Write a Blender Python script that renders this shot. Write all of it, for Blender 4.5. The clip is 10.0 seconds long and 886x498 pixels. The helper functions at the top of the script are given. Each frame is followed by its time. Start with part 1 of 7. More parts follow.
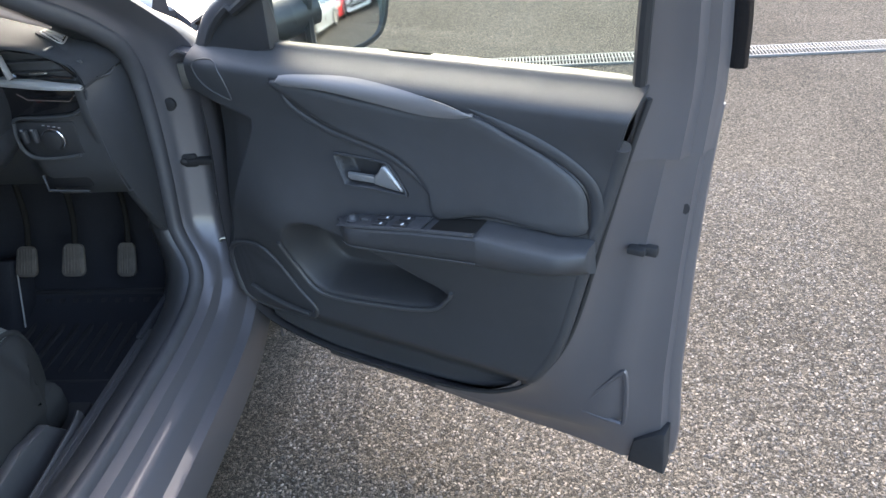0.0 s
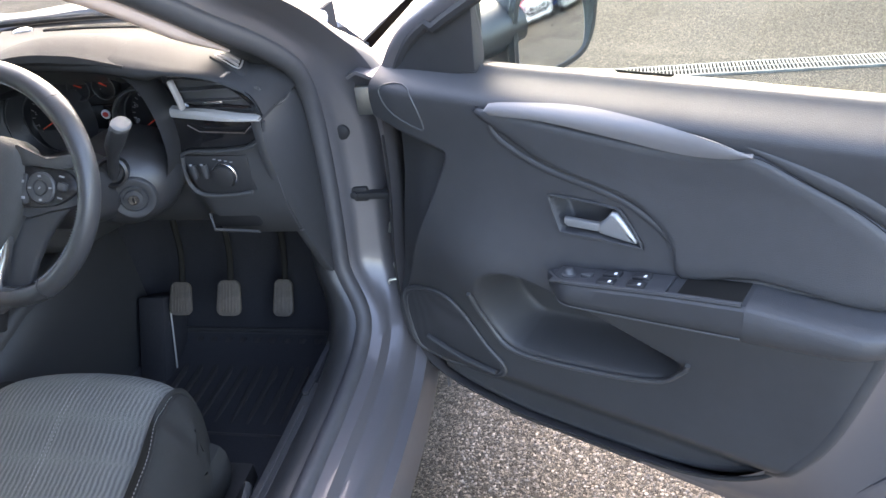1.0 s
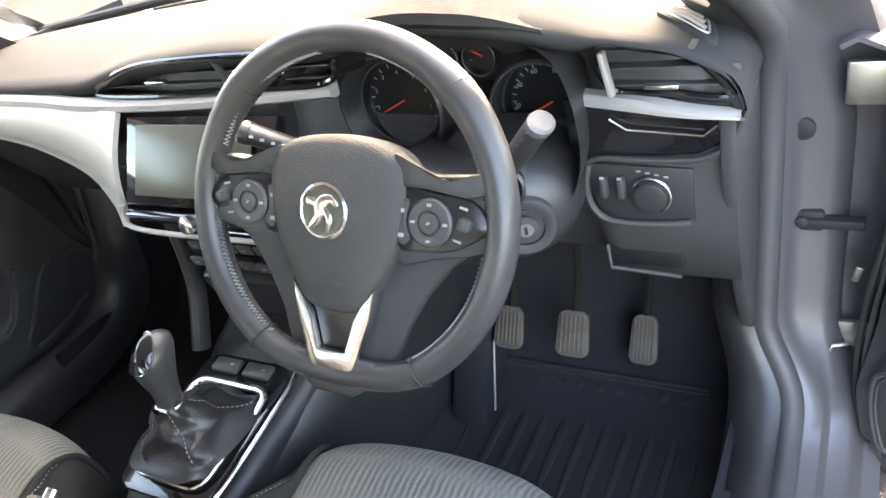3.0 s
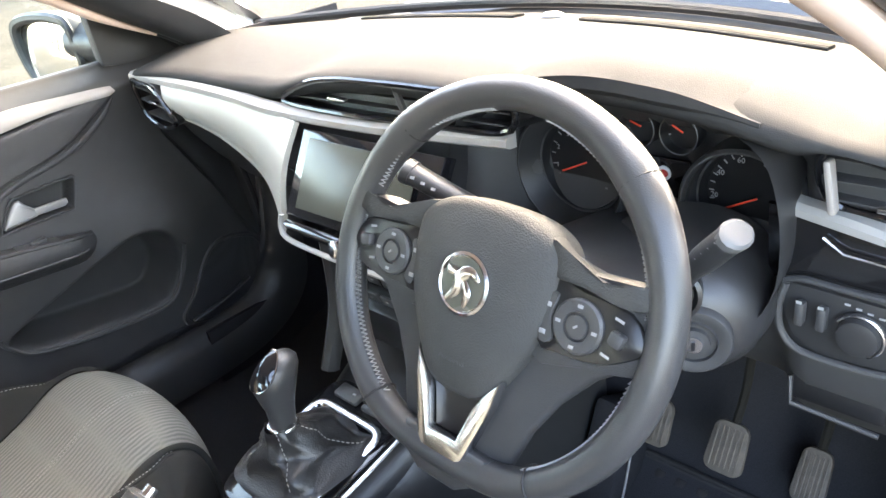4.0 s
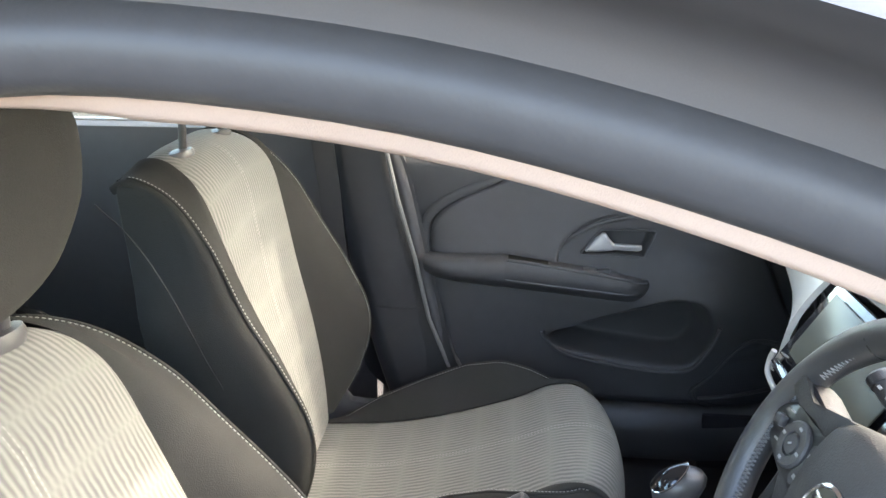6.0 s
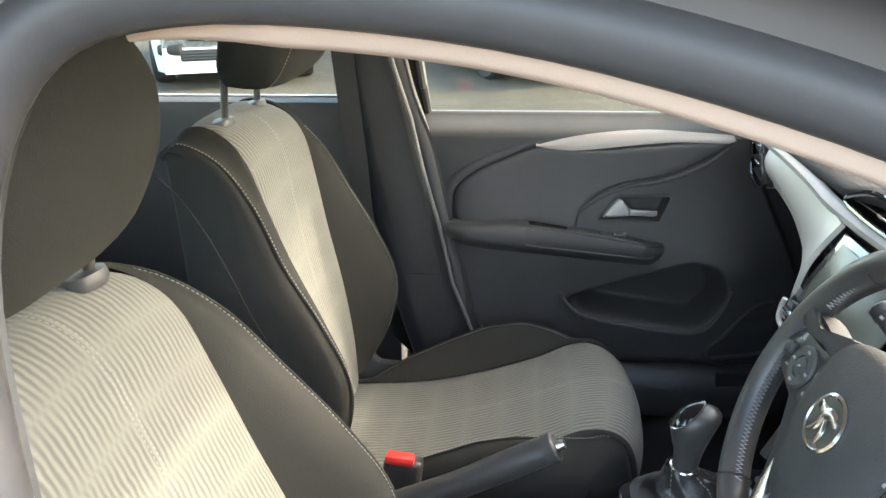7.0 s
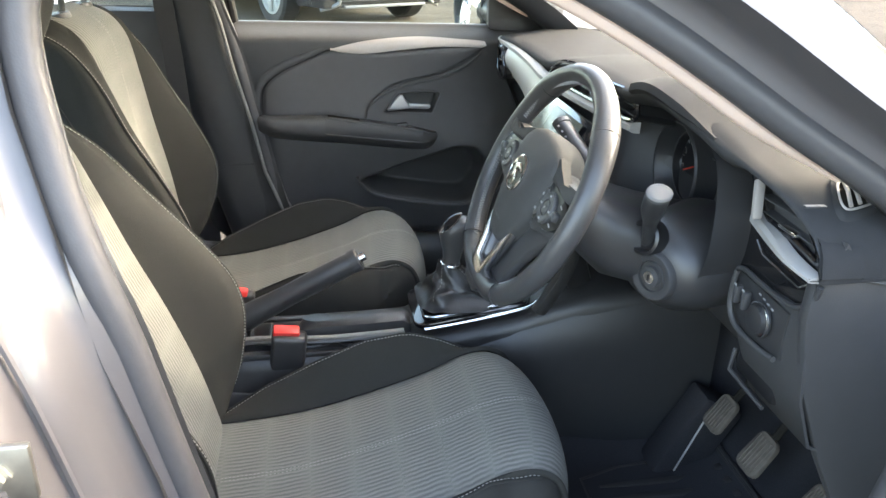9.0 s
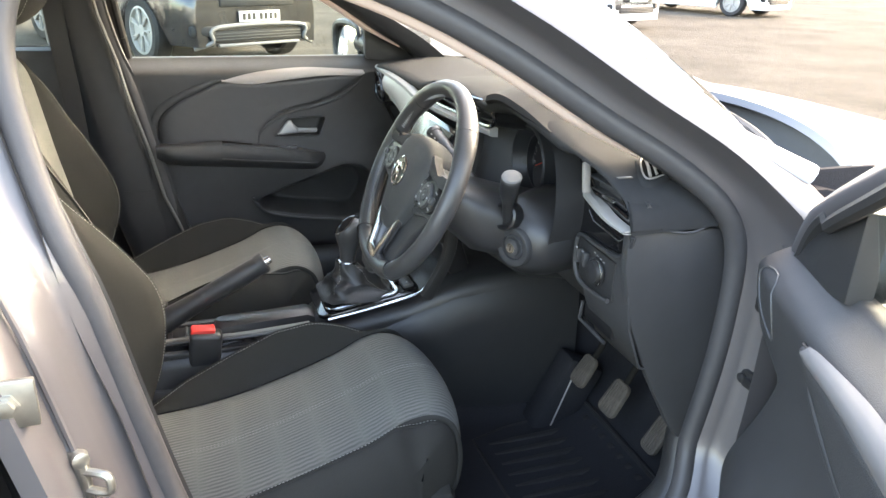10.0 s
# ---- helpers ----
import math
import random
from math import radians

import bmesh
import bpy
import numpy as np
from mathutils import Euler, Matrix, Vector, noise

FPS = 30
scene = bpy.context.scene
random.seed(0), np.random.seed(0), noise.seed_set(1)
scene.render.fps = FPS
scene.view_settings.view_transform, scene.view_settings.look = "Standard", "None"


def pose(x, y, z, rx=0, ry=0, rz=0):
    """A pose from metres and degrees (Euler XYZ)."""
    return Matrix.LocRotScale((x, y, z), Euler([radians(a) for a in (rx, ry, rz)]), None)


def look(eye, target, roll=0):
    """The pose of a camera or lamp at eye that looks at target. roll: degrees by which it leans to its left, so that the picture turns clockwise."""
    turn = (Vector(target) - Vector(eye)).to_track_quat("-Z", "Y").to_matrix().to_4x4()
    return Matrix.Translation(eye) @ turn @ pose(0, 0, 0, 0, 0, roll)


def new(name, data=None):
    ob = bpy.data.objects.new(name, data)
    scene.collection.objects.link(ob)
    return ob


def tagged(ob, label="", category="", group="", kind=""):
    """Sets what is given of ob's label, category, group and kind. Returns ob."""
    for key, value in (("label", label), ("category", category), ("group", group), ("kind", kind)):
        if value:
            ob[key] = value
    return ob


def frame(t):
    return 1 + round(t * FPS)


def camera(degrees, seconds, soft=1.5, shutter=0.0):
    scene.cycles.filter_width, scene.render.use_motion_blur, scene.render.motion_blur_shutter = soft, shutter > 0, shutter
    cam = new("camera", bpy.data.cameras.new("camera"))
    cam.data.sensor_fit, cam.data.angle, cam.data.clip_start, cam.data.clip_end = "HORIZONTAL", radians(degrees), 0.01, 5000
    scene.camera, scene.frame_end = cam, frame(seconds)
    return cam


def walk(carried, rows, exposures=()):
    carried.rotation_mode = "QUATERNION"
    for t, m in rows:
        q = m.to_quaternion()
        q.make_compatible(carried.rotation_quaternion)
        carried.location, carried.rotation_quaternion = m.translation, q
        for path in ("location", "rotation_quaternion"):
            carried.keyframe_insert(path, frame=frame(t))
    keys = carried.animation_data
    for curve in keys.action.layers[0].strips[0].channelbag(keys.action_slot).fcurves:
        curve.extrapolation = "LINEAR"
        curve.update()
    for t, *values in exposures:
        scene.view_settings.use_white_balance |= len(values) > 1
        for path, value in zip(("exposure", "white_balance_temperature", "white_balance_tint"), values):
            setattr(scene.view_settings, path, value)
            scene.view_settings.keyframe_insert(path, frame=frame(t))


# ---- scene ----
cam = camera(60.1, 10.0)
PATH = [
    (0, (1.481, -1.014, 1.288), (1.267, 0.676, 0.24), -5.0),
    (0.5, (1.319, -0.932, 1.281), (1.05, 0.752, 0.237), -6.3),
    (1, (1.252, -0.809, 1.261), (0.794, 0.855, 0.249), -8.3),
    (1.5, (1.104, -0.753, 1.254), (0.503, 0.867, 0.246), -11.5),
    (2, (0.955, -0.654, 1.247), (0.243, 0.897, 0.204), -13.7),
    (3.3, (0.778, -0.452, 1.186), (-0.254, 0.933, 0.178), -12.4),
    (3.5, (0.769, -0.434, 1.185), (-0.333, 0.916, 0.203), -11.4),
    (4, (0.758, -0.386, 1.201), (-0.544, 0.821, 0.281), -8.3),
    (4.5, (0.79, -0.376, 1.219), (-0.734, 0.594, 0.36), -5.4),
    (5, (0.831, -0.34, 1.246), (-0.883, 0.306, 0.442), -2.5),
    (5.5, (0.839, -0.283, 1.256), (-0.995, -0.07, 0.488), -0.4),
    (6, (0.862, -0.239, 1.272), (-1.007, -0.417, 0.583), 0.0),
    (7.5, (1.025, -0.273, 1.244), (-0.822, -0.454, 0.5), -0.9),
    (8, (1.121, -0.274, 1.225), (-0.722, -0.289, 0.449), 0.3),
    (8.5, (1.205, -0.263, 1.216), (-0.619, -0.105, 0.41), 1.9),
    (9, (1.367, -0.282, 1.221), (-0.429, 0.04, 0.402), 2.3),
    (9.5, (1.524, -0.308, 1.247), (-0.253, 0.158, 0.457), 2.2),
    (10, (1.597, -0.344, 1.237), (-0.162, 0.267, 0.507), 1.9),
]
walk(cam, [(t, look(eye, target, roll)) for t, eye, target, roll in PATH], [(0, 3.3, 6850, 11), (0.5, 3.62, 6950, 12), (1.2, 4.05, 7400, 18), (2, 4.48, 8500, 17), (3.5, 4.82, 8300, 15), (4, 4.82, 7950, 14), (5, 4.25, 7350, 11), (5.5, 4.15, 7200, 11), (6, 4.3, 7150, 12), (7.5, 3.95, 7800, 7), (8.5, 4.12, 7650, 8), (9.2, 4.16, 7800, 10), (10, 4.08, 8150, 11)])

# ---------- world, sun ----------
GROUND = -0.07
SUN_DIR = Vector((-0.20, 1.0, 0.72)).normalized()
world = bpy.data.worlds.new("world")
scene.world = world
world.use_nodes = True
wn = world.node_tree.nodes
sky = wn.new("ShaderNodeTexSky")
sky.sky_type = "NISHITA"
sky.sun_disc = False
sky.sun_elevation = math.asin(SUN_DIR.z)
sky.sun_rotation = math.atan2(SUN_DIR.x, SUN_DIR.y)
sky.air_density, sky.dust_density, sky.ozone_density = 0.9, 2.0, 0.5
wn["Background"].inputs["Strength"].default_value = 0.15
world.node_tree.links.new(sky.outputs["Color"], wn["Background"].inputs["Color"])
sun_data = bpy.data.lights.new("sun", "SUN")
sun_data.energy, sun_data.angle, sun_data.color = 0.25, radians(1.0), (1.0, 0.94, 0.84)
sun_data.cycles.use_multiple_importance_sampling = False
sun = new("sun", sun_data)
sun.matrix_world = look((0, 0, 20), Vector((0, 0, 20)) - SUN_DIR)

# ---------- materials ----------
def mat(name, col, rough=0.5, metal=0.0, var=0.12, scale=40.0, bump=0.0, bscale=400.0, coat=0.0, spec=0.5, stain=0.1, sscale=3.0):
    """A surface with colour variation at two scales, roughness variation and fine relief."""
    m = bpy.data.materials.new(name)
    m.use_nodes = True
    n, l = m.node_tree.nodes, m.node_tree.links
    p = n["Principled BSDF"]
    tc = n.new("ShaderNodeTexCoord")
    fine, wide = n.new("ShaderNodeTexNoise"), n.new("ShaderNodeTexNoise")
    fine.inputs["Scale"].default_value, fine.inputs["Detail"].default_value = scale, 6
    wide.inputs["Scale"].default_value, wide.inputs["Detail"].default_value = sscale, 4
    for q in (fine, wide):
        l.new(tc.outputs["Object"], q.inputs["Vector"])
    add = n.new("ShaderNodeMath")
    add.operation = "MULTIPLY_ADD"
    l.new(fine.outputs["Fac"], add.inputs[0])
    add.inputs[1].default_value = var * 2
    rng = n.new("ShaderNodeMapRange")
    l.new(wide.outputs["Fac"], rng.inputs["Value"])
    rng.inputs["From Min"].default_value, rng.inputs["From Max"].default_value = 0.3, 0.7
    rng.inputs["To Min"].default_value, rng.inputs["To Max"].default_value = 1 - var - stain, 1 - var + stain
    l.new(rng.outputs["Result"], add.inputs[2])
    mul = n.new("ShaderNodeVectorMath")
    mul.operation = "SCALE"
    mul.inputs[0].default_value = col
    l.new(add.outputs[0], mul.inputs["Scale"])
    l.new(mul.outputs[0], p.inputs["Base Color"])
    rr = n.new("ShaderNodeMapRange")
    l.new(wide.outputs["Fac"], rr.inputs["Value"])
    rr.inputs["To Min"].default_value, rr.inputs["To Max"].default_value = max(rough - 0.08, 0.01), min(rough + 0.08, 1)
    l.new(rr.outputs["Result"], p.inputs["Roughness"])
    p.inputs["Metallic"].default_value = metal
    p.inputs["Specular IOR Level"].default_value = spec
    p.inputs["Coat Weight"].default_value = coat
    p.inputs["Coat Roughness"].default_value = 0.06
    if bump:
        v = n.new("ShaderNodeTexVoronoi")
        v.inputs["Scale"].default_value = bscale
        l.new(tc.outputs["Object"], v.inputs["Vector"])
        b = n.new("ShaderNodeBump")
        b.inputs["Strength"].default_value, b.inputs["Distance"].default_value = bump, 0.0006
        l.new(v.outputs["Distance"], b.inputs["Height"])
        l.new(b.outputs["Normal"], p.inputs["Normal"])
    return m


def glassy(name, tint):
    m = bpy.data.materials.new(name)
    m.use_nodes = True
    p = m.node_tree.nodes["Principled BSDF"]
    p.inputs["Base Color"].default_value = (*tint, 1)
    p.inputs["Transmission Weight"].default_value = 1.0
    p.inputs["Roughness"].default_value = 0.0
    p.inputs["IOR"].default_value = 1.45
    return m


def woven(name, light, dark, rib=0.0088, fine=0.0016, block=0.072):
    """Ribbed seat cloth: ribs along the seat, broken into shifted blocks, over a fine weave. Works on lengths in UV."""
    m = bpy.data.materials.new(name)
    m.use_nodes = True
    n, l = m.node_tree.nodes, m.node_tree.links
    p = n["Principled BSDF"]
    uv = n.new("ShaderNodeUVMap")
    sep = n.new("ShaderNodeSeparateXYZ")
    l.new(uv.outputs["UV"], sep.inputs[0])

    def math_(op, a, b=None):
        q = n.new("ShaderNodeMath")
        q.operation = op
        for i, x in enumerate((a, b)):
            if x is None:
                continue
            if hasattr(x, "is_linked"):
                l.new(x, q.inputs[i])
            else:
                q.inputs[i].default_value = x
        return q.outputs[0]

    u, v = sep.outputs[0], sep.outputs[1]
    wob = n.new("ShaderNodeTexNoise")
    wob.inputs["Scale"].default_value = 45
    l.new(uv.outputs["UV"], wob.inputs["Vector"])
    cell = math_("DIVIDE", v, block)
    odd = math_("MODULO", math_("FLOOR", math_("ADD", cell, 100.0)), 2.0)
    bent = math_("ADD", u, math_("ADD", math_("MULTIPLY", wob.outputs["Fac"], 0.0060), math_("MULTIPLY", odd, rib * 0.42)))
    ribs = math_("SINE", math_("MULTIPLY", bent, 2 * math.pi / rib))
    lens = math_("POWER", math_("ABSOLUTE", math_("SINE", math_("MULTIPLY", cell, math.pi))), 0.6)
    amp = math_("ADD", math_("MULTIPLY", lens, 0.85), 0.15)
    weave = math_("SINE", math_("MULTIPLY", math_("ADD", v, math_("MULTIPLY", ribs, 0.0006)), 2 * math.pi / fine))
    fac = math_("ADD", math_("MULTIPLY", math_("MULTIPLY", ribs, amp), 0.48), math_("ADD", math_("MULTIPLY", weave, 0.13), math_("ADD", math_("MULTIPLY", lens, -0.16), 0.62)))
    spots = n.new("ShaderNodeTexNoise")
    spots.inputs["Scale"].default_value, spots.inputs["Detail"].default_value = 9, 5
    l.new(uv.outputs["UV"], spots.inputs["Vector"])
    fac = math_("ADD", fac, math_("MULTIPLY", math_("SUBTRACT", spots.outputs["Fac"], 0.5), 0.35))
    mix = n.new("ShaderNodeMix")
    mix.data_type = "RGBA"
    l.new(fac, mix.inputs["Factor"])
    mix.inputs["A"].default_value, mix.inputs["B"].default_value = (*dark, 1), (*light, 1)
    l.new(mix.outputs["Result"], p.inputs["Base Color"])
    p.inputs["Roughness"].default_value = 0.85
    p.inputs["Sheen Weight"].default_value = 0.05
    p.inputs["Specular IOR Level"].default_value = 0.15
    b = n.new("ShaderNodeBump")
    b.inputs["Strength"].default_value, b.inputs["Distance"].default_value = 0.7, 0.0012
    l.new(fac, b.inputs["Height"])
    l.new(b.outputs["Normal"], p.inputs["Normal"])
    return m


def dotted(name, col, hole, pitch=0.004):
    """A perforated grille plate."""
    m = mat(name, col, 0.55)
    n, l = m.node_tree.nodes, m.node_tree.links
    p = n["Principled BSDF"]
    tc = n.new("ShaderNodeTexCoord")
    v = n.new("ShaderNodeTexVoronoi")
    v.inputs["Scale"].default_value = 1 / pitch
    v.inputs["Randomness"].default_value = 0.0
    l.new(tc.outputs["Object"], v.inputs["Vector"])
    r = n.new("ShaderNodeMapRange")
    l.new(v.outputs["Distance"], r.inputs["Value"])
    r.inputs["From Min"].default_value, r.inputs["From Max"].default_value = 0.28, 0.4
    mix = n.new("ShaderNodeMix")
    mix.data_type = "RGBA"
    l.new(r.outputs["Result"], mix.inputs["Factor"])
    mix.inputs["A"].default_value, mix.inputs["B"].default_value = (*hole, 1), (*col, 1)
    l.new(mix.outputs["Result"], p.inputs["Base Color"])
    return m


def tarmac(name):
    """Chipped-stone surfacing: stones of mixed greys and buffs set in dark binder, with broad stains."""
    m = bpy.data.materials.new(name)
    m.use_nodes = True
    n, l = m.node_tree.nodes, m.node_tree.links
    p = n["Principled BSDF"]
    tc = n.new("ShaderNodeTexCoord")
    v = n.new("ShaderNodeTexVoronoi")
    warp = n.new("ShaderNodeTexNoise")
    warp.inputs["Scale"].default_value, warp.inputs["Detail"].default_value = 90, 3
    l.new(tc.outputs["Object"], warp.inputs["Vector"])
    bent = n.new("ShaderNodeVectorMath")
    bent.operation = "MULTIPLY_ADD"
    l.new(warp.outputs["Color"], bent.inputs[0])
    bent.inputs[1].default_value = (0.016, 0.016, 0.0)
    l.new(tc.outputs["Object"], bent.inputs[2])
    v.inputs["Scale"].default_value = 175
    l.new(bent.outputs[0], v.inputs["Vector"])
    ramp = n.new("ShaderNodeValToRGB")
    sep = n.new("ShaderNodeSeparateColor")
    l.new(v.outputs["Color"], sep.inputs[0])
    l.new(sep.outputs[0], ramp.inputs["Fac"])
    e = ramp.color_ramp.elements
    e[0].color, e[1].color = (0.12, 0.104, 0.083, 1), (0.50, 0.43, 0.335, 1)
    for at, c in ((0.3, (0.21, 0.187, 0.156)), (0.65, (0.315, 0.275, 0.222)), (0.85, (0.41, 0.35, 0.28))):
        k = e.new(at)
        k.color = (*c, 1)
    edge = n.new("ShaderNodeTexVoronoi")
    edge.feature = "DISTANCE_TO_EDGE"
    edge.inputs["Scale"].default_value = 175
    l.new(bent.outputs[0], edge.inputs["Vector"])
    er = n.new("ShaderNodeMapRange")
    l.new(edge.outputs["Distance"], er.inputs["Value"])
    er.inputs["From Max"].default_value = 0.12
    mix = n.new("ShaderNodeMix")
    mix.data_type = "RGBA"
    l.new(er.outputs["Result"], mix.inputs["Factor"])
    mix.inputs["A"].default_value = (0.10, 0.092, 0.082, 1)
    l.new(ramp.outputs["Color"], mix.inputs["B"])
    wide = n.new("ShaderNodeTexNoise")
    wide.inputs["Scale"].default_value, wide.inputs["Detail"].default_value = 0.9, 6
    l.new(tc.outputs["Object"], wide.inputs["Vector"])
    wr = n.new("ShaderNodeMapRange")
    l.new(wide.outputs["Fac"], wr.inputs["Value"])
    wr.inputs["From Min"].default_value, wr.inputs["From Max"].default_value = 0.3, 0.7
    wr.inputs["To Min"].default_value, wr.inputs["To Max"].default_value = 0.36, 0.55
    s = n.new("ShaderNodeVectorMath")
    s.operation = "SCALE"
    l.new(mix.outputs["Result"], s.inputs[0])
    l.new(wr.outputs["Result"], s.inputs["Scale"])
    l.new(s.outputs[0], p.inputs["Base Color"])
    p.inputs["Roughness"].default_value = 0.9
    p.inputs["Specular IOR Level"].default_value = 0.08
    b = n.new("ShaderNodeBump")
    b.inputs["Strength"].default_value, b.inputs["Distance"].default_value = 1.0, 0.006
    l.new(er.outputs["Result"], b.inputs["Height"])
    l.new(b.outputs["Normal"], p.inputs["Normal"])
    return m


M_SOFT = mat("soft_black_plastic", (0.042, 0.042, 0.043), 0.50, spec=0.38, bump=0.35, bscale=900)
M_HARD = mat("hard_black_plastic", (0.046, 0.046, 0.047), 0.45, bump=0.2, bscale=1400)
M_INSERT = mat("padded_vinyl", (0.043, 0.043, 0.044), 0.55, bump=0.5, bscale=700)
M_DASH = mat("grained_dash_skin", (0.055, 0.055, 0.053), 0.65, bump=0.6, bscale=650, spec=0.15)
M_DASHTOP = mat("black_grained_dash_top", (0.033, 0.0335, 0.0345), 0.72, bump=0.3, bscale=900, spec=0.06)
M_GLOSS = mat("piano_black", (0.008, 0.008, 0.009), 0.08, var=0.03, stain=0.03, coat=0.6)
M_SATIN = mat("satin_silver_paint", (0.36, 0.35, 0.33), 0.5, metal=0.2, var=0.03, scale=900, stain=0.04)
M_DECOR = mat("champagne_silver_paint", (0.43, 0.42, 0.38), 0.42, metal=0.15, var=0.03, scale=900, stain=0.04)
M_CHROME = mat("satin_chrome", (0.66, 0.66, 0.67), 0.22, metal=1.0, var=0.03, stain=0.05)
M_DARKCLOTH = mat("charcoal_seat_cloth", (0.029, 0.029, 0.0275), 0.9, var=0.25, scale=900, bump=0.6, bscale=900, spec=0.08)
M_CLOTH = woven("ribbed_grey_seat_cloth", (0.186, 0.188, 0.170), (0.098, 0.100, 0.094))
M_THREAD = mat("pale_thread", (0.24, 0.24, 0.225), 0.8, scale=600)
M_LEATHER = mat("black_leather", (0.040, 0.040, 0.041), 0.36, bump=0.2, bscale=900)
M_BOOT = mat("gaiter_leather", (0.020, 0.020, 0.021), 0.34, bump=0.5, bscale=500)
M_BLACK = mat("deep_black_plastic", (0.027, 0.027, 0.028), 0.36, bump=0.25, bscale=1200)
M_RUBBER = mat("black_rubber", (0.030, 0.029, 0.029), 0.6, spec=0.22, scale=80, bump=0.2)
M_SEAL = mat("soft_seal_rubber", (0.060, 0.058, 0.060), 0.48, spec=0.40, scale=80, bump=0.1)
M_CARPET = mat("black_carpet", (0.027, 0.027, 0.030), 0.97, var=0.4, scale=500, bump=0.8, bscale=500, spec=0.1)
M_PAINT = mat("grey_metallic_paint", (0.120, 0.113, 0.117), 0.46, metal=0.4, var=0.06, scale=1500, coat=0.35, stain=0.05)
M_LINER = mat("warm_grey_headlining", (0.62, 0.47, 0.395), 0.95, var=0.05, scale=900, bump=0.15, bscale=1200)
M_PILLAR = mat("pale_pillar_trim", (0.55, 0.55, 0.55), 0.6, bump=0.3, bscale=700)
M_GLASS = glassy("green_tinted_glass", (0.80, 0.89, 0.82))
M_SCREENGLASS = glassy("windscreen_glass", (0.93, 0.97, 0.94))
M_MIRROR = mat("mirror_silver", (0.86, 0.87, 0.87), 0.015, metal=1.0, var=0.0, stain=0.0)
M_RED = mat("red_plastic", (0.55, 0.03, 0.025), 0.4)
M_WHITE = mat("white_print", (0.8, 0.8, 0.8), 0.6)
# grey-green base stands in for the window glare reflected in the dark screen
M_DISPLAY = mat("display_painted_reflection", (0.070, 0.071, 0.056), 0.26, var=0.02, stain=0.02, spec=0.35)
M_STEEL = mat("zinc_plated_steel", (0.42, 0.41, 0.37), 0.42, metal=1.0, stain=0.2, sscale=30)
M_GRILLE = dotted("perforated_speaker_grille", (0.034, 0.034, 0.036), (0.010, 0.010, 0.010))
M_GRILLE_PALE = dotted("pale_speaker_grille", (0.5, 0.5, 0.5), (0.12, 0.12, 0.12))
M_TARMAC = tarmac("chipped_stone_tarmac")
# shaded and lit copies of the same satin accent paint
M_ACCENT_SHADED = mat("accent_paint_shaded", (0.155, 0.147, 0.144), 0.5, metal=0.15, var=0.03, scale=900, stain=0.04)
M_ACCENT_LIT = mat("accent_paint_lit", (0.32, 0.295, 0.275), 0.5, metal=0.2, var=0.03, scale=900, stain=0.04)
# print greyed to stand for haze and shade under the dial glass
M_TICK = mat("dim_dial_print", (0.28, 0.28, 0.28), 0.6)
M_LEVER = mat("satin_silver_lever", (0.34, 0.34, 0.335), 0.40, metal=0.6, var=0.03, stain=0.04)
M_EDGE = mat("grey_edge_strip", (0.15, 0.15, 0.145), 0.5)
M_TIP = mat("grey_stalk_tip", (0.055, 0.055, 0.055), 0.45)
M_ORANGE = mat("red_needle", (0.75, 0.06, 0.03), 0.5)
M_DIAL = mat("dial_black", (0.012, 0.012, 0.013), 0.35)
M_PEDAL = mat("worn_pedal_rubber", (0.085, 0.072, 0.060), 0.75, var=0.3, scale=120, stain=0.25, sscale=25)


def chip_stone(name):
    """Loose stone chips, each with its own grey or buff."""
    m = mat(name, (0.2, 0.2, 0.2), 0.75)
    n, l = m.node_tree.nodes, m.node_tree.links
    g = n.new("ShaderNodeNewGeometry")
    r = n.new("ShaderNodeValToRGB")
    l.new(g.outputs["Random Per Island"], r.inputs["Fac"])
    e = r.color_ramp.elements
    e[0].color, e[1].color = (0.06, 0.055, 0.05, 1), (0.31, 0.27, 0.22, 1)
    for at, c in ((0.35, (0.12, 0.105, 0.09)), (0.6, (0.18, 0.16, 0.135)), (0.85, (0.26, 0.215, 0.17))):
        e.new(at).color = (*c, 1)
    l.new(r.outputs["Color"], n["Principled BSDF"].inputs["Base Color"])
    return m


M_CHIP = chip_stone("loose_stone_chips")

M_KNOBTIP = mat("pale_grey_stalk_cap", (0.10, 0.10, 0.10), 0.5)
M_GRATING = mat("weathered_zinc_grating", (0.17, 0.167, 0.155), 0.7, metal=0.2, stain=0.3, sscale=12)
M_SLOT = mat("matt_dark_slot", (0.018, 0.017, 0.015), 0.95, spec=0.05)

# ---------- mesh helpers ----------
ORG = {}


def thing(name, at, label, category, group="", kind=""):
    ob = new(name)
    ob.empty_display_size = 0.05
    ob.location = at
    ORG[ob.name] = Vector(at)
    return tagged(ob, label, category, group, kind)


def part(name, bm, material, parent=None, label="", kind="", angle=38, at=None):
    """Links a bmesh, built in the car's own coordinates, as one mesh object under parent."""
    org = ORG[parent.name] if parent else Vector(at or (0, 0, 0))
    if org.length:
        bmesh.ops.translate(bm, verts=bm.verts, vec=-org)
    bmesh.ops.recalc_face_normals(bm, faces=bm.faces)
    me = bpy.data.meshes.new(name)
    bm.to_mesh(me)
    bm.free()
    me.shade_smooth()
    me.set_sharp_from_angle(angle=radians(angle))
    me.materials.append(material)
    ob = new(name, me)
    ORG[ob.name] = org
    if parent:
        ob.parent = parent
    else:
        ob.location = org
    return tagged(ob, label, kind=kind)


def V(*a):
    return Vector(a)


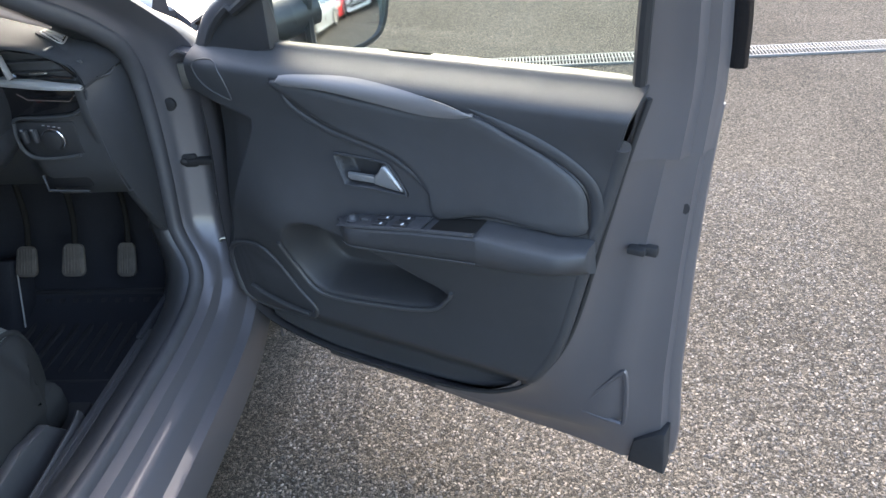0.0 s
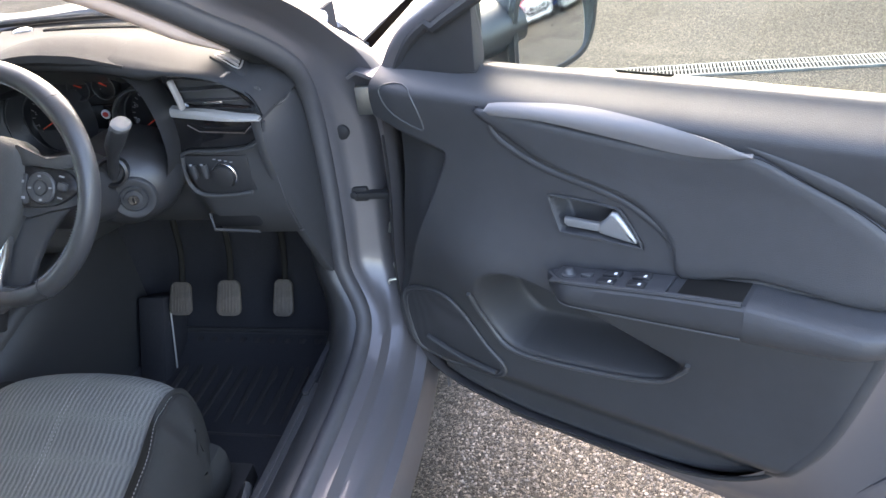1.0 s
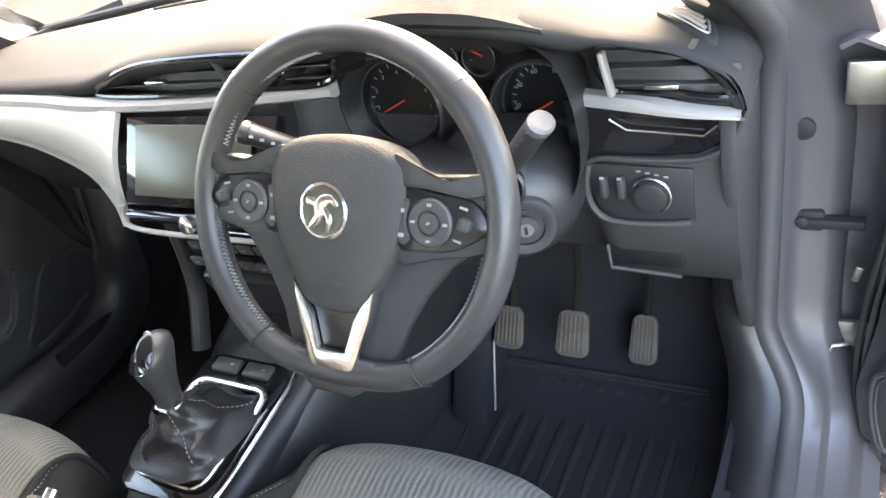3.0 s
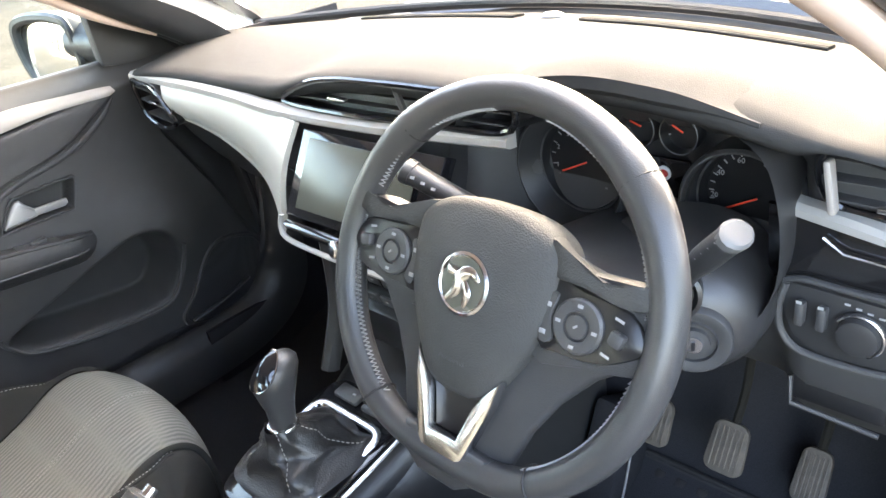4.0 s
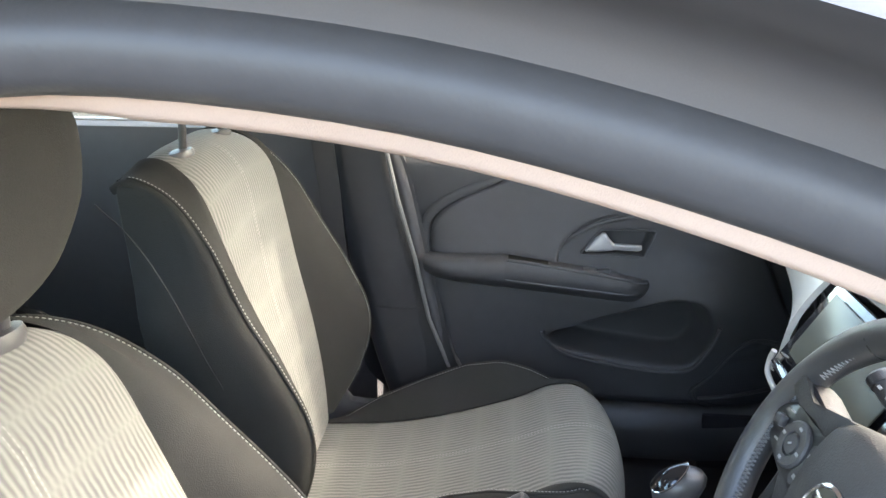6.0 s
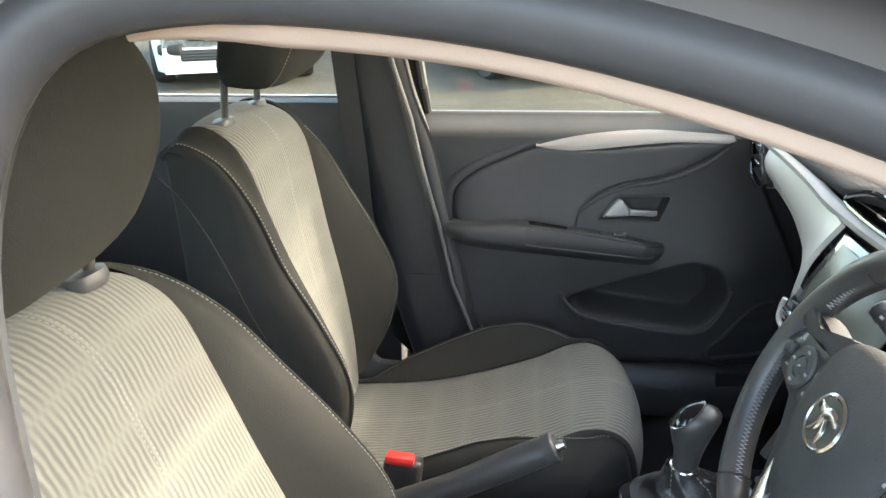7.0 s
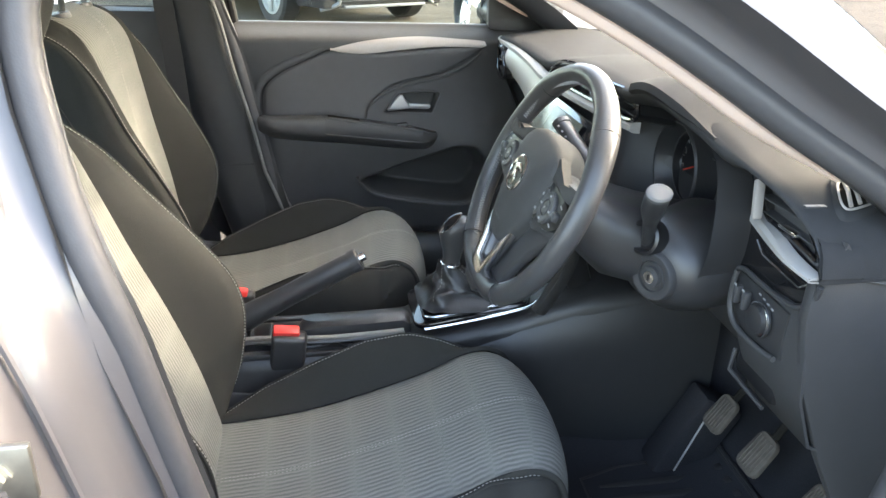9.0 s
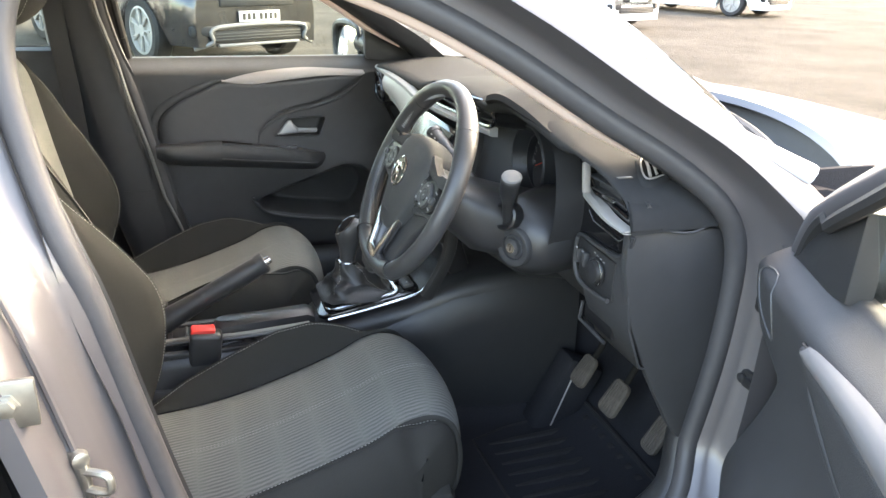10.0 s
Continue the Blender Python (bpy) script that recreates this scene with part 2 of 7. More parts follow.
def crv(pts, n=6, closed=False):
    """A smooth line through the points."""
    p = [Vector(q) for q in pts]
    out = []
    m = len(p)
    for i in range(m if closed else m - 1):
        if closed:
            a, b, c, d = p[i - 1], p[i], p[(i + 1) % m], p[(i + 2) % m]
        else:
            a, b, c, d = p[max(i - 1, 0)], p[i], p[i + 1], p[min(i + 2, m - 1)]
        for k in range(n):
            t = k / n
            out.append(0.5 * (2 * b + (c - a) * t + (2 * a - 5 * b + 4 * c - d) * t * t + (3 * b - a - 3 * c + d) * t ** 3))
    if not closed:
        out.append(p[-1])
    return out


def resample(pts, n, closed=False):
    p = [Vector(q) for q in pts]
    if closed:
        p = p + [p[0]]
    d = [0.0]
    for a, b in zip(p, p[1:]):
        d.append(d[-1] + (b - a).length)
    out = []
    j = 0
    for k in range(n):
        s = d[-1] * k / (n if closed else n - 1)
        while j < len(d) - 2 and d[j + 1] < s:
            j += 1
        t = (s - d[j]) / max(d[j + 1] - d[j], 1e-9)
        out.append(p[j].lerp(p[j + 1], min(t, 1)))
    return out


def at_curve(pts, x):
    """Linear reading of a table of (x, value)."""
    return float(np.interp(x, [q[0] for q in pts], [q[1] for q in pts]))


def smooth(a, b, x):
    t = min(max((x - a) / (b - a), 0), 1)
    return t * t * (3 - 2 * t)


def sheet(rows, closed=False, caps=False, thick=0.0):
    """A quad sheet through rows of points, with lengths in metres as UV."""
    bm = bmesh.new()
    uvl = bm.loops.layers.uv.new("UVMap")
    vs = [[bm.verts.new(p) for p in r] for r in rows]
    nr, nc = len(rows), len(rows[0])
    us = [[0.0] for _ in rows]
    for i, r in enumerate(rows):
        for a, b in zip(r, r[1:]):
            us[i].append(us[i][-1] + (Vector(b) - Vector(a)).length)
        half = us[i][-1] / 2
        us[i] = [u - half for u in us[i]]
    vv = [0.0]
    mid = nc // 2
    for a, b in zip(rows, rows[1:]):
        vv.append(vv[-1] + (Vector(b[mid]) - Vector(a[mid])).length)
    for i in range(nr - 1):
        for j in range(nc if closed else nc - 1):
            j2 = (j + 1) % nc
            try:
                f = bm.faces.new((vs[i][j], vs[i][j2], vs[i + 1][j2], vs[i + 1][j]))
            except ValueError:
                continue
            for lp, (a, b) in zip(f.loops, ((i, j), (i, j2), (i + 1, j2), (i + 1, j))):
                lp[uvl].uv = (us[a][b], vv[a])
    if caps:
        for r in (vs[0], vs[-1]):
            try:
                bm.faces.new(r)
            except ValueError:
                pass
    if thick:
        bmesh.ops.recalc_face_normals(bm, faces=bm.faces)
        bmesh.ops.solidify(bm, geom=list(bm.faces), thickness=thick)
    return bm


def tube(path, r, seg=8, closed=False, flat=1.0, up=None):
    """A swept round bar; r a number or a list; flat squeezes it across its up direction."""
    p = [Vector(q) for q in path]
    n = len(p)
    rr = r if isinstance(r, (list, tuple)) else [r] * n
    rows = []
    ref = Vector(up) if up else None
    last = None
    for i in range(n):
        a = p[i - 1] if closed or i else p[0]
        b = p[(i + 1) % n] if closed or i < n - 1 else p[-1]
        t = (b - a).normalized()
        if ref is not None:
            side = t.cross(ref)
        else:
            base = last if last is not None else (Vector((0, 0, 1)) if abs(t.z) < 0.9 else Vector((1, 0, 0)))
            side = t.cross(base)
        side = side.normalized() if side.length > 1e-6 else Vector((1, 0, 0))
        nup = side.cross(t).normalized()
        last = nup
        rows.append([p[i] + side * (rr[i] * math.cos(k * 2 * math.pi / seg)) + nup * (rr[i] * flat * math.sin(k * 2 * math.pi / seg)) for k in range(seg)])
    if closed:
        rows.append(rows[0])
    bm = sheet(rows, closed=True, caps=not closed)
    if closed:
        bmesh.ops.remove_doubles(bm, verts=bm.verts, dist=1e-6)
    return bm


def rbox(c, size, bev=0.004, rot=(0, 0, 0), seg=2, m=None):
    bm = bmesh.new()
    bmesh.ops.create_cube(bm, size=1)
    bmesh.ops.scale(bm, vec=size, verts=bm.verts)
    if bev:
        bmesh.ops.bevel(bm, geom=list(bm.edges), offset=min(bev, min(size) * 0.49), segments=seg, profile=0.5, affect="EDGES")
    mm = m if m is not None else pose(*c, *rot)
    bmesh.ops.transform(bm, matrix=mm, verts=bm.verts)
    return bm


def slab(outline, vec, bev=0.002, seg=2):
    """A plate: a closed flat outline pushed along vec, with rounded rims."""
    bm = bmesh.new()
    f = bm.faces.new([bm.verts.new(p) for p in outline])
    ret = bmesh.ops.extrude_face_region(bm, geom=[f])
    bmesh.ops.translate(bm, verts=[g for g in ret["geom"] if isinstance(g, bmesh.types.BMVert)], vec=vec)
    if bev:
        v = Vector(vec).normalized()
        es = [e for e in bm.edges if abs((e.verts[0].co - e.verts[1].co).normalized().dot(v)) < 0.5]
        bmesh.ops.bevel(bm, geom=es, offset=bev, segments=seg, profile=0.5, affect="EDGES")
    return bm


def lathe(prof, m, seg=24):
    """A turned body: prof of (radius, height) round the pose m's z axis."""
    rows = [[m @ Vector((r * math.cos(k * 2 * math.pi / seg), r * math.sin(k * 2 * math.pi / seg), h)) for k in range(seg)] for r, h in prof]
    return sheet(rows, closed=True, caps=True)


def merge(*bms):
    out = bmesh.new()
    for b in bms:
        me = bpy.data.meshes.new("tmp")
        b.to_mesh(me)
        b.free()
        out.from_mesh(me)
        bpy.data.meshes.remove(me)
    return out


def dashes(path, r=0.0009, length=0.0042, gap=0.0022):
    """A row of stitches along a line, as one mesh."""
    p = [Vector(q) for q in path]
    total = sum((b - a).length for a, b in zip(p, p[1:]))
    n = max(int(total / (length + gap)), 2)
    pts = resample(p, 2 * n)
    return merge(*[tube([pts[2 * i].lerp(pts[2 * i + 1], -0.1), pts[2 * i].lerp(pts[2 * i + 1], 0.5) , pts[2 * i].lerp(pts[2 * i + 1], 1.1)], [r * 0.6, r, r * 0.6], 5) for i in range(n)])


def frame_at(o, xdir, ydir):
    """A pose with its x and y axes along the given directions."""
    x = Vector(xdir).normalized()
    z = x.cross(Vector(ydir)).normalized()
    y = z.cross(x)
    return Matrix(((x.x, y.x, z.x, o[0]), (x.y, y.y, z.y, o[1]), (x.z, y.z, z.z, o[2]), (0, 0, 0, 1)))


def inside(poly, x, y):
    hit = False
    j = len(poly) - 1
    for i in range(len(poly)):
        (xi, yi), (xj, yj) = poly[i][:2], poly[j][:2]
        if (yi > y) != (yj > y) and x < (xj - xi) * (y - yi) / (yj - yi) + xi:
            hit = not hit
        j = i
    return hit


def edge_dist(poly, x, y):
    best = 9.0
    j = len(poly) - 1
    for i in range(len(poly)):
        ax, ay, bx, by = *poly[j][:2], *poly[i][:2]
        dx, dy = bx - ax, by - ay
        t = min(max(((x - ax) * dx + (y - ay) * dy) / max(dx * dx + dy * dy, 1e-12), 0), 1)
        best = min(best, math.hypot(x - ax - t * dx, y - ay - t * dy))
        j = i
    return best


def loop2(pts, n=5):
    """A smooth closed outline of (y, z) pairs."""
    return [(q.x, q.y) for q in crv([(a, b, 0) for a, b in pts], n, closed=True)]

# ---------- ground ----------
def plane_sheet(x0, x1, y0, y1, z, nx=2, ny=2):
    return sheet([[(x0 + (x1 - x0) * i / nx, y0 + (y1 - y0) * j / ny, z) for i in range(nx + 1)] for j in range(ny + 1)])


ground = part("ground", plane_sheet(-400, 400, -400, 400, GROUND, 8, 8), M_TARMAC, None, "buff and grey chipped-stone tarmac forecourt", "structure")
tagged(ground, category="ground")

# ---------- body of the car ----------
body = thing("hatchback_car", (0, 0, GROUND), "grey metallic hatchback body with black cabin trim", "car body")


def lean(z):
    """How far the side leans in above the belt line."""
    return -0.085 * max(z - 0.90, 0) / 0.33


RING = crv([(0, -0.30, 0.345), (0, -0.15, 0.325), (0, 0.05, 0.322), (0, 0.22, 0.325), (0, 0.33, 0.345), (0, 0.395, 0.405), (0, 0.425, 0.52), (0, 0.445, 0.66), (0, 0.445, 0.78), (0, 0.415, 0.86), (0, 0.33, 0.935), (0, 0.20, 1.012), (0, 0.06, 1.098), (0, -0.06, 1.158), (0, -0.18, 1.200), (0, -0.30, 1.226), (0, -0.42, 1.232), (0, -0.485, 1.205), (0, -0.514, 1.12), (0, -0.498, 1.0), (0, -0.465, 0.86), (0, -0.427, 0.68), (0, -0.39, 0.52), (0, -0.355, 0.41)], 5, closed=True)


def ring_row(n, x, nup=None, xup=None, nlow=None, xlow=None):
    """A loop round the door opening, n outwards from its edge and x from the middle of the car, with other figures for the roof rail and the sill."""
    m = len(RING)
    row = []
    for i, p in enumerate(RING):
        t = (RING[(i + 1) % m] - RING[i - 1]).normalized()
        nor = V(0, t.z, -t.y)
        if (p - V(0, 0, 0.75)).dot(nor) < 0:
            nor = -nor
        fwd = smooth(0.0, 0.2, p.y)
        k, k2 = smooth(0.82 - 0.10 * fwd, 1.0 - 0.10 * fwd, p.z), smooth(0.48, 0.36, p.z)
        nn = n + ((nup if nup is not None else n) - n) * k + ((nlow if nlow is not None else n) - n) * k2
        xx = x + ((xup if xup is not None else x) - x) * k + ((xlow if xlow is not None else x + 0.048) - x) * k2
        back = smooth(-0.36, -0.42, p.y)
        if nn > 0.06:
            nn = nn + (0.06 + (nn - 0.06) * 0.35 - nn) * back * (1 - k)
        q = p + nor * nn
        row.append(V(xx + lean(q.z), q.y, q.z))
    return row


def side_frame(s):
    def m(bm):
        if s < 0:
            bmesh.ops.scale(bm, vec=(-1, 1, 1), verts=bm.verts)
            bmesh.ops.reverse_faces(bm, faces=bm.faces)
        return bm

    spec = [(0.006, 0.700, 0.010, 0.700, 0.004, 0.752), (0.012, 0.712, 0.016, 0.705, 0.006, 0.765), (0.030, 0.722, 0.027, 0.709, 0.010, 0.780), (0.042, 0.735, 0.038, 0.713, 0.024, 0.786), (0.046, 0.765, 0.046, 0.717, 0.034, 0.790), (0.060, 0.785, 0.052, 0.724, 0.038, 0.812), (0.085, 0.790, 0.056, 0.740, 0.042, 0.818), (0.090, 0.815, 0.059, 0.768, 0.060, 0.826), (0.095, 0.835, 0.064, 0.786, 0.082, 0.834), (0.130, 0.850, 0.074, 0.786, 0.088, 0.856), (0.200, 0.846, 0.086, 0.768, 0.175, 0.862), (0.235, 0.800, 0.100, 0.735, 0.215, 0.835), (0.245, 0.770, 0.125, 0.690, 0.220, 0.81)]
    rows = [ring_row(*q) for q in spec]
    fr = part("side_frame", m(sheet(rows, closed=True)), M_PAINT, body, "grey painted sill, pillars and roof rail", angle=50)
    part("opening_seal", m(tube(ring_row(0.008, 0.696, 0.015, 0.698, 0.003, 0.741), 0.0175, 14, closed=True)), M_SEAL, fr, "black rubber door opening seal")
    crease = [p for p in ring_row(0.066, 0.7885) if p.y < -0.40 and 0.36 < p.z < 1.05]
    part("pillar_crease", m(tube(crease, 0.0035, 6)), M_PAINT, fr)
    inner = [ring_row(-0.002, 0.690, 0.004), ring_row(-0.012, 0.676, 0.0), ring_row(-0.010, 0.655, 0.0, None, None, 0.690), ring_row(0.02, 0.630, None, None, 0.03, 0.655), ring_row(0.05, 0.62, None, None, 0.10, 0.650)]
    inner = [[V(max(p.x, p.x + (0.684 + lean(p.z) - p.x) * smooth(-0.33, -0.40, p.y)), p.y, p.z) for p in r] for r in inner]
    part("inner_trim", m(sheet(inner, closed=True)), M_BLACK, fr, "black inner pillar and sill trim", angle=60)
    top = ring_row(0.0, 0.672, -0.003)
    k0 = [i for i, p in enumerate(top) if p.z > 0.95 and p.y > -0.46]
    run = [top[i] for i in k0]
    part("headlining_edge", m(tube(run, [0.013 * min(1, (i + 1) / 5, (len(run) - i) / 5) for i in range(len(run))], 10, flat=0.9)), M_LINER, fr, "warm grey fabric headlining edge")
    return fr


frame_r = side_frame(1)
side_frame(-1)
plug_m = frame_at((0.731, 0.486, 0.736), (1, 0, 0), (0, 0, 1))
part("blanking_plug", lathe([(0.0145, -0.004), (0.0145, 0.003), (0.011, 0.005)], plug_m, 18), M_RUBBER, frame_r, "round black blanking plug")
part("check_strap", merge(rbox((0.742, 0.492, 0.605), (0.040, 0.03, 0.032), 0.006), rbox((0.775, 0.480, 0.605), (0.07, 0.02, 0.014), 0.003), lathe([(0.008, 0), (0.008, 0.006), (0.005, 0.008)], frame_at((0.735, 0.476, 0.607), (1, 0, 0), (0, 0, 1)), 10)), M_RUBBER, frame_r, "black door check strap")
for z in (0.80, 0.42):
    part("door_hinge", merge(rbox((0.80, 0.478, z), (0.05, 0.012, 0.055), 0.004), tube([(0.835, 0.457, z - 0.03), (0.835, 0.457, z + 0.03)], 0.009, 10)), M_STEEL, frame_r, "bare metal door hinge")
part("hinge_leaf", tube([(0.803, 0.458, 0.421), (0.783, 0.450, 0.421), (0.781, 0.449, 0.417), (0.781, 0.449, 0.383), (0.783, 0.450, 0.379), (0.803, 0.458, 0.379)], 0.0032, 8), M_STEEL, frame_r, "bright bent hinge leaf")
part("cable_clip", rbox((0.806, 0.452, 0.545), (0.010, 0.006, 0.024), 0.002, (0, 14, 0)), M_STEEL, frame_r, "small metal cable clip")
# striker and hinge plate on the pillar behind the opening
part("striker", merge(rbox((0.790, -0.492, 0.660), (0.012, 0.024, 0.080), 0.005, (0, 0, -25)), tube(crv([(0.792, -0.490, 0.672), (0.806, -0.464, 0.672), (0.809, -0.459, 0.660), (0.806, -0.464, 0.648), (0.792, -0.490, 0.648)], 4), 0.005, 8), lathe([(0.010, 0), (0.010, 0.004), (0.006, 0.006)], frame_at((0.795, -0.489, 0.690), (-0.4, 1, 0), (0, 0, 1)), 12)), M_STEEL, frame_r, "zinc plated door striker")
part("hinge_plate", merge(rbox((0.842, -0.540, 0.800), (0.008, 0.062, 0.054), 0.002), lathe([(0.014, 0), (0.014, 0.003), (0.010, 0.003), (0.010, 0.009), (0.004, 0.010)], frame_at((0.846, -0.538, 0.800), (0, 1, 0), (0, 0, 1)), 6)), M_STEEL, frame_r, "bolted steel hinge plate")
for i in range(5):
    part("tread_rib", rbox((0.672 + 0.012 * i, -0.08, 0.3275), (0.004, 0.50, 0.003), 0.001), M_HARD, frame_r)
part("sill_tread", rbox((0.700, -0.06, 0.316), (0.085, 0.60, 0.02), 0.006), M_HARD, frame_r, "ribbed black sill tread plate")

# floor and bulkhead
rows = []
for x in np.linspace(-0.70, 0.70, 29):
    hump = 0.20 * math.exp(-((x / 0.115) ** 4))
    rows.append([(x, y, z + hump * smooth(0.75, 0.40, z)) for y, z in ((-1.6, 0.22), (-1.0, 0.19), (-0.5, 0.18), (0.0, 0.175), (0.40, 0.18), (0.52, 0.22), (0.62, 0.34), (0.68, 0.52), (0.70, 0.75), (0.70, 0.88), (0.60, 0.905), (0.46, 0.905))])
part("cabin_floor", sheet(rows, thick=-0.02), M_CARPET, body, "black carpeted cabin floor", angle=60)
# roof, headlining
roof_rows, liner_rows = [], []
for k in range(17):
    x = -0.68 + 1.36 * k / 16
    c = (1 - (x / 0.68) ** 2)
    roof_rows.append([(x * 0.93, y, z + 0.05 * c) for y, z in ((-0.10 + 0.17 * c, 1.270), (-0.30, 1.308), (-0.6, 1.322), (-1.0, 1.315), (-1.5, 1.265), (-1.75, 1.20))])
    liner_rows.append([(x * 0.87, y, z + 0.05 * c) for y, z in ((-0.09 + 0.17 * c, 1.240), (-0.30, 1.268), (-0.6, 1.28), (-1.0, 1.275), (-1.5, 1.23), (-1.7, 1.17))])
for s in (-1, 1):
    part("kick_panel", sheet([[(s * 0.675, y, z) for y in (0.44, 0.55, 0.72)] for z in (0.17, 0.5, 0.93)], thick=0.01), M_CARPET, body, "dark carpeted footwell side")
    part("sill_liner", sheet([[(s * 0.672, y, z) for y in (0.20, 0.36, 0.47)] for z in (0.14, 0.24, 0.335)], thick=0.01), M_CARPET, body)
part("roof", sheet(roof_rows, thick=0.004), M_PAINT, body, "grey painted roof", angle=60)
part("headlining", sheet(liner_rows, thick=0.004), M_LINER, body, "warm grey fabric headlining", angle=60)
# windscreen
ws = []
for k in range(21):
    x = -0.70 + 1.40 * k / 20
    c = 1 - (x / 0.70) ** 2
    a, b = V(x, 0.52 + 0.24 * c, 0.925 + 0.01 * c), V(x * 0.88, -0.10 + 0.17 * c, 1.268 + 0.05 * c)
    ws.append([a.lerp(b, t) + V(0, 0, 0.045 * math.sin(math.pi * t)) for t in np.linspace(0, 1, 13)])
wsg = part("windscreen", sheet(ws, thick=0.005), M_SCREENGLASS, body, "clear laminated windscreen", angle=80)
wsg.visible_shadow = False
part("windscreen_seal", tube([r[0] + V(0, 0.004, 0.0) for r in ws], 0.011, 8), M_RUBBER, body)
# bonnet, scuttle, wings
bon = []
for k in range(25):
    x = -0.74 + 1.48 * k / 24
    c = 1 - (x / 0.74) ** 2
    e = 0.018 * smooth(0.50, 0.66, abs(x)) * (1 - smooth(0.70, 0.74, abs(x)))
    bon.append([(x, y, z + 0.05 * c + e) for y, z in ((0.665 + 0.32 * c, 0.842), (0.675 + 0.32 * c, 0.858), (1.06, 0.850), (1.25, 0.835), (1.5, 0.78), (1.68, 0.70))])
scut = []
for k in range(25):
    x = -0.735 + 1.47 * k / 24
    c = 1 - (x / 0.74) ** 2
    scut.append([(x, 0.50 + 0.255 * c, 0.905 + 0.01 * c), (x, 0.56 + 0.27 * c, 0.880 + 0.01 * c), (x, 0.60 + 0.28 * c, 0.845), (x, 0.70 + 0.325 * c, 0.81), (x, 0.72 + 0.33 * c, 0.836 + 0.05 * c)])
part("scuttle", sheet(scut, thick=0.006), M_HARD, body, "black plastic scuttle panel", angle=40)
part("bonnet", sheet(bon, thick=0.006), M_PAINT, body, "grey metallic bonnet", angle=60)
part("scuttle", sheet([[(x, 0.50 + 0.24 * (1 - (x / 0.74) ** 2) + d, 0.880 - 0.35 * d + 0.012 * math.sin(k * 1.0)) for x in np.linspace(-0.74, 0.74, 25)] for k, d in enumerate((0.0, 0.04, 0.08, 0.14))], thick=0.01), M_HARD, body, "black plastic scuttle panel")
for s in (-1, 1):
    wing = []
    for y in np.linspace(0.47, 1.75, 27):
        f = smooth(1.3, 1.75, y)
        arch = 0.30 * math.sqrt(max(1 - ((y - 1.06) / 0.34) ** 2, 0)) + 0.10
        wing.append([(s * (x - 0.22 * f * f), y, z) for x, z in ((0.765, 0.848 - 0.13 * f), (0.785, 0.858 - 0.14 * f), (0.83, 0.838 - 0.14 * f), (0.862, 0.75 - 0.1 * f), (0.875, 0.62), (0.878, max(arch + 0.14, 0.40)), (0.872, max(arch, 0.12)))])
    part("front_wing", sheet(wing, thick=0.006), M_PAINT, body, "grey metallic front wing", angle=60)
    back = []
    for y in np.linspace(-0.575, -2.05, 30):
        f = smooth(-1.5, -2.05, y)
        arch = 0.30 * math.sqrt(max(1 - ((y + 1.48) / 0.34) ** 2, 0)) + 0.10
        back.append([(s * (x - 0.2 * f * f), y, z) for x, z in ((0.72, 0.965), (0.80, 0.955), (0.852, 0.90), (0.872, 0.75), (0.878, 0.60), (0.876, max(arch + 0.1, 0.36)), (0.865, max(arch, 0.12)))])
    part("rear_side", sheet(back, thick=0.006), M_PAINT, body, "grey metallic rear door and quarter", angle=60)
    # upper pillars behind
    part("rear_roof_rail", tube(crv([(s * 0.745, -0.64, 0.97), (s * 0.70, -0.66, 1.20), (s * 0.665, -0.78, 1.285), (s * 0.645, -1.2, 1.265), (s * 0.65, -1.55, 1.15), (s * 0.70, -1.78, 0.96)], 6), 0.034, 10), M_PAINT, body)
    tr = [[(s * x, y, z) for y in np.linspace(-0.62, -1.75, 12)] for x, z in ((0.74, 0.955), (0.715, 0.962), (0.69, 0.955), (0.680, 0.92), (0.690, 0.70), (0.670, 0.60), (0.69, 0.45), (0.69, 0.20))]
    part("rear_side_trim", sheet(tr, thick=0.006), M_SOFT, body, "black rear door trim", angle=50)
    rg = part("rear_side_glass", sheet([[(s * (0.735 - 0.09 * k), y, 0.96 + 0.25 * k) for y in np.linspace(-0.64, -1.62 + 0.25 * k, 8)] for k in np.linspace(0, 1, 5)], thick=0.004), M_GLASS, body, "green-tinted rear side glass", angle=80)
    rg.visible_shadow = False
    # pillar trim between the side windows: a moulded panel, its front edge along the door
    rows = []
    for z, yf, yr, x in ((0.26, -0.335, -0.50, 0.690), (0.42, -0.375, -0.545, 0.686), (0.54, -0.420, -0.575, 0.684), (0.68, -0.448, -0.600, 0.680), (0.82, -0.484, -0.618, 0.676), (0.93, -0.505, -0.630, 0.668), (1.05, -0.535, -0.640, 0.636), (1.16, -0.550, -0.645, 0.606), (1.24, -0.552, -0.648, 0.580)):
        rows.append([V(s * (x + dx), yf + (yr - yf) * k, z) for dx, k in ((0.045, 0.0), (0.012, 0.01), (0.003, 0.05), (0.0, 0.15), (-0.004, 0.4), (-0.004, 0.7), (0.004, 0.93), (0.03, 1.0))])
    bt = part("centre_pillar_trim", sheet(rows), M_BLACK, body, "black centre pillar trim", angle=60)
    # passenger edge is paler: the light it catches is put into its colour
    part("pillar_edge", tube([r[0] + V(-s * 0.053, 0.003, 0) for r in rows[1:]], 0.0045, 8), M_EDGE if s < 0 else M_RUBBER, bt, "edge beside the door, passenger one painted pale as a highlight")
    part("trim_joint", tube([rows[2][k] + V(-s * 0.0005, 0, 0.02) for k in range(2, 7)], 0.0012, 6), M_DIAL, bt)
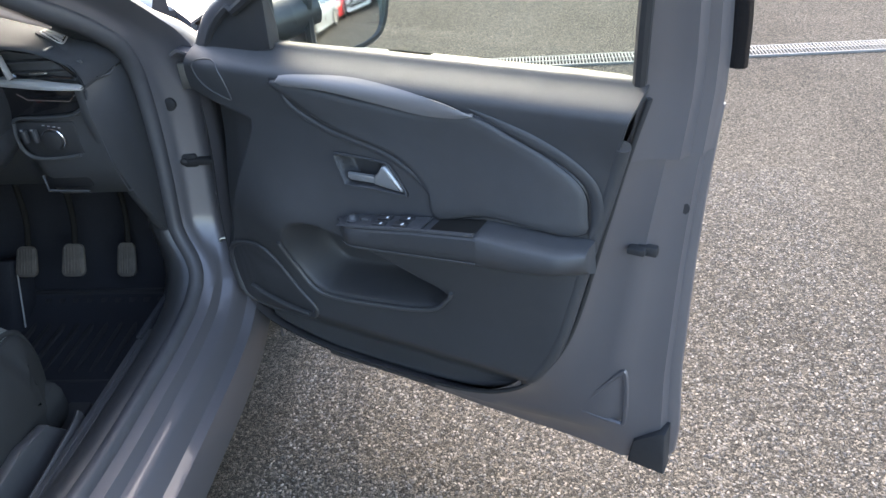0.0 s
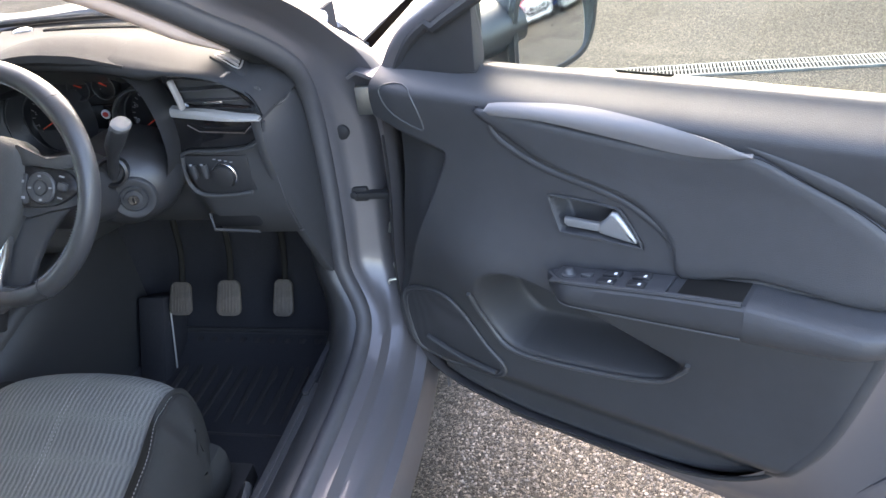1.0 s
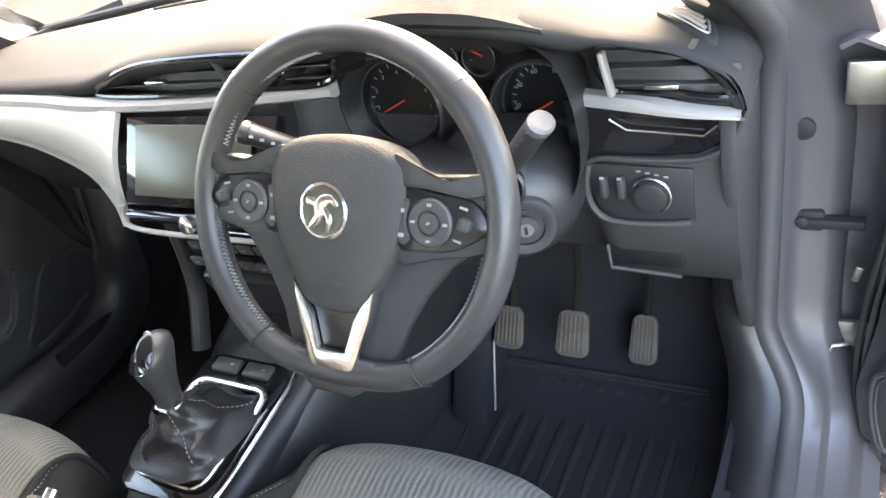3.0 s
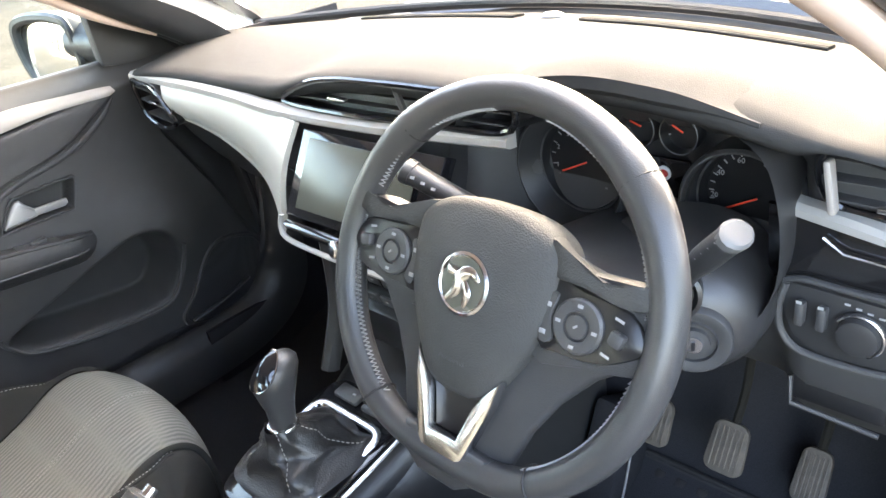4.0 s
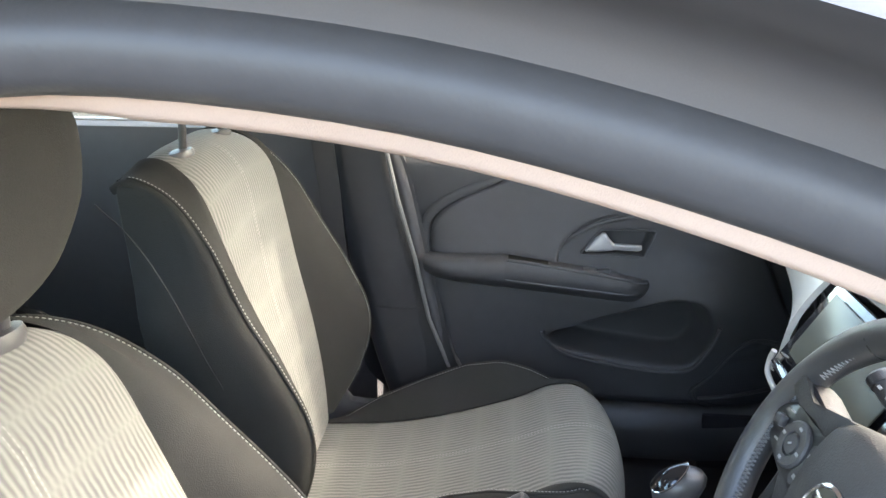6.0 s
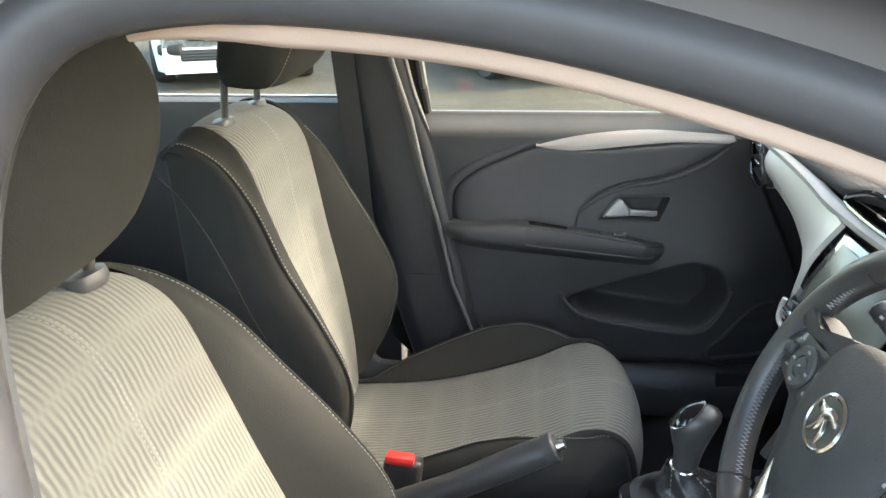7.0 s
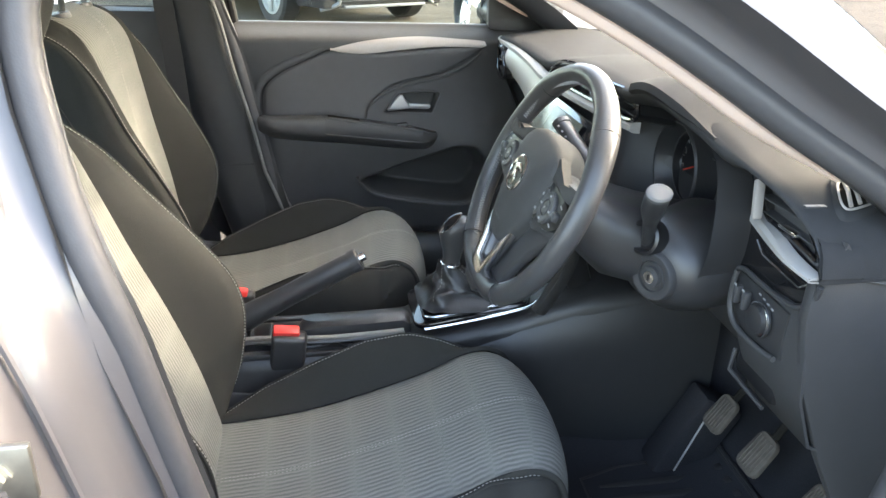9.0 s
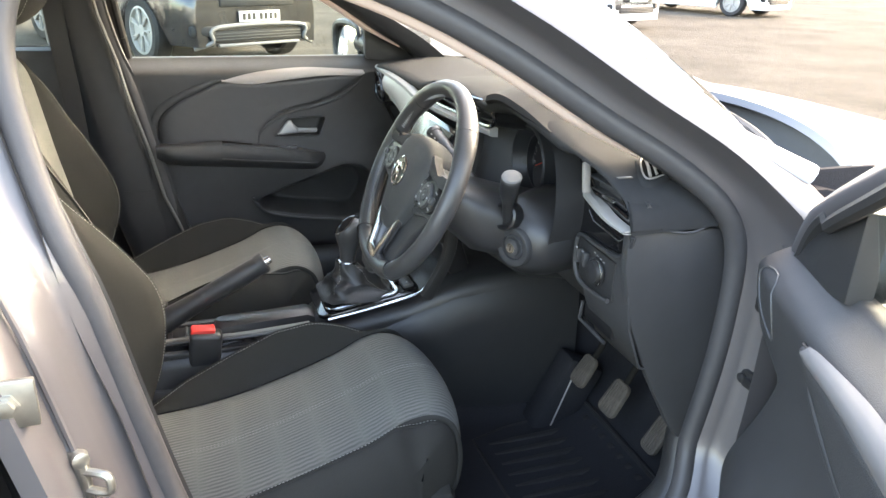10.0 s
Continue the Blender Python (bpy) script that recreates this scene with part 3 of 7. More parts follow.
    belt = [V(s * x, y, z) for x, y, z in ((0.668, -0.600, 0.40), (0.664, -0.612, 0.62), (0.658, -0.622, 0.84), (0.640, -0.630, 0.98), (0.596, -0.632, 1.14))]
    part("seat_belt", sheet([[p + V(0, d, 0) for d in (-0.024, 0, 0.022)] for p in belt], thick=0.0015), M_RUBBER, bt, "black seat belt webbing", angle=60)
    w = crv([(s * 0.735, 0.515, 0.925), (s * 0.712, 0.38, 0.985), (s * 0.672, 0.15, 1.09), (s * 0.625, -0.08, 1.18), (s * 0.565, -0.22, 1.225)], 6)
    if s < 0:
        ap = part("screen_pillar_trim", tube(w, [0.055 - 0.022 * k / (len(w) - 1) for k in range(len(w))], 12, flat=0.55, up=(0.45 * -s, -0.75, 0.6)), M_PILLAR, body, "pale grey windscreen pillar trim")
        part("pillar_speaker", lathe([(0.034, 0), (0.036, 0.004), (0.030, 0.0055), (0.001, 0.006)], frame_at((-0.672, 0.335, 1.0), (-0.25, 0.85, -0.40), (0.55, 0.45, 0.65)) @ Matrix.Diagonal((1.5, 0.75, 1, 1)) @ pose(0, 0, 0.012), 24), M_GRILLE_PALE, ap, "perforated pale speaker grille")
    else:
        part("screen_pillar_trim", tube([p + V(-0.035, 0.035, 0) for p in w], [0.030 - 0.008 * k / (len(w) - 1) for k in range(len(w))], 12, flat=0.6, up=(0.45 * -s, -0.75, 0.6)), M_PILLAR, body, "pale grey windscreen pillar trim")
    for y in (1.06, -1.48):
        tyre = lathe([(0.20, -0.10), (0.29, -0.10), (0.318, -0.07), (0.318, 0.07), (0.29, 0.10), (0.20, 0.10)], frame_at((s * 0.77, y, GROUND + 0.318), (0, 1, 0), (0, 0, 1)), 36)
        wh = part("wheel", tyre, M_RUBBER, body, "black tyre on a silver rim")
        part("rim", lathe([(0.205, 0.04), (0.205, 0.09), (0.19, 0.085), (0.05, 0.07), (0.04, 0.085), (0.01, 0.088)], frame_at((s * 0.77, y, GROUND + 0.318), (0, s, 0), (0, 0, 1)), 30), M_SATIN, wh)
tail, rear_glass = [], []
for x in np.linspace(-0.80, 0.80, 17):
    c = 1 - (x / 0.8) ** 2
    tail.append([(x, y - 0.12 * c, z) for y, z in ((-1.895, 0.985), (-1.98, 0.80), (-2.02, 0.55), (-2.03, 0.25), (-1.95, 0.12))])
    rear_glass.append([(x * k, y - 0.12 * c, z + d * c) for y, z, d, k in ((-1.70, 1.195, 0.05, 0.84), (-1.80, 1.09, 0.02, 0.88), (-1.893, 0.988, 0.0, 0.92))])
part("tailgate", sheet(tail, thick=0.006), M_PAINT, body, "grey metallic tailgate and bumper", angle=50)
rw = part("rear_window", sheet(rear_glass, thick=0.004), M_GLASS, body, "green-tinted rear window", angle=80)
rw.visible_shadow = False
nose = []
for x in np.linspace(-0.80, 0.80, 17):
    c = 1 - (x / 0.8) ** 2
    nose.append([(x, y + 0.16 * c, z) for y, z in ((1.58, 0.72), (1.68, 0.62), (1.72, 0.45), (1.70, 0.25), (1.62, 0.10))])
part("front_bumper", sheet(nose, thick=0.006), M_PAINT, body, "grey front bumper", angle=50)
part("underbody", rbox((0, -0.15, 0.11), (1.5, 3.4, 0.06), 0.02), M_RUBBER, body)

# rear bench
bench = thing("rear_bench", (0, -1.2, 0.2), "charcoal cloth rear bench seat", "car seat")
rows = [[(x, y + 0.02 * math.cos(x * 9), z + 0.012 * math.cos(x * 9)) for x in np.linspace(-0.64, 0.64, 33)] for y, z in ((-0.98, 0.20), (-0.95, 0.36), (-1.0, 0.43), (-1.2, 0.42), (-1.38, 0.40))]
part("bench_cushion", sheet(rows, thick=-0.02), M_DARKCLOTH, bench, angle=70)
rows = [[(x, y + 0.015 * math.cos(x * 9), z) for x in np.linspace(-0.64, 0.64, 33)] for y, z in ((-1.36, 0.38), (-1.42, 0.60), (-1.50, 0.85), (-1.54, 0.93), (-1.60, 0.93), (-1.62, 0.70))]
part("bench_backrest", sheet(rows, thick=-0.02), M_DARKCLOTH, bench, angle=70)

# ---------- front doors ----------
HINGE = (0.835, 0.457, 0.30)
TRIM = [(0.40, 0.86), (0.405, 0.70), (0.425, 0.55), (0.43, 0.43), (0.415, 0.34), (0.36, 0.272), (0.20, 0.240), (0.0, 0.238), (-0.16, 0.250), (-0.26, 0.292), (-0.325, 0.37), (-0.37, 0.47), (-0.42, 0.68), (-0.46, 0.84), (-0.485, 0.925)]
POCKET = loop2([(0.205, 0.535), (0.175, 0.60), (0.12, 0.612), (0.06, 0.592), (-0.02, 0.562), (-0.09, 0.535), (-0.155, 0.505), (-0.12, 0.463), (0.02, 0.437), (0.14, 0.428), (0.19, 0.47)])
GRIP = loop2([(0.062, 0.750), (0.052, 0.7535), (0.0, 0.754), (-0.045, 0.752), (-0.056, 0.748), (-0.088, 0.704), (-0.085, 0.698), (-0.02, 0.6985), (0.035, 0.697), (0.043, 0.702)], 4)


def door_depth(y, z):
    """How far the trim's inner face stands from the car's middle."""
    x = 0.699
    x += 0.045 * smooth(0.882, 0.93, z) ** 1.6
    x -= 0.010 * smooth(0.80, 0.89, z) * (1 - smooth(0.882, 0.915, z))
    x -= 0.040 * math.exp(-(((y - 0.20) / 0.13) ** 2) - ((z - 0.60) / 0.09) ** 2)
    x -= 0.018 * math.exp(-(((y + 0.12) / 0.30) ** 2) - ((z - 0.60) / 0.10) ** 2)
    cut = (y - 0.24) * 0.90 + (z - 0.80) * 0.43
    x += (0.032 * smooth(0.0, 0.014, cut) + 0.03 * smooth(0.0, 0.14, cut)) * smooth(0.795, 0.760, z - 0.25 * (y - 0.24)) * smooth(0.40, 0.52, z)
    x += 0.05 * smooth(0.36, 0.28, z) + 0.02 * smooth(-0.36, -0.48, y) * smooth(0.9, 0.7, z)
    x += 0.015 * smooth(0.32, 0.43, y)
    for poly, deep, rim in ((POCKET, 0.092, 0.034), (GRIP, 0.036, 0.007)):
        if inside(poly, y, z):
            x += deep * smooth(0, rim, edge_dist(poly, y, z))
    return x


def on_door(y, z, lift=0.0):
    return (door_depth(y, z) - lift, y, z)


def build_door(side, name, label, driver):
    door = thing(name, (side * HINGE[0], HINGE[1], HINGE[2]), label, "car door", "front doors of the car")

    def f(p):
        return (side * p[0], p[1], p[2])

    def put(nm, bm, material, parent=door, lab="", angle=38):
        if side < 0:
            bmesh.ops.scale(bm, vec=(-1, 1, 1), verts=bm.verts)
            bmesh.ops.reverse_faces(bm, faces=bm.faces)
        return part(nm, bm, material, parent, lab, angle=angle)

    # trim panel
    front = [(z, y) for y, z in TRIM[:6]][::-1]
    rear = [(z, y) for y, z in TRIM[8:]]
    front = [(0.238, 0.22), (0.255, 0.31)] + front + [(0.95, 0.385)]
    rear = [(0.238, -0.06), (0.244, -0.13)] + rear + [(0.95, -0.49)]
    rows = []
    for i in range(171):
        z = 0.238 + (0.927 - 0.238) * i / 170
        y0, y1 = at_curve(rear, z), at_curve(front, z)
        rows.append([on_door(y0 + (y1 - y0) * j / 210, z) for j in range(211)])
    rows.append([(p[0] + 0.018, p[1], 0.9275) for p in rows[-1]])
    rows.append([(p[0] + 0.008, p[1], 0.915) for p in rows[-1]])
    foot = rows[0]
    rows = [[(p[0] + 0.012, p[1], p[2] - 0.050) for p in foot], [(p[0] + 0.008, p[1], p[2] - 0.022) for p in foot]] + rows
    panel = put("trim_panel", sheet(rows, thick=0.006), M_SOFT, lab="black moulded plastic trim panel", angle=60)
    skirt = [on_door(q.y, q.z) for q in crv([(0, y, z) for y, z in TRIM[5:14]], 5)]
    put("trim_edge", tube([(p[0] + 0.012, p[1], p[2]) for p in skirt], 0.0135, 10), M_SOFT, panel, "turned-in trim edge")
    # padded insert with a raised rim
    ins = [(0.172, 0.882), (0.13, 0.845), (0.06, 0.806), (-0.045, 0.782), (-0.10, 0.752), (-0.135, 0.712), (-0.152, 0.668), (-0.25, 0.69), (-0.40, 0.682), (-0.415, 0.72), (-0.405, 0.768), (-0.36, 0.806), (-0.29, 0.840), (-0.225, 0.866), (-0.13, 0.858), (0.0, 0.868)]
    out = loop2(ins, 4)
    mid = (sum(q[0] for q in out) / len(out), sum(q[1] for q in out) / len(out))
    rows = []
    for k, lift in ((1.0, 0.0), (0.985, 0.006), (0.94, 0.0085), (0.8, 0.009), (0.55, 0.009), (0.3, 0.009), (0.0004, 0.009)):
        rows.append([on_door(mid[0] + (q[0] - mid[0]) * k, mid[1] + (q[1] - mid[1]) * k, lift) for q in out])
    put("insert_groove", tube([on_door(q[0], q[1], 0.0015) for q in out], 0.0022, 6, closed=True), M_DIAL, panel)
    put("padded_insert", sheet(rows, closed=True), M_INSERT, panel, "black padded vinyl insert", angle=60)
    rim = crv([on_door(y, z, 0.002) for y, z in [(0.185 - 0.03 * driver, 0.885), (0.145, 0.838), (0.068, 0.796), (-0.045, 0.770), (-0.108, 0.738), (-0.148, 0.700), (-0.168, 0.66)]], 6)
    put("insert_rim", tube(rim, [0.005 * min(1, (i + 1) / 7, (len(rim) - i) / 7) for i in range(len(rim))], 10, flat=0.5, up=(1, 0, 0)), M_SOFT, panel)
    rim = crv([on_door(y, z, 0.003) for y, z in [(-0.225, 0.876), (-0.29, 0.852), (-0.37, 0.815), (-0.418, 0.772), (-0.428, 0.72), (-0.418, 0.68)]], 6)
    put("insert_rim", tube(rim, [0.010 * min(1, (i + 1) / 9, (len(rim) - i) / 7) for i in range(len(rim))], 10, flat=0.32, up=(1, 0, 0)), M_SOFT, panel)
    # silver accent: one paint on both doors, the driver's copy darkened as shaded
    top = resample(crv([(0.18 - 0.03 * driver, 0.884, 0), (0.176 - 0.03 * driver, 0.893, 0), (0.10, 0.898, 0), (0.0, 0.902, 0), (-0.10, 0.896, 0), (-0.17, 0.886, 0), (-0.234, 0.869, 0)], 6), 30)
    low = resample(crv([(0.18 - 0.03 * driver, 0.882, 0), (0.176 - 0.03 * driver, 0.877, 0), (0.15 - 0.03 * driver, 0.877, 0), (0.05, 0.878, 0), (-0.05, 0.868, 0), (-0.14, 0.858, 0), (-0.20, 0.860, 0), (-0.234, 0.867, 0)], 6), 30)
    rows = [[on_door(a.x + (b.x - a.x) * k, a.y + (b.y - a.y) * k, 0.010 + 0.004 * math.sin(math.pi * (0.15 + 0.7 * k))) for k in (0, 0.15, 0.35, 0.6, 0.85, 1)] for a, b in zip(top, low)]
    put("accent_strip", sheet(rows, thick=0.006), M_ACCENT_SHADED if driver else M_ACCENT_LIT, panel, "satin taupe accent strip, driver's one painted darker for shade", angle=60)
    # armrest
    tops = [(-0.43, 0.690), (-0.25, 0.694), (-0.14, 0.680), (0.0, 0.658), (0.05, 0.646), (0.07, 0.636)]
    lows = [(-0.43, 0.655), (-0.36, 0.640), (-0.24, 0.628), (-0.1, 0.614), (0.03, 0.602), (0.07, 0.61)]

    reach = 0.068 if driver else 0.054
    if driver:
        tops, lows = [(y, z - 0.012) for y, z in tops], [(y, z - 0.008) for y, z in lows]
    else:
        lows = [(y, z + 0.010) for y, z in lows]

    def arm(y0, y1, n, swell=0.0):
        rows = []
        for i in range(n + 1):
            y = y0 + (y1 - y0) * i / n
            zt, zl = at_curve(tops, y) + swell, at_curve(lows, y) - swell
            r = reach * smooth(0.10, 0.0, y) * (0.45 + 0.55 * smooth(-0.46, -0.38, y)) + swell
            xi = 0.700
            rows.append([(xi, y, zt), (xi - r * 0.6, y, zt), (xi - r * 0.93, y, zt - 0.001), (xi - r, y, zt - 0.006), (xi - r * 1.02, y, (zt + zl) / 2), (xi - r * 0.97, y, zl + 0.010), (xi - r * 0.85, y, zl + 0.001), (xi - r * 0.45, y, zl - 0.016), (xi + 0.01, y, zl - 0.034)])
        return sheet(rows, caps=True)

    rest = put("armrest", arm(-0.254, 0.078, 26), M_SOFT, lab="moulded black armrest", angle=40)
    put("armrest_pad", arm(-0.428, -0.252, 16, 0.0008), M_INSERT, rest, "padded black armrest end", angle=60)
    # pull cup between the pad and the switches: flat plate, its shade painted dark
    ledge = [(0.700 - (reach - 0.006) * smooth(0.10, 0.0, y), y, at_curve(tops, y)) for y in np.linspace(-0.247, 0.050, 30)]
    put("armrest_rim", tube(ledge, 0.0042, 8), M_SOFT, rest, "raised armrest rim")
    put("pull_cup", slab([V(x, y, at_curve(tops, y) - 0.003) for x, y in ((0.710 - reach, -0.245), (0.694, -0.245), (0.694, -0.160), (0.710 - reach, -0.160))], (0, 0, 0.0042), 0.0015), M_SLOT, rest, "flat plate painted dark as a shaded grab cup")
    edge = [(0.700 - (reach + 0.0015) * smooth(0.10, 0.0, y), y, at_curve(lows, y) + 0.012) for y in np.linspace(-0.25, 0.03, 24)]
    put("bright_line", tube(edge, 0.0014 if driver else 0.0017, 6), M_TIP, rest, "thin satin bright line")
    # switches
    if driver:
        plate = [(0.638, 0.035, 0.6385), (0.682, 0.035, 0.6385), (0.682, -0.145, 0.6695), (0.635, -0.145, 0.6695)]
        sw = put("switch_panel", slab([Vector(p) for p in plate], (0, 0, 0.003), 0.001), M_HARD, rest, "black window switch panel")
        for a, b in ((-0.055, 0.648), (-0.055, 0.670), (-0.100, 0.648), (-0.100, 0.670)):
            z = at_curve([(-0.145, 0.672), (0.035, 0.641)], a)
            k = put("window_switch", rbox((b, a, z + 0.0015), (0.016, 0.028, 0.007), 0.003, (-9, 0, 0)), M_BLACK, sw)
            put("switch_mark", rbox((b - 0.003, a - 0.006, z + 0.0054), (0.006, 0.005, 0.0012), 0.0004, (-9, 0, 0)), M_WHITE, sw)
        put("mirror_joystick", lathe([(0.012, 0), (0.012, 0.003), (0.009, 0.004), (0.006, 0.010), (0.004, 0.011)], pose(0.660, 0.012, 0.645), 16), M_HARD, sw, "round mirror adjuster")
        put("mirror_select", rbox((0.660, -0.018, 0.652), (0.012, 0.018, 0.008), 0.003), M_HARD, sw)
    else:
        plate = [(0.652, -0.01, 0.660), (0.684, -0.01, 0.660), (0.684, -0.085, 0.672), (0.652, -0.085, 0.672)]
        sw = put("switch_panel", slab([Vector(p) for p in plate], (0, 0, 0.003), 0.001), M_HARD, rest)
        put("window_switch", rbox((0.668, -0.045, 0.670), (0.016, 0.03, 0.010), 0.003, (6, 0, 0)), M_HARD, sw)
        put("switch_mark", rbox((0.664, -0.056, 0.677), (0.008, 0.004, 0.002), 0.0008, (6, 0, 0)), M_CHROME, sw)
    # release lever: a thin blade along the foot of the recess with a broad wedge-shaped head
    blade = [Vector((0.694, y, z)) for y, z in ((0.036, 0.7195), (-0.020, 0.7215), (-0.034, 0.728), (-0.036, 0.708), (0.030, 0.7055), (0.037, 0.710))]
    lever = put("door_release", slab(blade, (0.010, 0, 0), 0.0035), M_LEVER, lab="satin silver door release lever")
    head = [Vector((0.690, y, z)) for y, z in ((-0.022, 0.7215), (-0.034, 0.734), (-0.041, 0.745), (-0.050, 0.746), (-0.060, 0.736), (-0.074, 0.718), (-0.083, 0.706), (-0.080, 0.701), (-0.05, 0.7035), (-0.022, 0.707))]
    put("lever_head", slab(head, (0.016, 0, 0), 0.006, 3), M_LEVER, lever)
    ring = resample([V(0, y, z) for y, z in GRIP], 40, True)
    put("recess_rim", tube([on_door(q.y, q.z, 0.0015) for q in ring], 0.0022, 6, closed=True), M_SOFT, panel)
    put("recess_back", slab([V(0.737, y, z) for y, z in GRIP[::2]], (0.003, 0, 0), 0), M_BLACK, lever)
    # pocket lip
    lip = crv([on_door(y, z, 0.004) for y, z in [(0.21, 0.55), (0.198, 0.48), (0.15, 0.425), (0.02, 0.432), (-0.11, 0.458), (-0.155, 0.495), (-0.165, 0.515)]], 6)
    put("pocket_lip", tube(lip, 0.0045, 8), M_TIP, panel)
    # speaker grille
    gl = loop2([(0.405, 0.43), (0.395, 0.475), (0.34, 0.505), (0.275, 0.505), (0.215, 0.42), (0.175, 0.375), (0.20, 0.345), (0.28, 0.325), (0.37, 0.335), (0.395, 0.37)], 4)
    gm = (0.30, 0.42)
    rows = [[on_door(gm[0] + (q[0] - gm[0]) * k, gm[1] + (q[1] - gm[1]) * k, lift) for q in gl] for k, lift in ((1.0, 0.0), (0.99, 0.006), (0.95, 0.007), (0.93, 0.004), (0.7, 0.004), (0.4, 0.004), (0.02, 0.004))]
    sp = put("speaker_grille", sheet(rows, closed=True), M_GRILLE, panel, "perforated black speaker grille")
    put("grille_rim", tube([on_door(gm[0] + (q[0] - gm[0]) * 1.01, gm[1] + (q[1] - gm[1]) * 1.01, 0.004) for q in gl], 0.0045, 8, closed=True), M_SOFT, sp)
    put("grille_bar", tube(crv([on_door(0.345, 0.395, 0.010), on_door(0.27, 0.375, 0.012), on_door(0.19, 0.362, 0.010)], 6), 0.006, 8, flat=0.6), M_SOFT, sp)
    tw = [on_door(y, z, 0.0005) for y, z in loop2([(0.365, 0.892), (0.305, 0.895), (0.285, 0.835), (0.30, 0.828), (0.355, 0.855)], 4)]
    put("tweeter_seam", tube(tw, 0.0017, 6, closed=True), M_TIP, panel)
    # painted shell: rings from the trim's rim to the outer skin
    inner = crv([(0, y, z) for y, z in TRIM], 4) + [V(0, 0.0, 0.945)]
    inner = resample(inner, 72, closed=True)
    hull = crv([(0, 0.455, 0.86), (0, 0.46, 0.55), (0, 0.455, 0.25), (0, 0.40, 0.15), (0, 0.0, 0.115), (0, -0.35, 0.10), (0, -0.545, 0.10), (0, -0.552, 0.35), (0, -0.555, 0.6), (0, -0.565, 0.8), (0, -0.572, 0.885)], 4) + [V(0, 0.0, 0.895)]
    # rays from the middle keep both outlines in step
    c = V(0, -0.03, 0.60)

    def polar(pts, n):
        ang = sorted(((math.atan2(p.z - c.z, p.y - c.y), (p - c).length) for p in pts))
        a = [q[0] for q in ang]
        r = [q[1] for q in ang]
        a, r = [a[-1] - 2 * math.pi] + a + [a[0] + 2 * math.pi], [r[-1]] + r + [r[0]]
        return [np.interp(-math.pi + 2 * math.pi * k / n, a, r) for k in range(n)]

    n = 96
    ri, ro = polar(inner, n), polar(resample(hull, 160, closed=True), n)
    rows = []
    for k, x in ((-0.02, 0.725), (0.02, 0.735), (0.10, 0.752), (0.22, 0.772), (0.40, 0.780), (0.52, 0.782), (0.60, 0.800), (0.78, 0.812), (0.88, 0.815), (0.91, 0.838), (0.985, 0.842), (1.0, 0.848), (1.0, 0.856)):
        row = []
        for i in range(n):
            a = -math.pi + 2 * math.pi * i / n
            r = ri[i] + (ro[i] - ri[i]) * k
            zz = min(c.z + r * math.sin(a), 0.898)
            row.append((x + (0.04 * smooth(0.82, 0.88, zz) if x < 0.83 else 0), c.y + r * math.cos(a), zz))
        rows.append(row)
    skin = rows[-1]
    for k, x in ((0.985, 0.862), (0.8, 0.872), (0.4, 0.882)):
        rows.append([(x, c.y + (p[1] - c.y) * k, c.z + (p[2] - c.z) * k) for p in skin])
    row = [(0.886, c.y + (p[1] - c.y) * 0.05, c.z + (p[2] - c.z) * 0.05) for p in skin]
    shell = put("door_shell", sheet(rows + [row], closed=True, caps=False), M_PAINT, lab="grey metallic painted door shell", angle=50)
    put("shell_emboss", tube(crv([(0.783, -0.385, 0.245), (0.782, -0.45, 0.345), (0.782, -0.468, 0.35), (0.784, -0.470, 0.24), (0.784, -0.45, 0.228), (0.784, -0.40, 0.232)], 5, True), 0.005, 6, closed=True), M_PAINT, shell)
    seal = [(0.738, c.y + (ri[i] + 0.012) * math.cos(-math.pi + 2 * math.pi * i / n), c.z + (ri[i] + 0.012) * math.sin(-math.pi + 2 * math.pi * i / n)) for i in list(range(int(n * 0.915), n)) + list(range(0, int(n * 0.575)))]
    put("door_seal", tube(seal, 0.0045, 8), M_RUBBER, shell, "black rubber door seal")
    put("latch", merge(rbox((0.782, -0.490, 0.63), (0.016, 0.034, 0.018), 0.004), rbox((0.772, -0.475, 0.632), (0.02, 0.03, 0.012), 0.003)), M_RUBBER, shell, "black door latch")
    for y, z, r in ((-0.530, 0.70, 0.013), (-0.505, 0.665, 0.006), (-0.50, 0.585, 0.005), (-0.497, 0.565, 0.005)):
        put("blanking_plug", lathe([(r, 0), (r, 0.004), (r * 0.7, 0.005)], frame_at((0.818, y, z), (0, 1, 0), (0, 0, -1)) @ pose(0, 0, 0), 14), M_RUBBER, shell)
    put("corner_rubber", slab([V(0.800, y, z) for y, z in ((-0.475, 0.115), (-0.549, 0.108), (-0.545, 0.215), (-0.535, 0.215), (-0.485, 0.175))], (0.045, 0, 0), 0.006), M_RUBBER, shell, "black rubber corner block")
    # window frame and glass
    arch = crv([(0.750, 0.405, 0.865), (0.738, 0.340, 0.952), (0.728, 0.27, 1.002), (0.712, 0.12, 1.082), (0.685, -0.05, 1.165), (0.660, -0.22, 1.222), (0.645, -0.38, 1.243), (0.645, -0.48, 1.228), (0.668, -0.515, 1.15), (0.705, -0.505, 1.02), (0.735, -0.495, 0.93)], 7)
    fr = put("window_frame", tube([p for p in arch if p.y > -0.49 and (p.y > -0.3 or p.z > 1.15)], 0.019, 10, flat=0.65, up=(1, 0, 0.25)), M_PAINT, lab="grey painted window frame", angle=60)
    rows = []
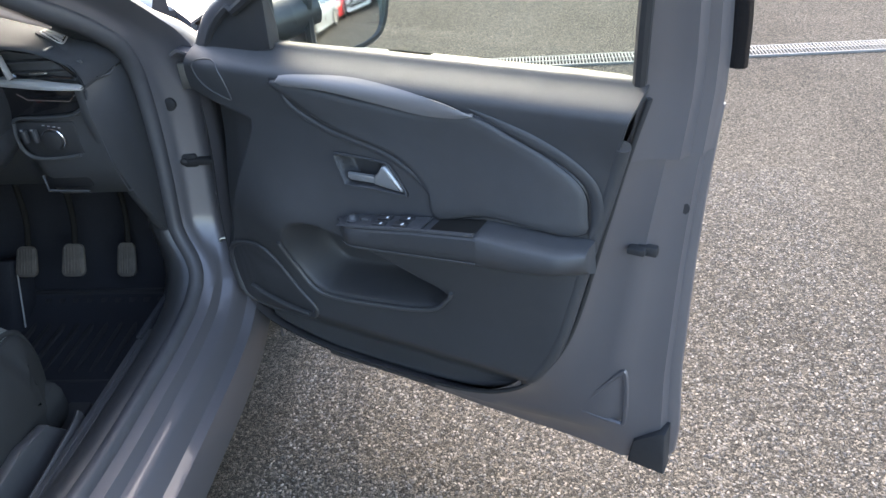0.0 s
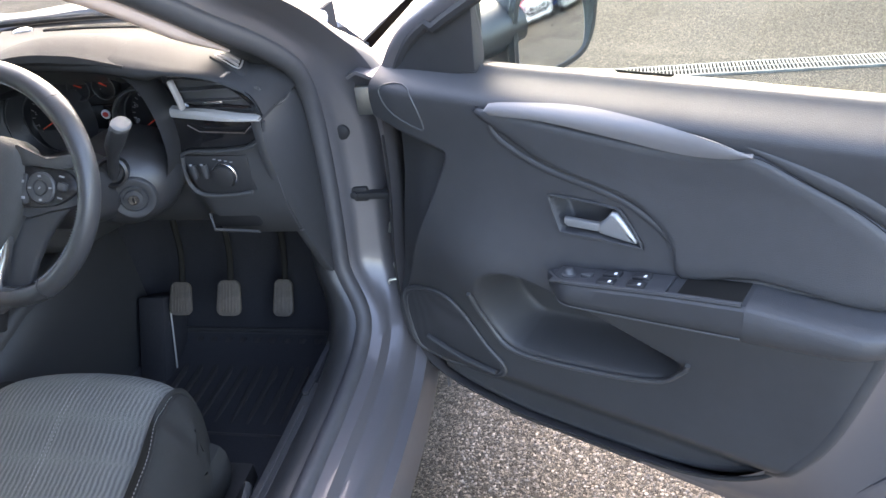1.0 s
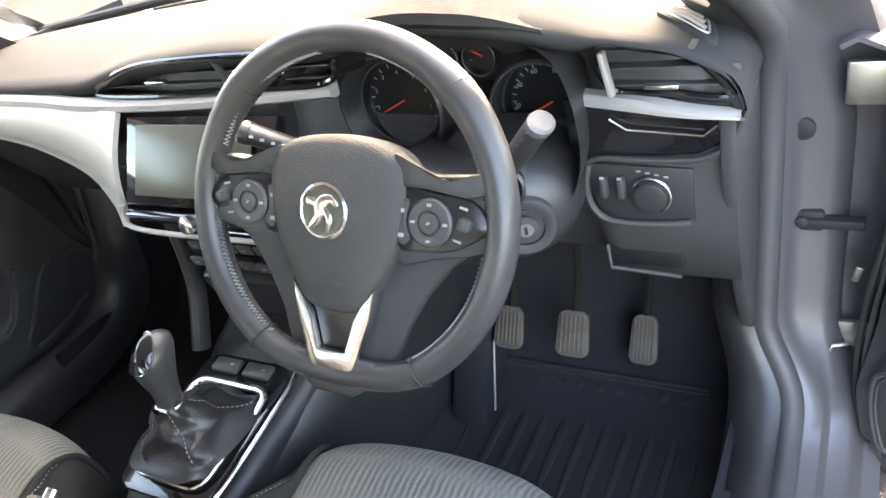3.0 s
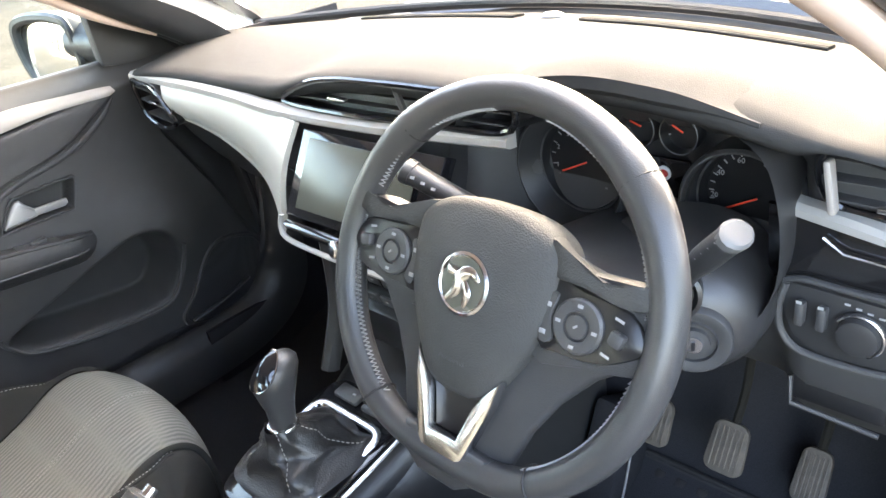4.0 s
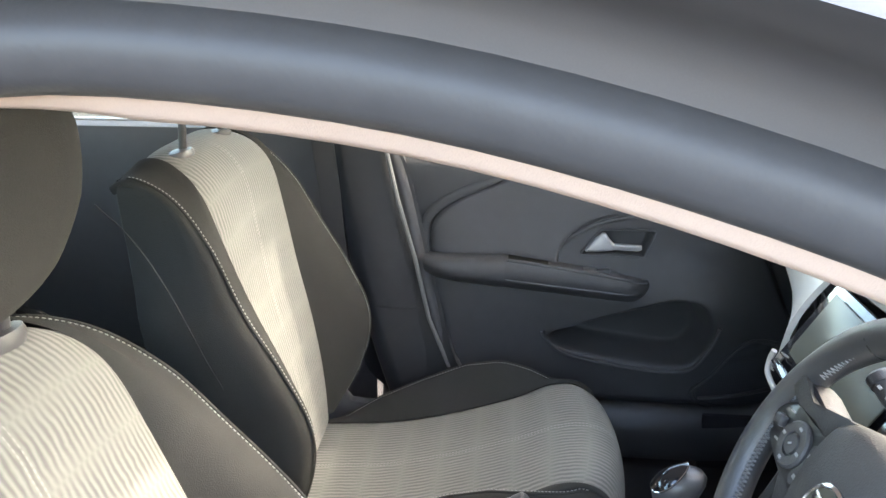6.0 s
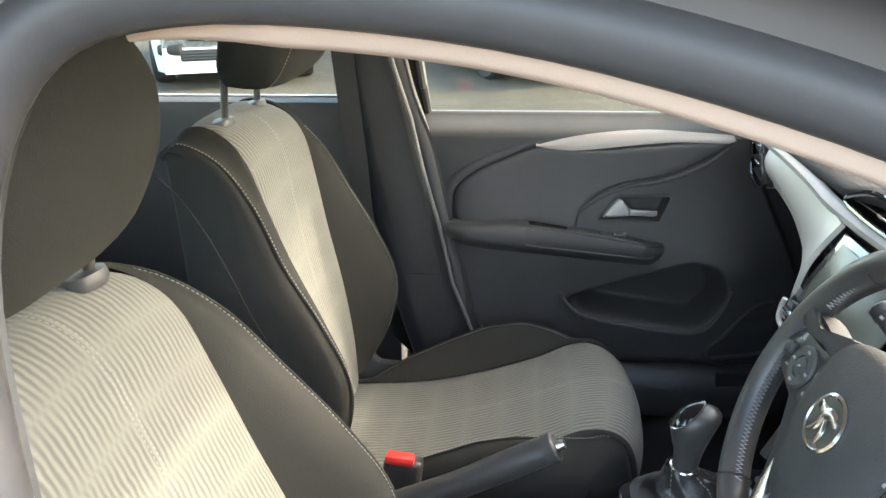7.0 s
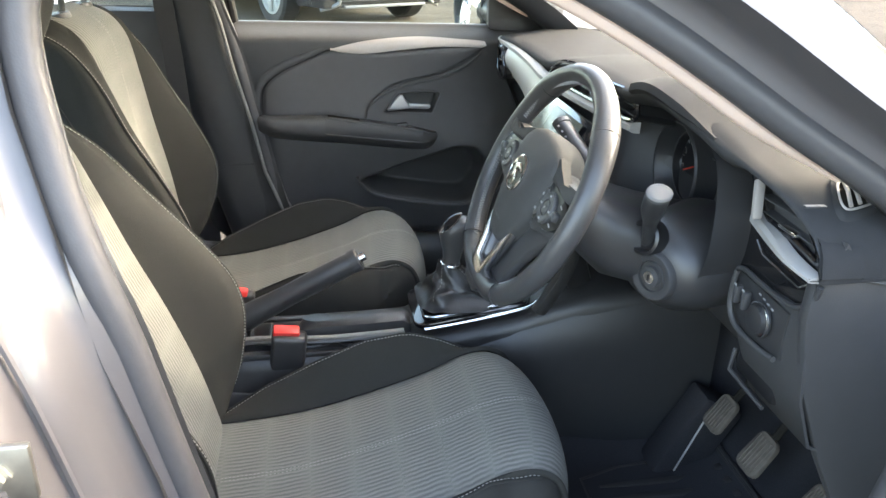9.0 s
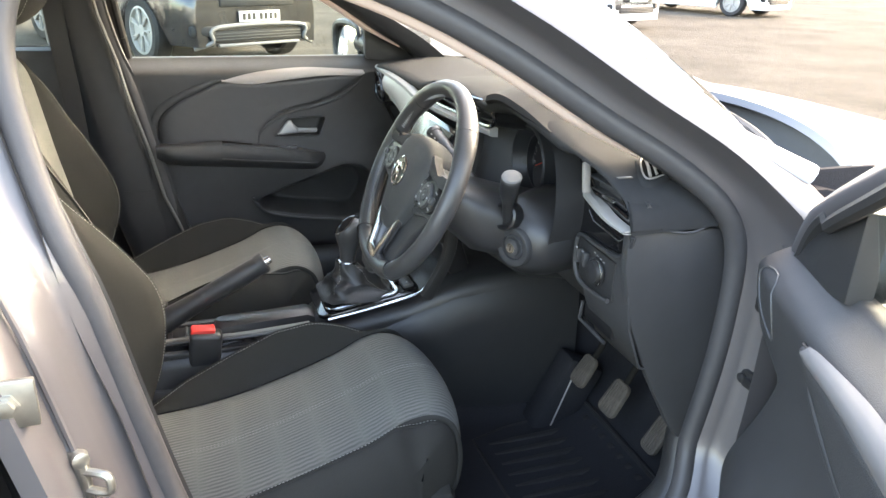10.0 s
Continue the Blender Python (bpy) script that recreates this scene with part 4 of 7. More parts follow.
    for z, yi, yo in ((0.80, -0.455, -0.566), (0.90, -0.472, -0.572), (0.96, -0.478, -0.574), (1.05, -0.488, -0.574), (1.13, -0.495, -0.566), (1.19, -0.490, -0.548), (1.235, -0.455, -0.500)):
        q = -0.30 * max(z - 0.92, 0)
        w = yo - yi
        rows.append([V(x + q, yi + w * k, z) for x, k in ((0.742, 0.0), (0.746, 0.10), (0.764, 0.24), (0.772, 0.50), (0.776, 0.66), (0.800, 0.74), (0.806, 0.90), (0.826, 0.94), (0.838, 1.0), (0.848, 0.97), (0.846, 0.5), (0.842, 0.05), (0.80, 0.0))])
    put("rear_frame_post", sheet(rows, closed=True, caps=True), M_PAINT, fr, "wide grey painted frame post", angle=45)
    put("frame_applique", tube([V(0.852 - 0.30 * max(z - 0.92, 0), y, z) for z, y in ((0.925, -0.580), (1.0, -0.582), (1.08, -0.580), (1.15, -0.572), (1.20, -0.556))], 0.015, 8, flat=0.5, up=(1, 0, 0.3)), M_GLOSS, fr, "gloss black frame edge strip")
    ins2 = [p + V(-0.006, (c.y - p.y) * 0.045, -0.014 if p.z > 1.0 else 0) for p in arch]
    put("window_seal", tube(ins2, 0.010, 8), M_RUBBER, fr, "black window channel")
    rows = []
    for i in range(15):
        k = i / 14
        z = 0.875 + 0.355 * k
        y1 = at_curve([(0.875, 0.40), (0.955, 0.335), (1.0, 0.27), (1.08, 0.12), (1.165, -0.05), (1.225, -0.22), (1.245, -0.38)], z)
        y0 = at_curve([(0.92, -0.50), (1.14, -0.53), (1.215, -0.47)], z)
        rows.append([(0.778 - 0.10 * k ** 1.15, y0 + (y1 - y0) * j / 20, z) for j in range(21)])
    glass = put("window_pane", sheet(rows, thick=0.004), M_GLASS, fr, "raised green-tinted side glass", angle=80)
    glass.visible_shadow = False
    put("belt_seal", tube([(0.790, -0.49, 0.902), (0.790, 0.0, 0.900), (0.790, 0.30, 0.896)], 0.008, 8), M_RUBBER, fr)
    # sail panel and mirror
    tri = [V(0.728, y, z) for y, z in ((0.40, 0.868), (0.30, 0.900), (0.195, 0.920), (0.190, 1.025), (0.225, 1.018), (0.285, 0.980), (0.345, 0.935))]
    put("sail_panel", slab(tri, (0.03, 0, 0), 0.004), M_BLACK, fr, "black triangular mirror sail panel")
    mir = put("mirror_housing", door_mirror_shell(), M_BLACK, lab="black door mirror housing", angle=60)
    put("mirror_arm", tube([(0.75, 0.275, 0.945), (0.83, 0.262, 0.945), (0.90, 0.245, 0.95)], [0.058, 0.055, 0.055], 16, flat=0.8), M_BLACK, mir)
    put("mirror_bezel", tube(mirror_outline(1.0, 0.0), 0.011, 8, closed=True), M_BLACK, mir)
    put("mirror_glass", sheet(mirror_face(), closed=True), M_MIRROR, mir, "convex mirror glass reflecting parked cars", angle=80)
    return door


MIRROR_C = V(0.958, 0.190, 0.928)
MIRROR_N = V(-0.20, -0.97, 0.105).normalized()


def mirror_outline(k, off):
    m = frame_at(MIRROR_C, V(0.97, -0.20, 0.0), V(0, 0, 1))
    o = [q for q in crv([(-0.085, -0.045, 0), (-0.08, 0.045, 0), (-0.05, 0.065, 0), (0.03, 0.068, 0), (0.085, 0.055, 0), (0.098, 0.02, 0), (0.085, -0.035, 0), (0.05, -0.062, 0), (-0.05, -0.064, 0)], 5, True)]
    return [m @ (q * k * 1.12) + MIRROR_N * off for q in o]


def mirror_face():
    """Convex glass of 1.4 m radius, tilted a little up in its housing."""
    m = frame_at(MIRROR_C, V(0.97, -0.20, 0.0), V(0, 0, 1))
    inv, rows = m.inverted(), []
    n0 = V(-0.20, -0.97, 0.0).normalized()
    for k in (0.97, 0.85, 0.7, 0.55, 0.4, 0.25, 0.12, 0.02):
        row = []
        for p in mirror_outline(k, 0):
            q = inv @ p
            row.append(p + n0 * (0.003 - 0.115 * q.y - (q.x * q.x + q.y * q.y) / 2.8))
        rows.append(row)
    return rows


def door_mirror_shell():
    rows = []
    for k, d in ((0.985, 0.008), (1.06, 0.010), (1.11, -0.005), (1.12, -0.03), (1.02, -0.065), (0.75, -0.09), (0.35, -0.102), (0.02, -0.105)):
        rows.append([p + MIRROR_N * d for p in mirror_outline(k, 0)])
    return sheet(rows, closed=True)


right_door = build_door(1, "driver_door", "open grey car door with black moulded trim and raised glass", True)
right_door.rotation_euler = (0, 0, radians(65.4))
right_door.location += Vector((0.006, 0.055, -0.024))
build_door(-1, "passenger_door", "closed grey car door with black moulded trim and silver accent", False)

# ---------- front seats ----------
C_MID = crv([(0, -0.52, 0.362), (0, -0.44, 0.368), (0, -0.33, 0.380), (0, -0.22, 0.408), (0, -0.10, 0.449), (0, -0.02, 0.482), (0, 0.042, 0.488), (0, 0.086, 0.462), (0, 0.105, 0.40), (0, 0.10, 0.33), (0, 0.07, 0.27)], 6)
C_RIDGE = [(-0.52, 0.325), (-0.467, 0.345), (-0.388, 0.396), (-0.294, 0.443), (-0.205, 0.482), (-0.129, 0.496), (-0.06, 0.487), (0.0, 0.474), (0.04, 0.472)]
C_REACH = [(-0.52, 0.200), (-0.40, 0.211), (-0.20, 0.215), (-0.11, 0.211), (-0.05, 0.200), (0.0, 0.182), (0.05, 0.170)]
B_MID = crv([(0, -0.455, 0.375), (0, -0.485, 0.48), (0, -0.530, 0.60), (0, -0.578, 0.715), (0, -0.614, 0.82), (0, -0.645, 0.905), (0, -0.680, 0.944), (0, -0.722, 0.956), (0, -0.765, 0.949), (0, -0.79, 0.92)], 6)
B_BOL = crv([(0, -0.455, 0.36), (0, -0.428, 0.445), (0, -0.416, 0.54), (0, -0.432, 0.615), (0, -0.490, 0.700), (0, -0.556, 0.779), (0, -0.617, 0.860), (0, -0.684, 0.914), (0, -0.755, 0.930), (0, -0.79, 0.91)], 6)


def across(mid, bol, side, xs, flip=1):
    """Rows over a seat half: xs of (x, weight of the bolster line, drop inwards)."""
    rows = []
    n = len(mid)
    for i in range(n):
        a, b = mid[i], bol[i]
        t = (mid[min(i + 1, n - 1)] - mid[max(i - 1, 0)]).normalized()
        nor = V(0, -t.z, t.y)
        row = []
        for x, w, d in (xs(i) if callable(xs) else xs):
            p = a.lerp(b, w) - nor * d * flip
            row.append(V(side * x, p.y, p.z))
        rows.append(row)
    return rows


def cushion_ridge():
    """The bolster's ridge beside each point of the cushion's middle line; on the front roll it follows the cloth."""
    out, n = [], len(C_MID)
    for i, p in enumerate(C_MID):
        t = (C_MID[min(i + 1, n - 1)] - C_MID[max(i - 1, 0)]).normalized()
        roll = 0.0 if p.y < 0 else (smooth(0.0, 0.045, p.y) if p.z > 0.45 else 1.0)
        free = V(0, p.y, at_curve(C_RIDGE, p.y))
        out.append(free.lerp(p - V(0, -t.z, t.y) * 0.012, roll))
    return out


C_BOL = cushion_ridge()


C_LOW = [b.lerp(V(0, b.y, min(a.z + 0.012, b.z)) if a.y < 0.03 and a.z > 0.35 else b, 0.75) for a, b in zip(C_MID, C_BOL)]


def cushion_bolster(i, thin=0.0):
    r = at_curve(C_REACH, C_MID[i].y) if C_MID[i].z > 0.45 or C_MID[i].y < 0 else 0.170
    r = max(r - thin * 0.7, 0.174)
    return [(0.164, 0.0, 0.009), (0.168, 0.03, 0.002), (0.168 + (r - 0.168) * 0.35, 0.32, 0.0), (0.168 + (r - 0.168) * 0.7, 0.74, 0.0), (r - 0.004, 0.96, 0.0), (r, 1.0, 0.0), (r + 0.010, 1.0, 0.004), (r + 0.022, 1.0, 0.016), (max(r + 0.032, 0.240 - thin), 1.0, 0.045), (0.252 - thin, 1.0, 0.085), (0.248 - thin, 1.0, 0.155)]


def build_seat(cx, dy, by, turn, hd, label, group, drop=0.0, deep=1.0):
    """turn: degrees by which the backrest stands more upright than the driver's."""
    seat = thing("front_seat_unit", (cx, dy - 0.2, 0.20), label, "car seat", group)
    ct, st = math.cos(radians(turn)), math.sin(radians(turn))

    def tip(y, z):
        y, z = y + 0.44, z - 0.50
        return by - 0.44 + y * ct + z * st, 0.50 + z * ct - y * st

    def shift(rows):
        """Puts the cushion in its place, its front bowed in plan and its corners rounded off."""
        out = []
        for r in rows:
            out.append([])
            for p in r:
                f, w = smooth(-0.12, 0.08, p.y), abs(p.x) / 0.17
                out[-1].append(V(cx + p.x * (1 - 0.09 * f * smooth(1.0, 1.45, w)), p.y + dy - 0.026 * min(w, 1.35) ** 2 * f, p.z))
        return out

    def shift_back(rows, sx=None):
        return [[V(cx + p.x * (sx(i / (len(rows) - 1)) if sx else 1), *tip(p.y, p.z)) for p in r] for i, r in enumerate(rows)]

    # cushion
    mid_xs = [(x, 0.0, 0.010 * (abs(x) / 0.16) ** 6) for x in np.linspace(-0.168, 0.168, 27)]
    cush = part("cushion", sheet(shift(across(C_MID, C_BOL, 1, mid_xs))), M_CLOTH, seat, "ribbed grey cloth seat cushion", angle=80)
    for s in (-1, 1):
        thin, bol = (0.014, C_LOW) if s * cx > 0 and cx > 0 else (0.0, C_BOL)
        part("cushion_bolster", sheet(shift(across(C_MID, bol, s, lambda i: cushion_bolster(i, thin)))), M_DARKCLOTH, cush, "charcoal cloth side bolster", angle=80)
        line = [r[0] for r in shift(across(C_MID, bol, s, lambda i: [(cushion_bolster(i, thin)[5][0] - 0.003, 1.0, -0.0006)]))][3:38]
        part("stitching", dashes(line, 0.0008), M_THREAD, cush, "pale contrast stitching")
        part("piping", tube([p + V(s * 0.005, 0, -0.0005) for p in line], 0.0018, 6), M_DARKCLOTH, cush)
    for o in (-0.0035, 0.0035):
        part("centre_seam", dashes([r[0] for r in shift(across(C_MID, C_BOL, 1, [(o, 0, 0.0)]))][3:50], 0.0006), M_THREAD, cush)
    under = merge(rbox((cx, dy - 0.19, 0.29), (0.44, 0.50, 0.10), 0.03, (4, 0, 0)), rbox((cx, dy + 0.01, 0.32), (0.36, 0.10, 0.10), 0.04))
    part("cushion_base", under, M_DARKCLOTH, seat)
    # backrest
    width = lambda t: 1.0 - 0.24 * smooth(0.50, 0.95, t)  # noqa: E731
    mid_xs = [(x, 0.10 * (abs(x) / 0.16) ** 2, 0.010 * (abs(x) / 0.16) ** 6) for x in np.linspace(-0.165, 0.165, 27)]
    back = part("backrest", sheet(shift_back(across(B_MID, B_BOL, 1, mid_xs, -1), width)), M_CLOTH, seat, "ribbed grey cloth backrest", angle=80)
    bol_xs = [(0.160, 0.10, 0.012), (0.168, 0.14, 0.002), (0.184, 0.45, 0.0), (0.204, 0.84, 0.0), (0.220, 0.98, 0.0), (0.230, 1.0, 0.0), (0.238, 1.0, 0.005), (0.244, 1.0, 0.020), (0.247, 1.0, 0.05), (0.245, 1.0, 0.10)]
    for s in (-1, 1):
        flat_rows = across(B_MID, B_BOL, s, lambda i: [(x, w, d * (1 - 0.85 * smooth(0.60, 0.85, i / (len(B_MID) - 1)))) for x, w, d in bol_xs], -1)
        for i, r in enumerate(flat_rows):
            yb = min(at_curve([(0.36, -0.60), (0.6, -0.66), (0.82, -0.735), (0.90, -0.765), (0.97, -0.79)], r[-1].z), r[-1].y - 0.004)
            r.append(V(r[-1].x, yb, r[-1].z))
            r.append(V(r[-1].x * 0.9, yb - 0.014, r[-1].z))
            r.append(V(0, yb - 0.018, r[-1].z))
        part("backrest_bolster", sheet(shift_back(flat_rows, width)), M_DARKCLOTH, back, "charcoal cloth side bolster", angle=80)
        line = [r[0] for r in shift_back(across(B_MID, B_BOL, s, [(0.2295, 1.0, -0.0006)], -1), width)][3:50]
        part("stitching", dashes(line, 0.0008), M_THREAD, back, "pale contrast stitching")
        part("piping", tube([p + V(s * 0.005, 0, -0.001) for p in line], 0.0018, 6), M_DARKCLOTH, back)
        # curved seam over the flank
        seam = crv([V(s * 0.2485, y, z) for y, z in ((-0.775, 0.905), (-0.72, 0.865), (-0.665, 0.80), (-0.60, 0.70), (-0.53, 0.59), (-0.49, 0.50), (-0.475, 0.42))], 5)
        part("side_seam", tube([r[0] for r in shift_back([[p] for p in seam], width)], 0.0009, 6), M_DARKCLOTH, back)
    for o in (-0.0035, 0.0035):
        part("centre_seam", dashes([r[0] for r in shift_back(across(B_MID, B_BOL, 1, [(o, 0, 0.0)], -1))][5:44], 0.0006), M_THREAD, back)
    # headrest on two posts
    hy, hz = tip(-0.690, 0.965)
    hy -= 0.03 if turn else 0
    prof = crv([(0.0, 0.028, 0.045), (0.004, 0.055, 0.055), (0.020, 0.074, 0.085), (0.040, 0.082, 0.135), (0.050, 0.078, 0.185), (0.050, 0.060, 0.222), (0.045, 0.030, 0.242)], 4)
    wide = [(0.045, 0.060), (0.055, 0.098), (0.085, 0.125), (0.135, 0.137), (0.185, 0.137), (0.222, 0.122), (0.242, 0.085)]
    rows = []
    for q in prof:
        hw = at_curve(wide, q.z)
        ring = []
        for j in range(32):
            ca, sa = math.cos(j * math.pi / 16), math.sin(j * math.pi / 16)
            ring.append(V(cx + hw * math.copysign(abs(ca) ** (0.6 if deep == 1 else 0.42), ca), hy + hd + q.x + q.y * deep * math.copysign(abs(sa) ** 0.6, sa), hz + q.z * (1 + (deep - 1) * 2.1) + 0.012 - drop))
        rows.append(ring)
    head = part("headrest", sheet(rows, closed=True, caps=True), M_DARKCLOTH, seat, "charcoal cloth headrest", angle=70)
    for j in (3, 13):
        part("stitching", dashes([r[j] + (r[j] - V(cx, hy + hd + 0.04, r[j].z)) * 0.006 for r in rows[2:-2]], 0.0008), M_THREAD, head, "pale contrast stitching")
    for s in (-1, 1):
        part("headrest_post", tube([(cx + s * 0.082, hy - 0.008, hz - 0.05), (cx + s * 0.082, hy + 0.003, hz + 0.08)], 0.0065, 10), M_BLACK, head, "black steel post")
        part("post_collar", lathe([(0.022, -0.004), (0.026, 0.004), (0.024, 0.012), (0.012, 0.015), (0.008, 0.015)], pose(cx + s * 0.082, hy - 0.007, hz - 0.014, 12, 0, 0) @ Matrix.Diagonal((1.0, 0.8, 1, 1)), 18), M_HARD, head)
    # side cover, rail
    for s in (-1, 1):
        cov = [V(cx + s * (0.238 if s > 0 and cx > 0 else 0.250), y + dy, z) for y, z in ((-0.035, 0.30), (-0.075, 0.352), (-0.15, 0.366), (-0.32, 0.348), (-0.46, 0.36), (-0.52, 0.43), (-0.56, 0.41), (-0.52, 0.30), (-0.40, 0.25), (-0.05, 0.25))]
        cover = part("side_cover", slab(cov, (s * 0.024, 0, 0), 0.006), M_HARD, seat, "black plastic side cover")
        part("seat_rail", rbox((cx + s * 0.19, dy - 0.2, 0.215), (0.05, 0.62, 0.04), 0.005), M_RUBBER, seat)
        if s * cx > 0:
            lever = tube(crv([V(cx + s * 0.284, dy - 0.30, 0.300), V(cx + s * 0.290, dy - 0.20, 0.305), V(cx + s * 0.290, dy - 0.06, 0.318), V(cx + s * 0.284, dy - 0.02, 0.322)], 5), 0.014, 10, flat=0.55, up=(s, 0, 0))
            part("height_lever", lever, M_BLACK, cover, "black ratchet height lever")
    return seat


build_seat(0.36, 0.0, 0.0, 0.0, -0.045, "driver's car seat in ribbed grey and charcoal cloth, partly sunlit", "front seats", 0.058, 1.12)
build_seat(-0.36, -0.125, -0.128, 11.0, 0.04, "passenger car seat in ribbed grey and charcoal cloth, partly sunlit", "front seats", 0.012)

# ---------- dashboard ----------
dash = thing("dashboard", (0, 0.45, 0.45), "grained grey and black car dashboard with silver trim", "dashboard")
EDGE_Y = [(-0.70, 0.235), (-0.66, 0.212), (-0.5, 0.212), (-0.3, 0.213), (-0.19, 0.210), (-0.10, 0.206), (0.05, 0.206), (0.2, 0.212), (0.27, 0.205), (0.37, 0.192), (0.48, 0.20), (0.56, 0.222), (0.62, 0.238), (0.66, 0.250), (0.70, 0.268)]
EDGE_Z = [(-0.70, 0.895), (-0.66, 0.915), (-0.5, 0.925), (-0.3, 0.928), (-0.19, 0.932), (-0.10, 0.955), (0.05, 0.968), (0.2, 0.966), (0.25, 0.970), (0.29, 0.986), (0.37, 0.998), (0.48, 0.985), (0.54, 0.962), (0.58, 0.950), (0.62, 0.942), (0.65, 0.930), (0.67, 0.910), (0.70, 0.882)]


def sm_table(tab, x):
    return sum(at_curve(tab, x + d) * w for d, w in ((-0.03, 0.2), (-0.015, 0.2), (0, 0.2), (0.015, 0.2), (0.03, 0.2)))


def dash_skin(x, t):
    """A place on the dash top: t runs from the windscreen to the cabin edge."""
    c = 1 - (x / 0.72) ** 2
    ye, ze = sm_table(EDGE_Y, x), sm_table(EDGE_Z, x)
    y0, z0 = 0.50 + 0.215 * c, 0.918 + 0.008 * c
    cor = smooth(0.48, 0.58, x)
    return V(x, y0 + (ye - y0) * t, z0 + (ze - z0) * smooth(0.25, 0.92 - 0.07 * cor, t) + 0.018 * (1 - cor) * math.sin(math.pi * t))


xs = list(np.linspace(-0.70, 0.672, 84)) + [0.680, 0.686, 0.690, 0.692, 0.6925]
DROP = {0.680: 0.003, 0.686: 0.009, 0.690: 0.020, 0.692: 0.045, 0.6925: 0.2}
rows = []
for x in xs:
    ye, ze = sm_table(EDGE_Y, x), sm_table(EDGE_Z, x)
    r = [dash_skin(x, t) for t in (0, 0.12, 0.25, 0.4, 0.55, 0.7, 0.8, 0.88, 0.94, 1.0)]
    k = 1 - 0.6 * smooth(0.53, 0.57, x)
    r += [V(x, ye - 0.006 * k, ze - 0.006 * k), V(x, ye - 0.005 * k, ze - 0.014 * k), V(x, ye + 0.008, ze - 0.024 * k), V(x, ye + 0.05, ze - 0.03 * k)]
    if x in DROP:
        lid = max(ze - DROP[x], 0.862)
        r = [V(p.x, p.y, min(p.z, lid - 0.0005 * i) if p.z < lid or i > 3 else p.z - (p.z - lid) * min(1, i / 3)) for i, p in enumerate(r)]
        r = [V(p.x, p.y, max(min(p.z, lid), 0.858)) for p in r]
    rows.append(r)
top = part("dash_top", sheet(rows, thick=0.004), M_DASHTOP, dash, "grained soft dash top, sunlit", angle=60)
# brow over the instruments, standing proud of the dash with a square end beside the centre vent
rows = []
for x in np.linspace(0.262, 0.515, 28):
    ye, ze = sm_table(EDGE_Y, x), sm_table(EDGE_Z, x)
    fade = smooth(0.515, 0.43, x)
    pts = [dash_skin(x, t) for t in (0.66, 0.74, 0.82, 0.90, 0.97)]
    rows.append([p + V(0, 0, -0.004 + (0.004 + k) * fade) for p, k in zip(pts, (-0.003, 0.004, 0.009, 0.012, 0.012))] + [V(x, ye - 0.004 - 0.006 * fade, ze + 0.008 * fade), V(x, ye - 0.005 - 0.007 * fade, ze - 0.003), V(x, ye - 0.004 * fade, ze - 0.011), V(x, ye + 0.03, ze - 0.019)])
part("instrument_brow", sheet(rows, caps=True), M_DASHTOP, dash, "grained black brow over the instruments", angle=50)
# demister slots and centre vent on the top
for x0, x1 in ((-0.42, -0.09), (0.04, 0.44)):
    rows = [[dash_skin(x, t) + V(0, 0, h) for t, h in ((0.085, 0.001), (0.09, 0.0045), (0.135, 0.0045), (0.14, 0.001))] for x in np.linspace(x0, x1, 16)]
    slot = part("demister_slot", sheet(rows, caps=True), M_SLOT, top, "black demister slot")
    part("slot_edge", tube([dash_skin(x, 0.142) + V(0, 0, 0.002) for x in np.linspace(x0, x1, 16)], 0.0022, 6), M_DASHTOP, slot)
part("light_sensor", lathe([(0.022, 0), (0.020, 0.004), (0.011, 0.008), (0.001, 0.009)], Matrix.Translation(dash_skin(-0.03, 0.10)), 20), M_GLOSS, top, "low black light sensor dome")
# lower body
FACE = [(-0.70, 0.255, 0.32, 0.42), (-0.60, 0.245, 0.32, 0.42), (-0.30, 0.26, 0.33, 0.41), (-0.14, 0.235, 0.25, 0.30), (0.0, 0.230, 0.20, 0.25), (0.16, 0.24, 0.21, 0.26), (0.21, 0.34, 0.30, 0.36), (0.50, 0.345, 0.30, 0.36), (0.535, 0.285, 0.275, 0.31), (0.685, 0.275, 0.275, 0.31)]
rows = []
for x in np.linspace(-0.70, 0.685, 100):
    yb, yc, yd = (float(np.interp(x, [q[0] for q in FACE], [q[i] for q in FACE])) for i in (1, 2, 3))
    ye, ze = sm_table(EDGE_Y, x), sm_table(EDGE_Z, x)
    drv = smooth(0.18, 0.24, x)
    rows.append([V(x, ye + 0.045, ze - 0.020), V(x, max(yb, ye + 0.03), 0.90), V(x, yb, 0.855), V(x, (yb + yc) / 2, 0.80), V(x, yc, 0.745), V(x, (yc + yd) / 2 - 0.01, 0.69), V(x, yd, 0.62 ), V(x, yd + 0.08, 0.56 + 0.03 * drv), V(x, 0.60, 0.52 + 0.06 * drv)])
low = part("dash_lower", sheet(rows, thick=0.004), M_HARD, dash, "black lower dashboard", angle=50)
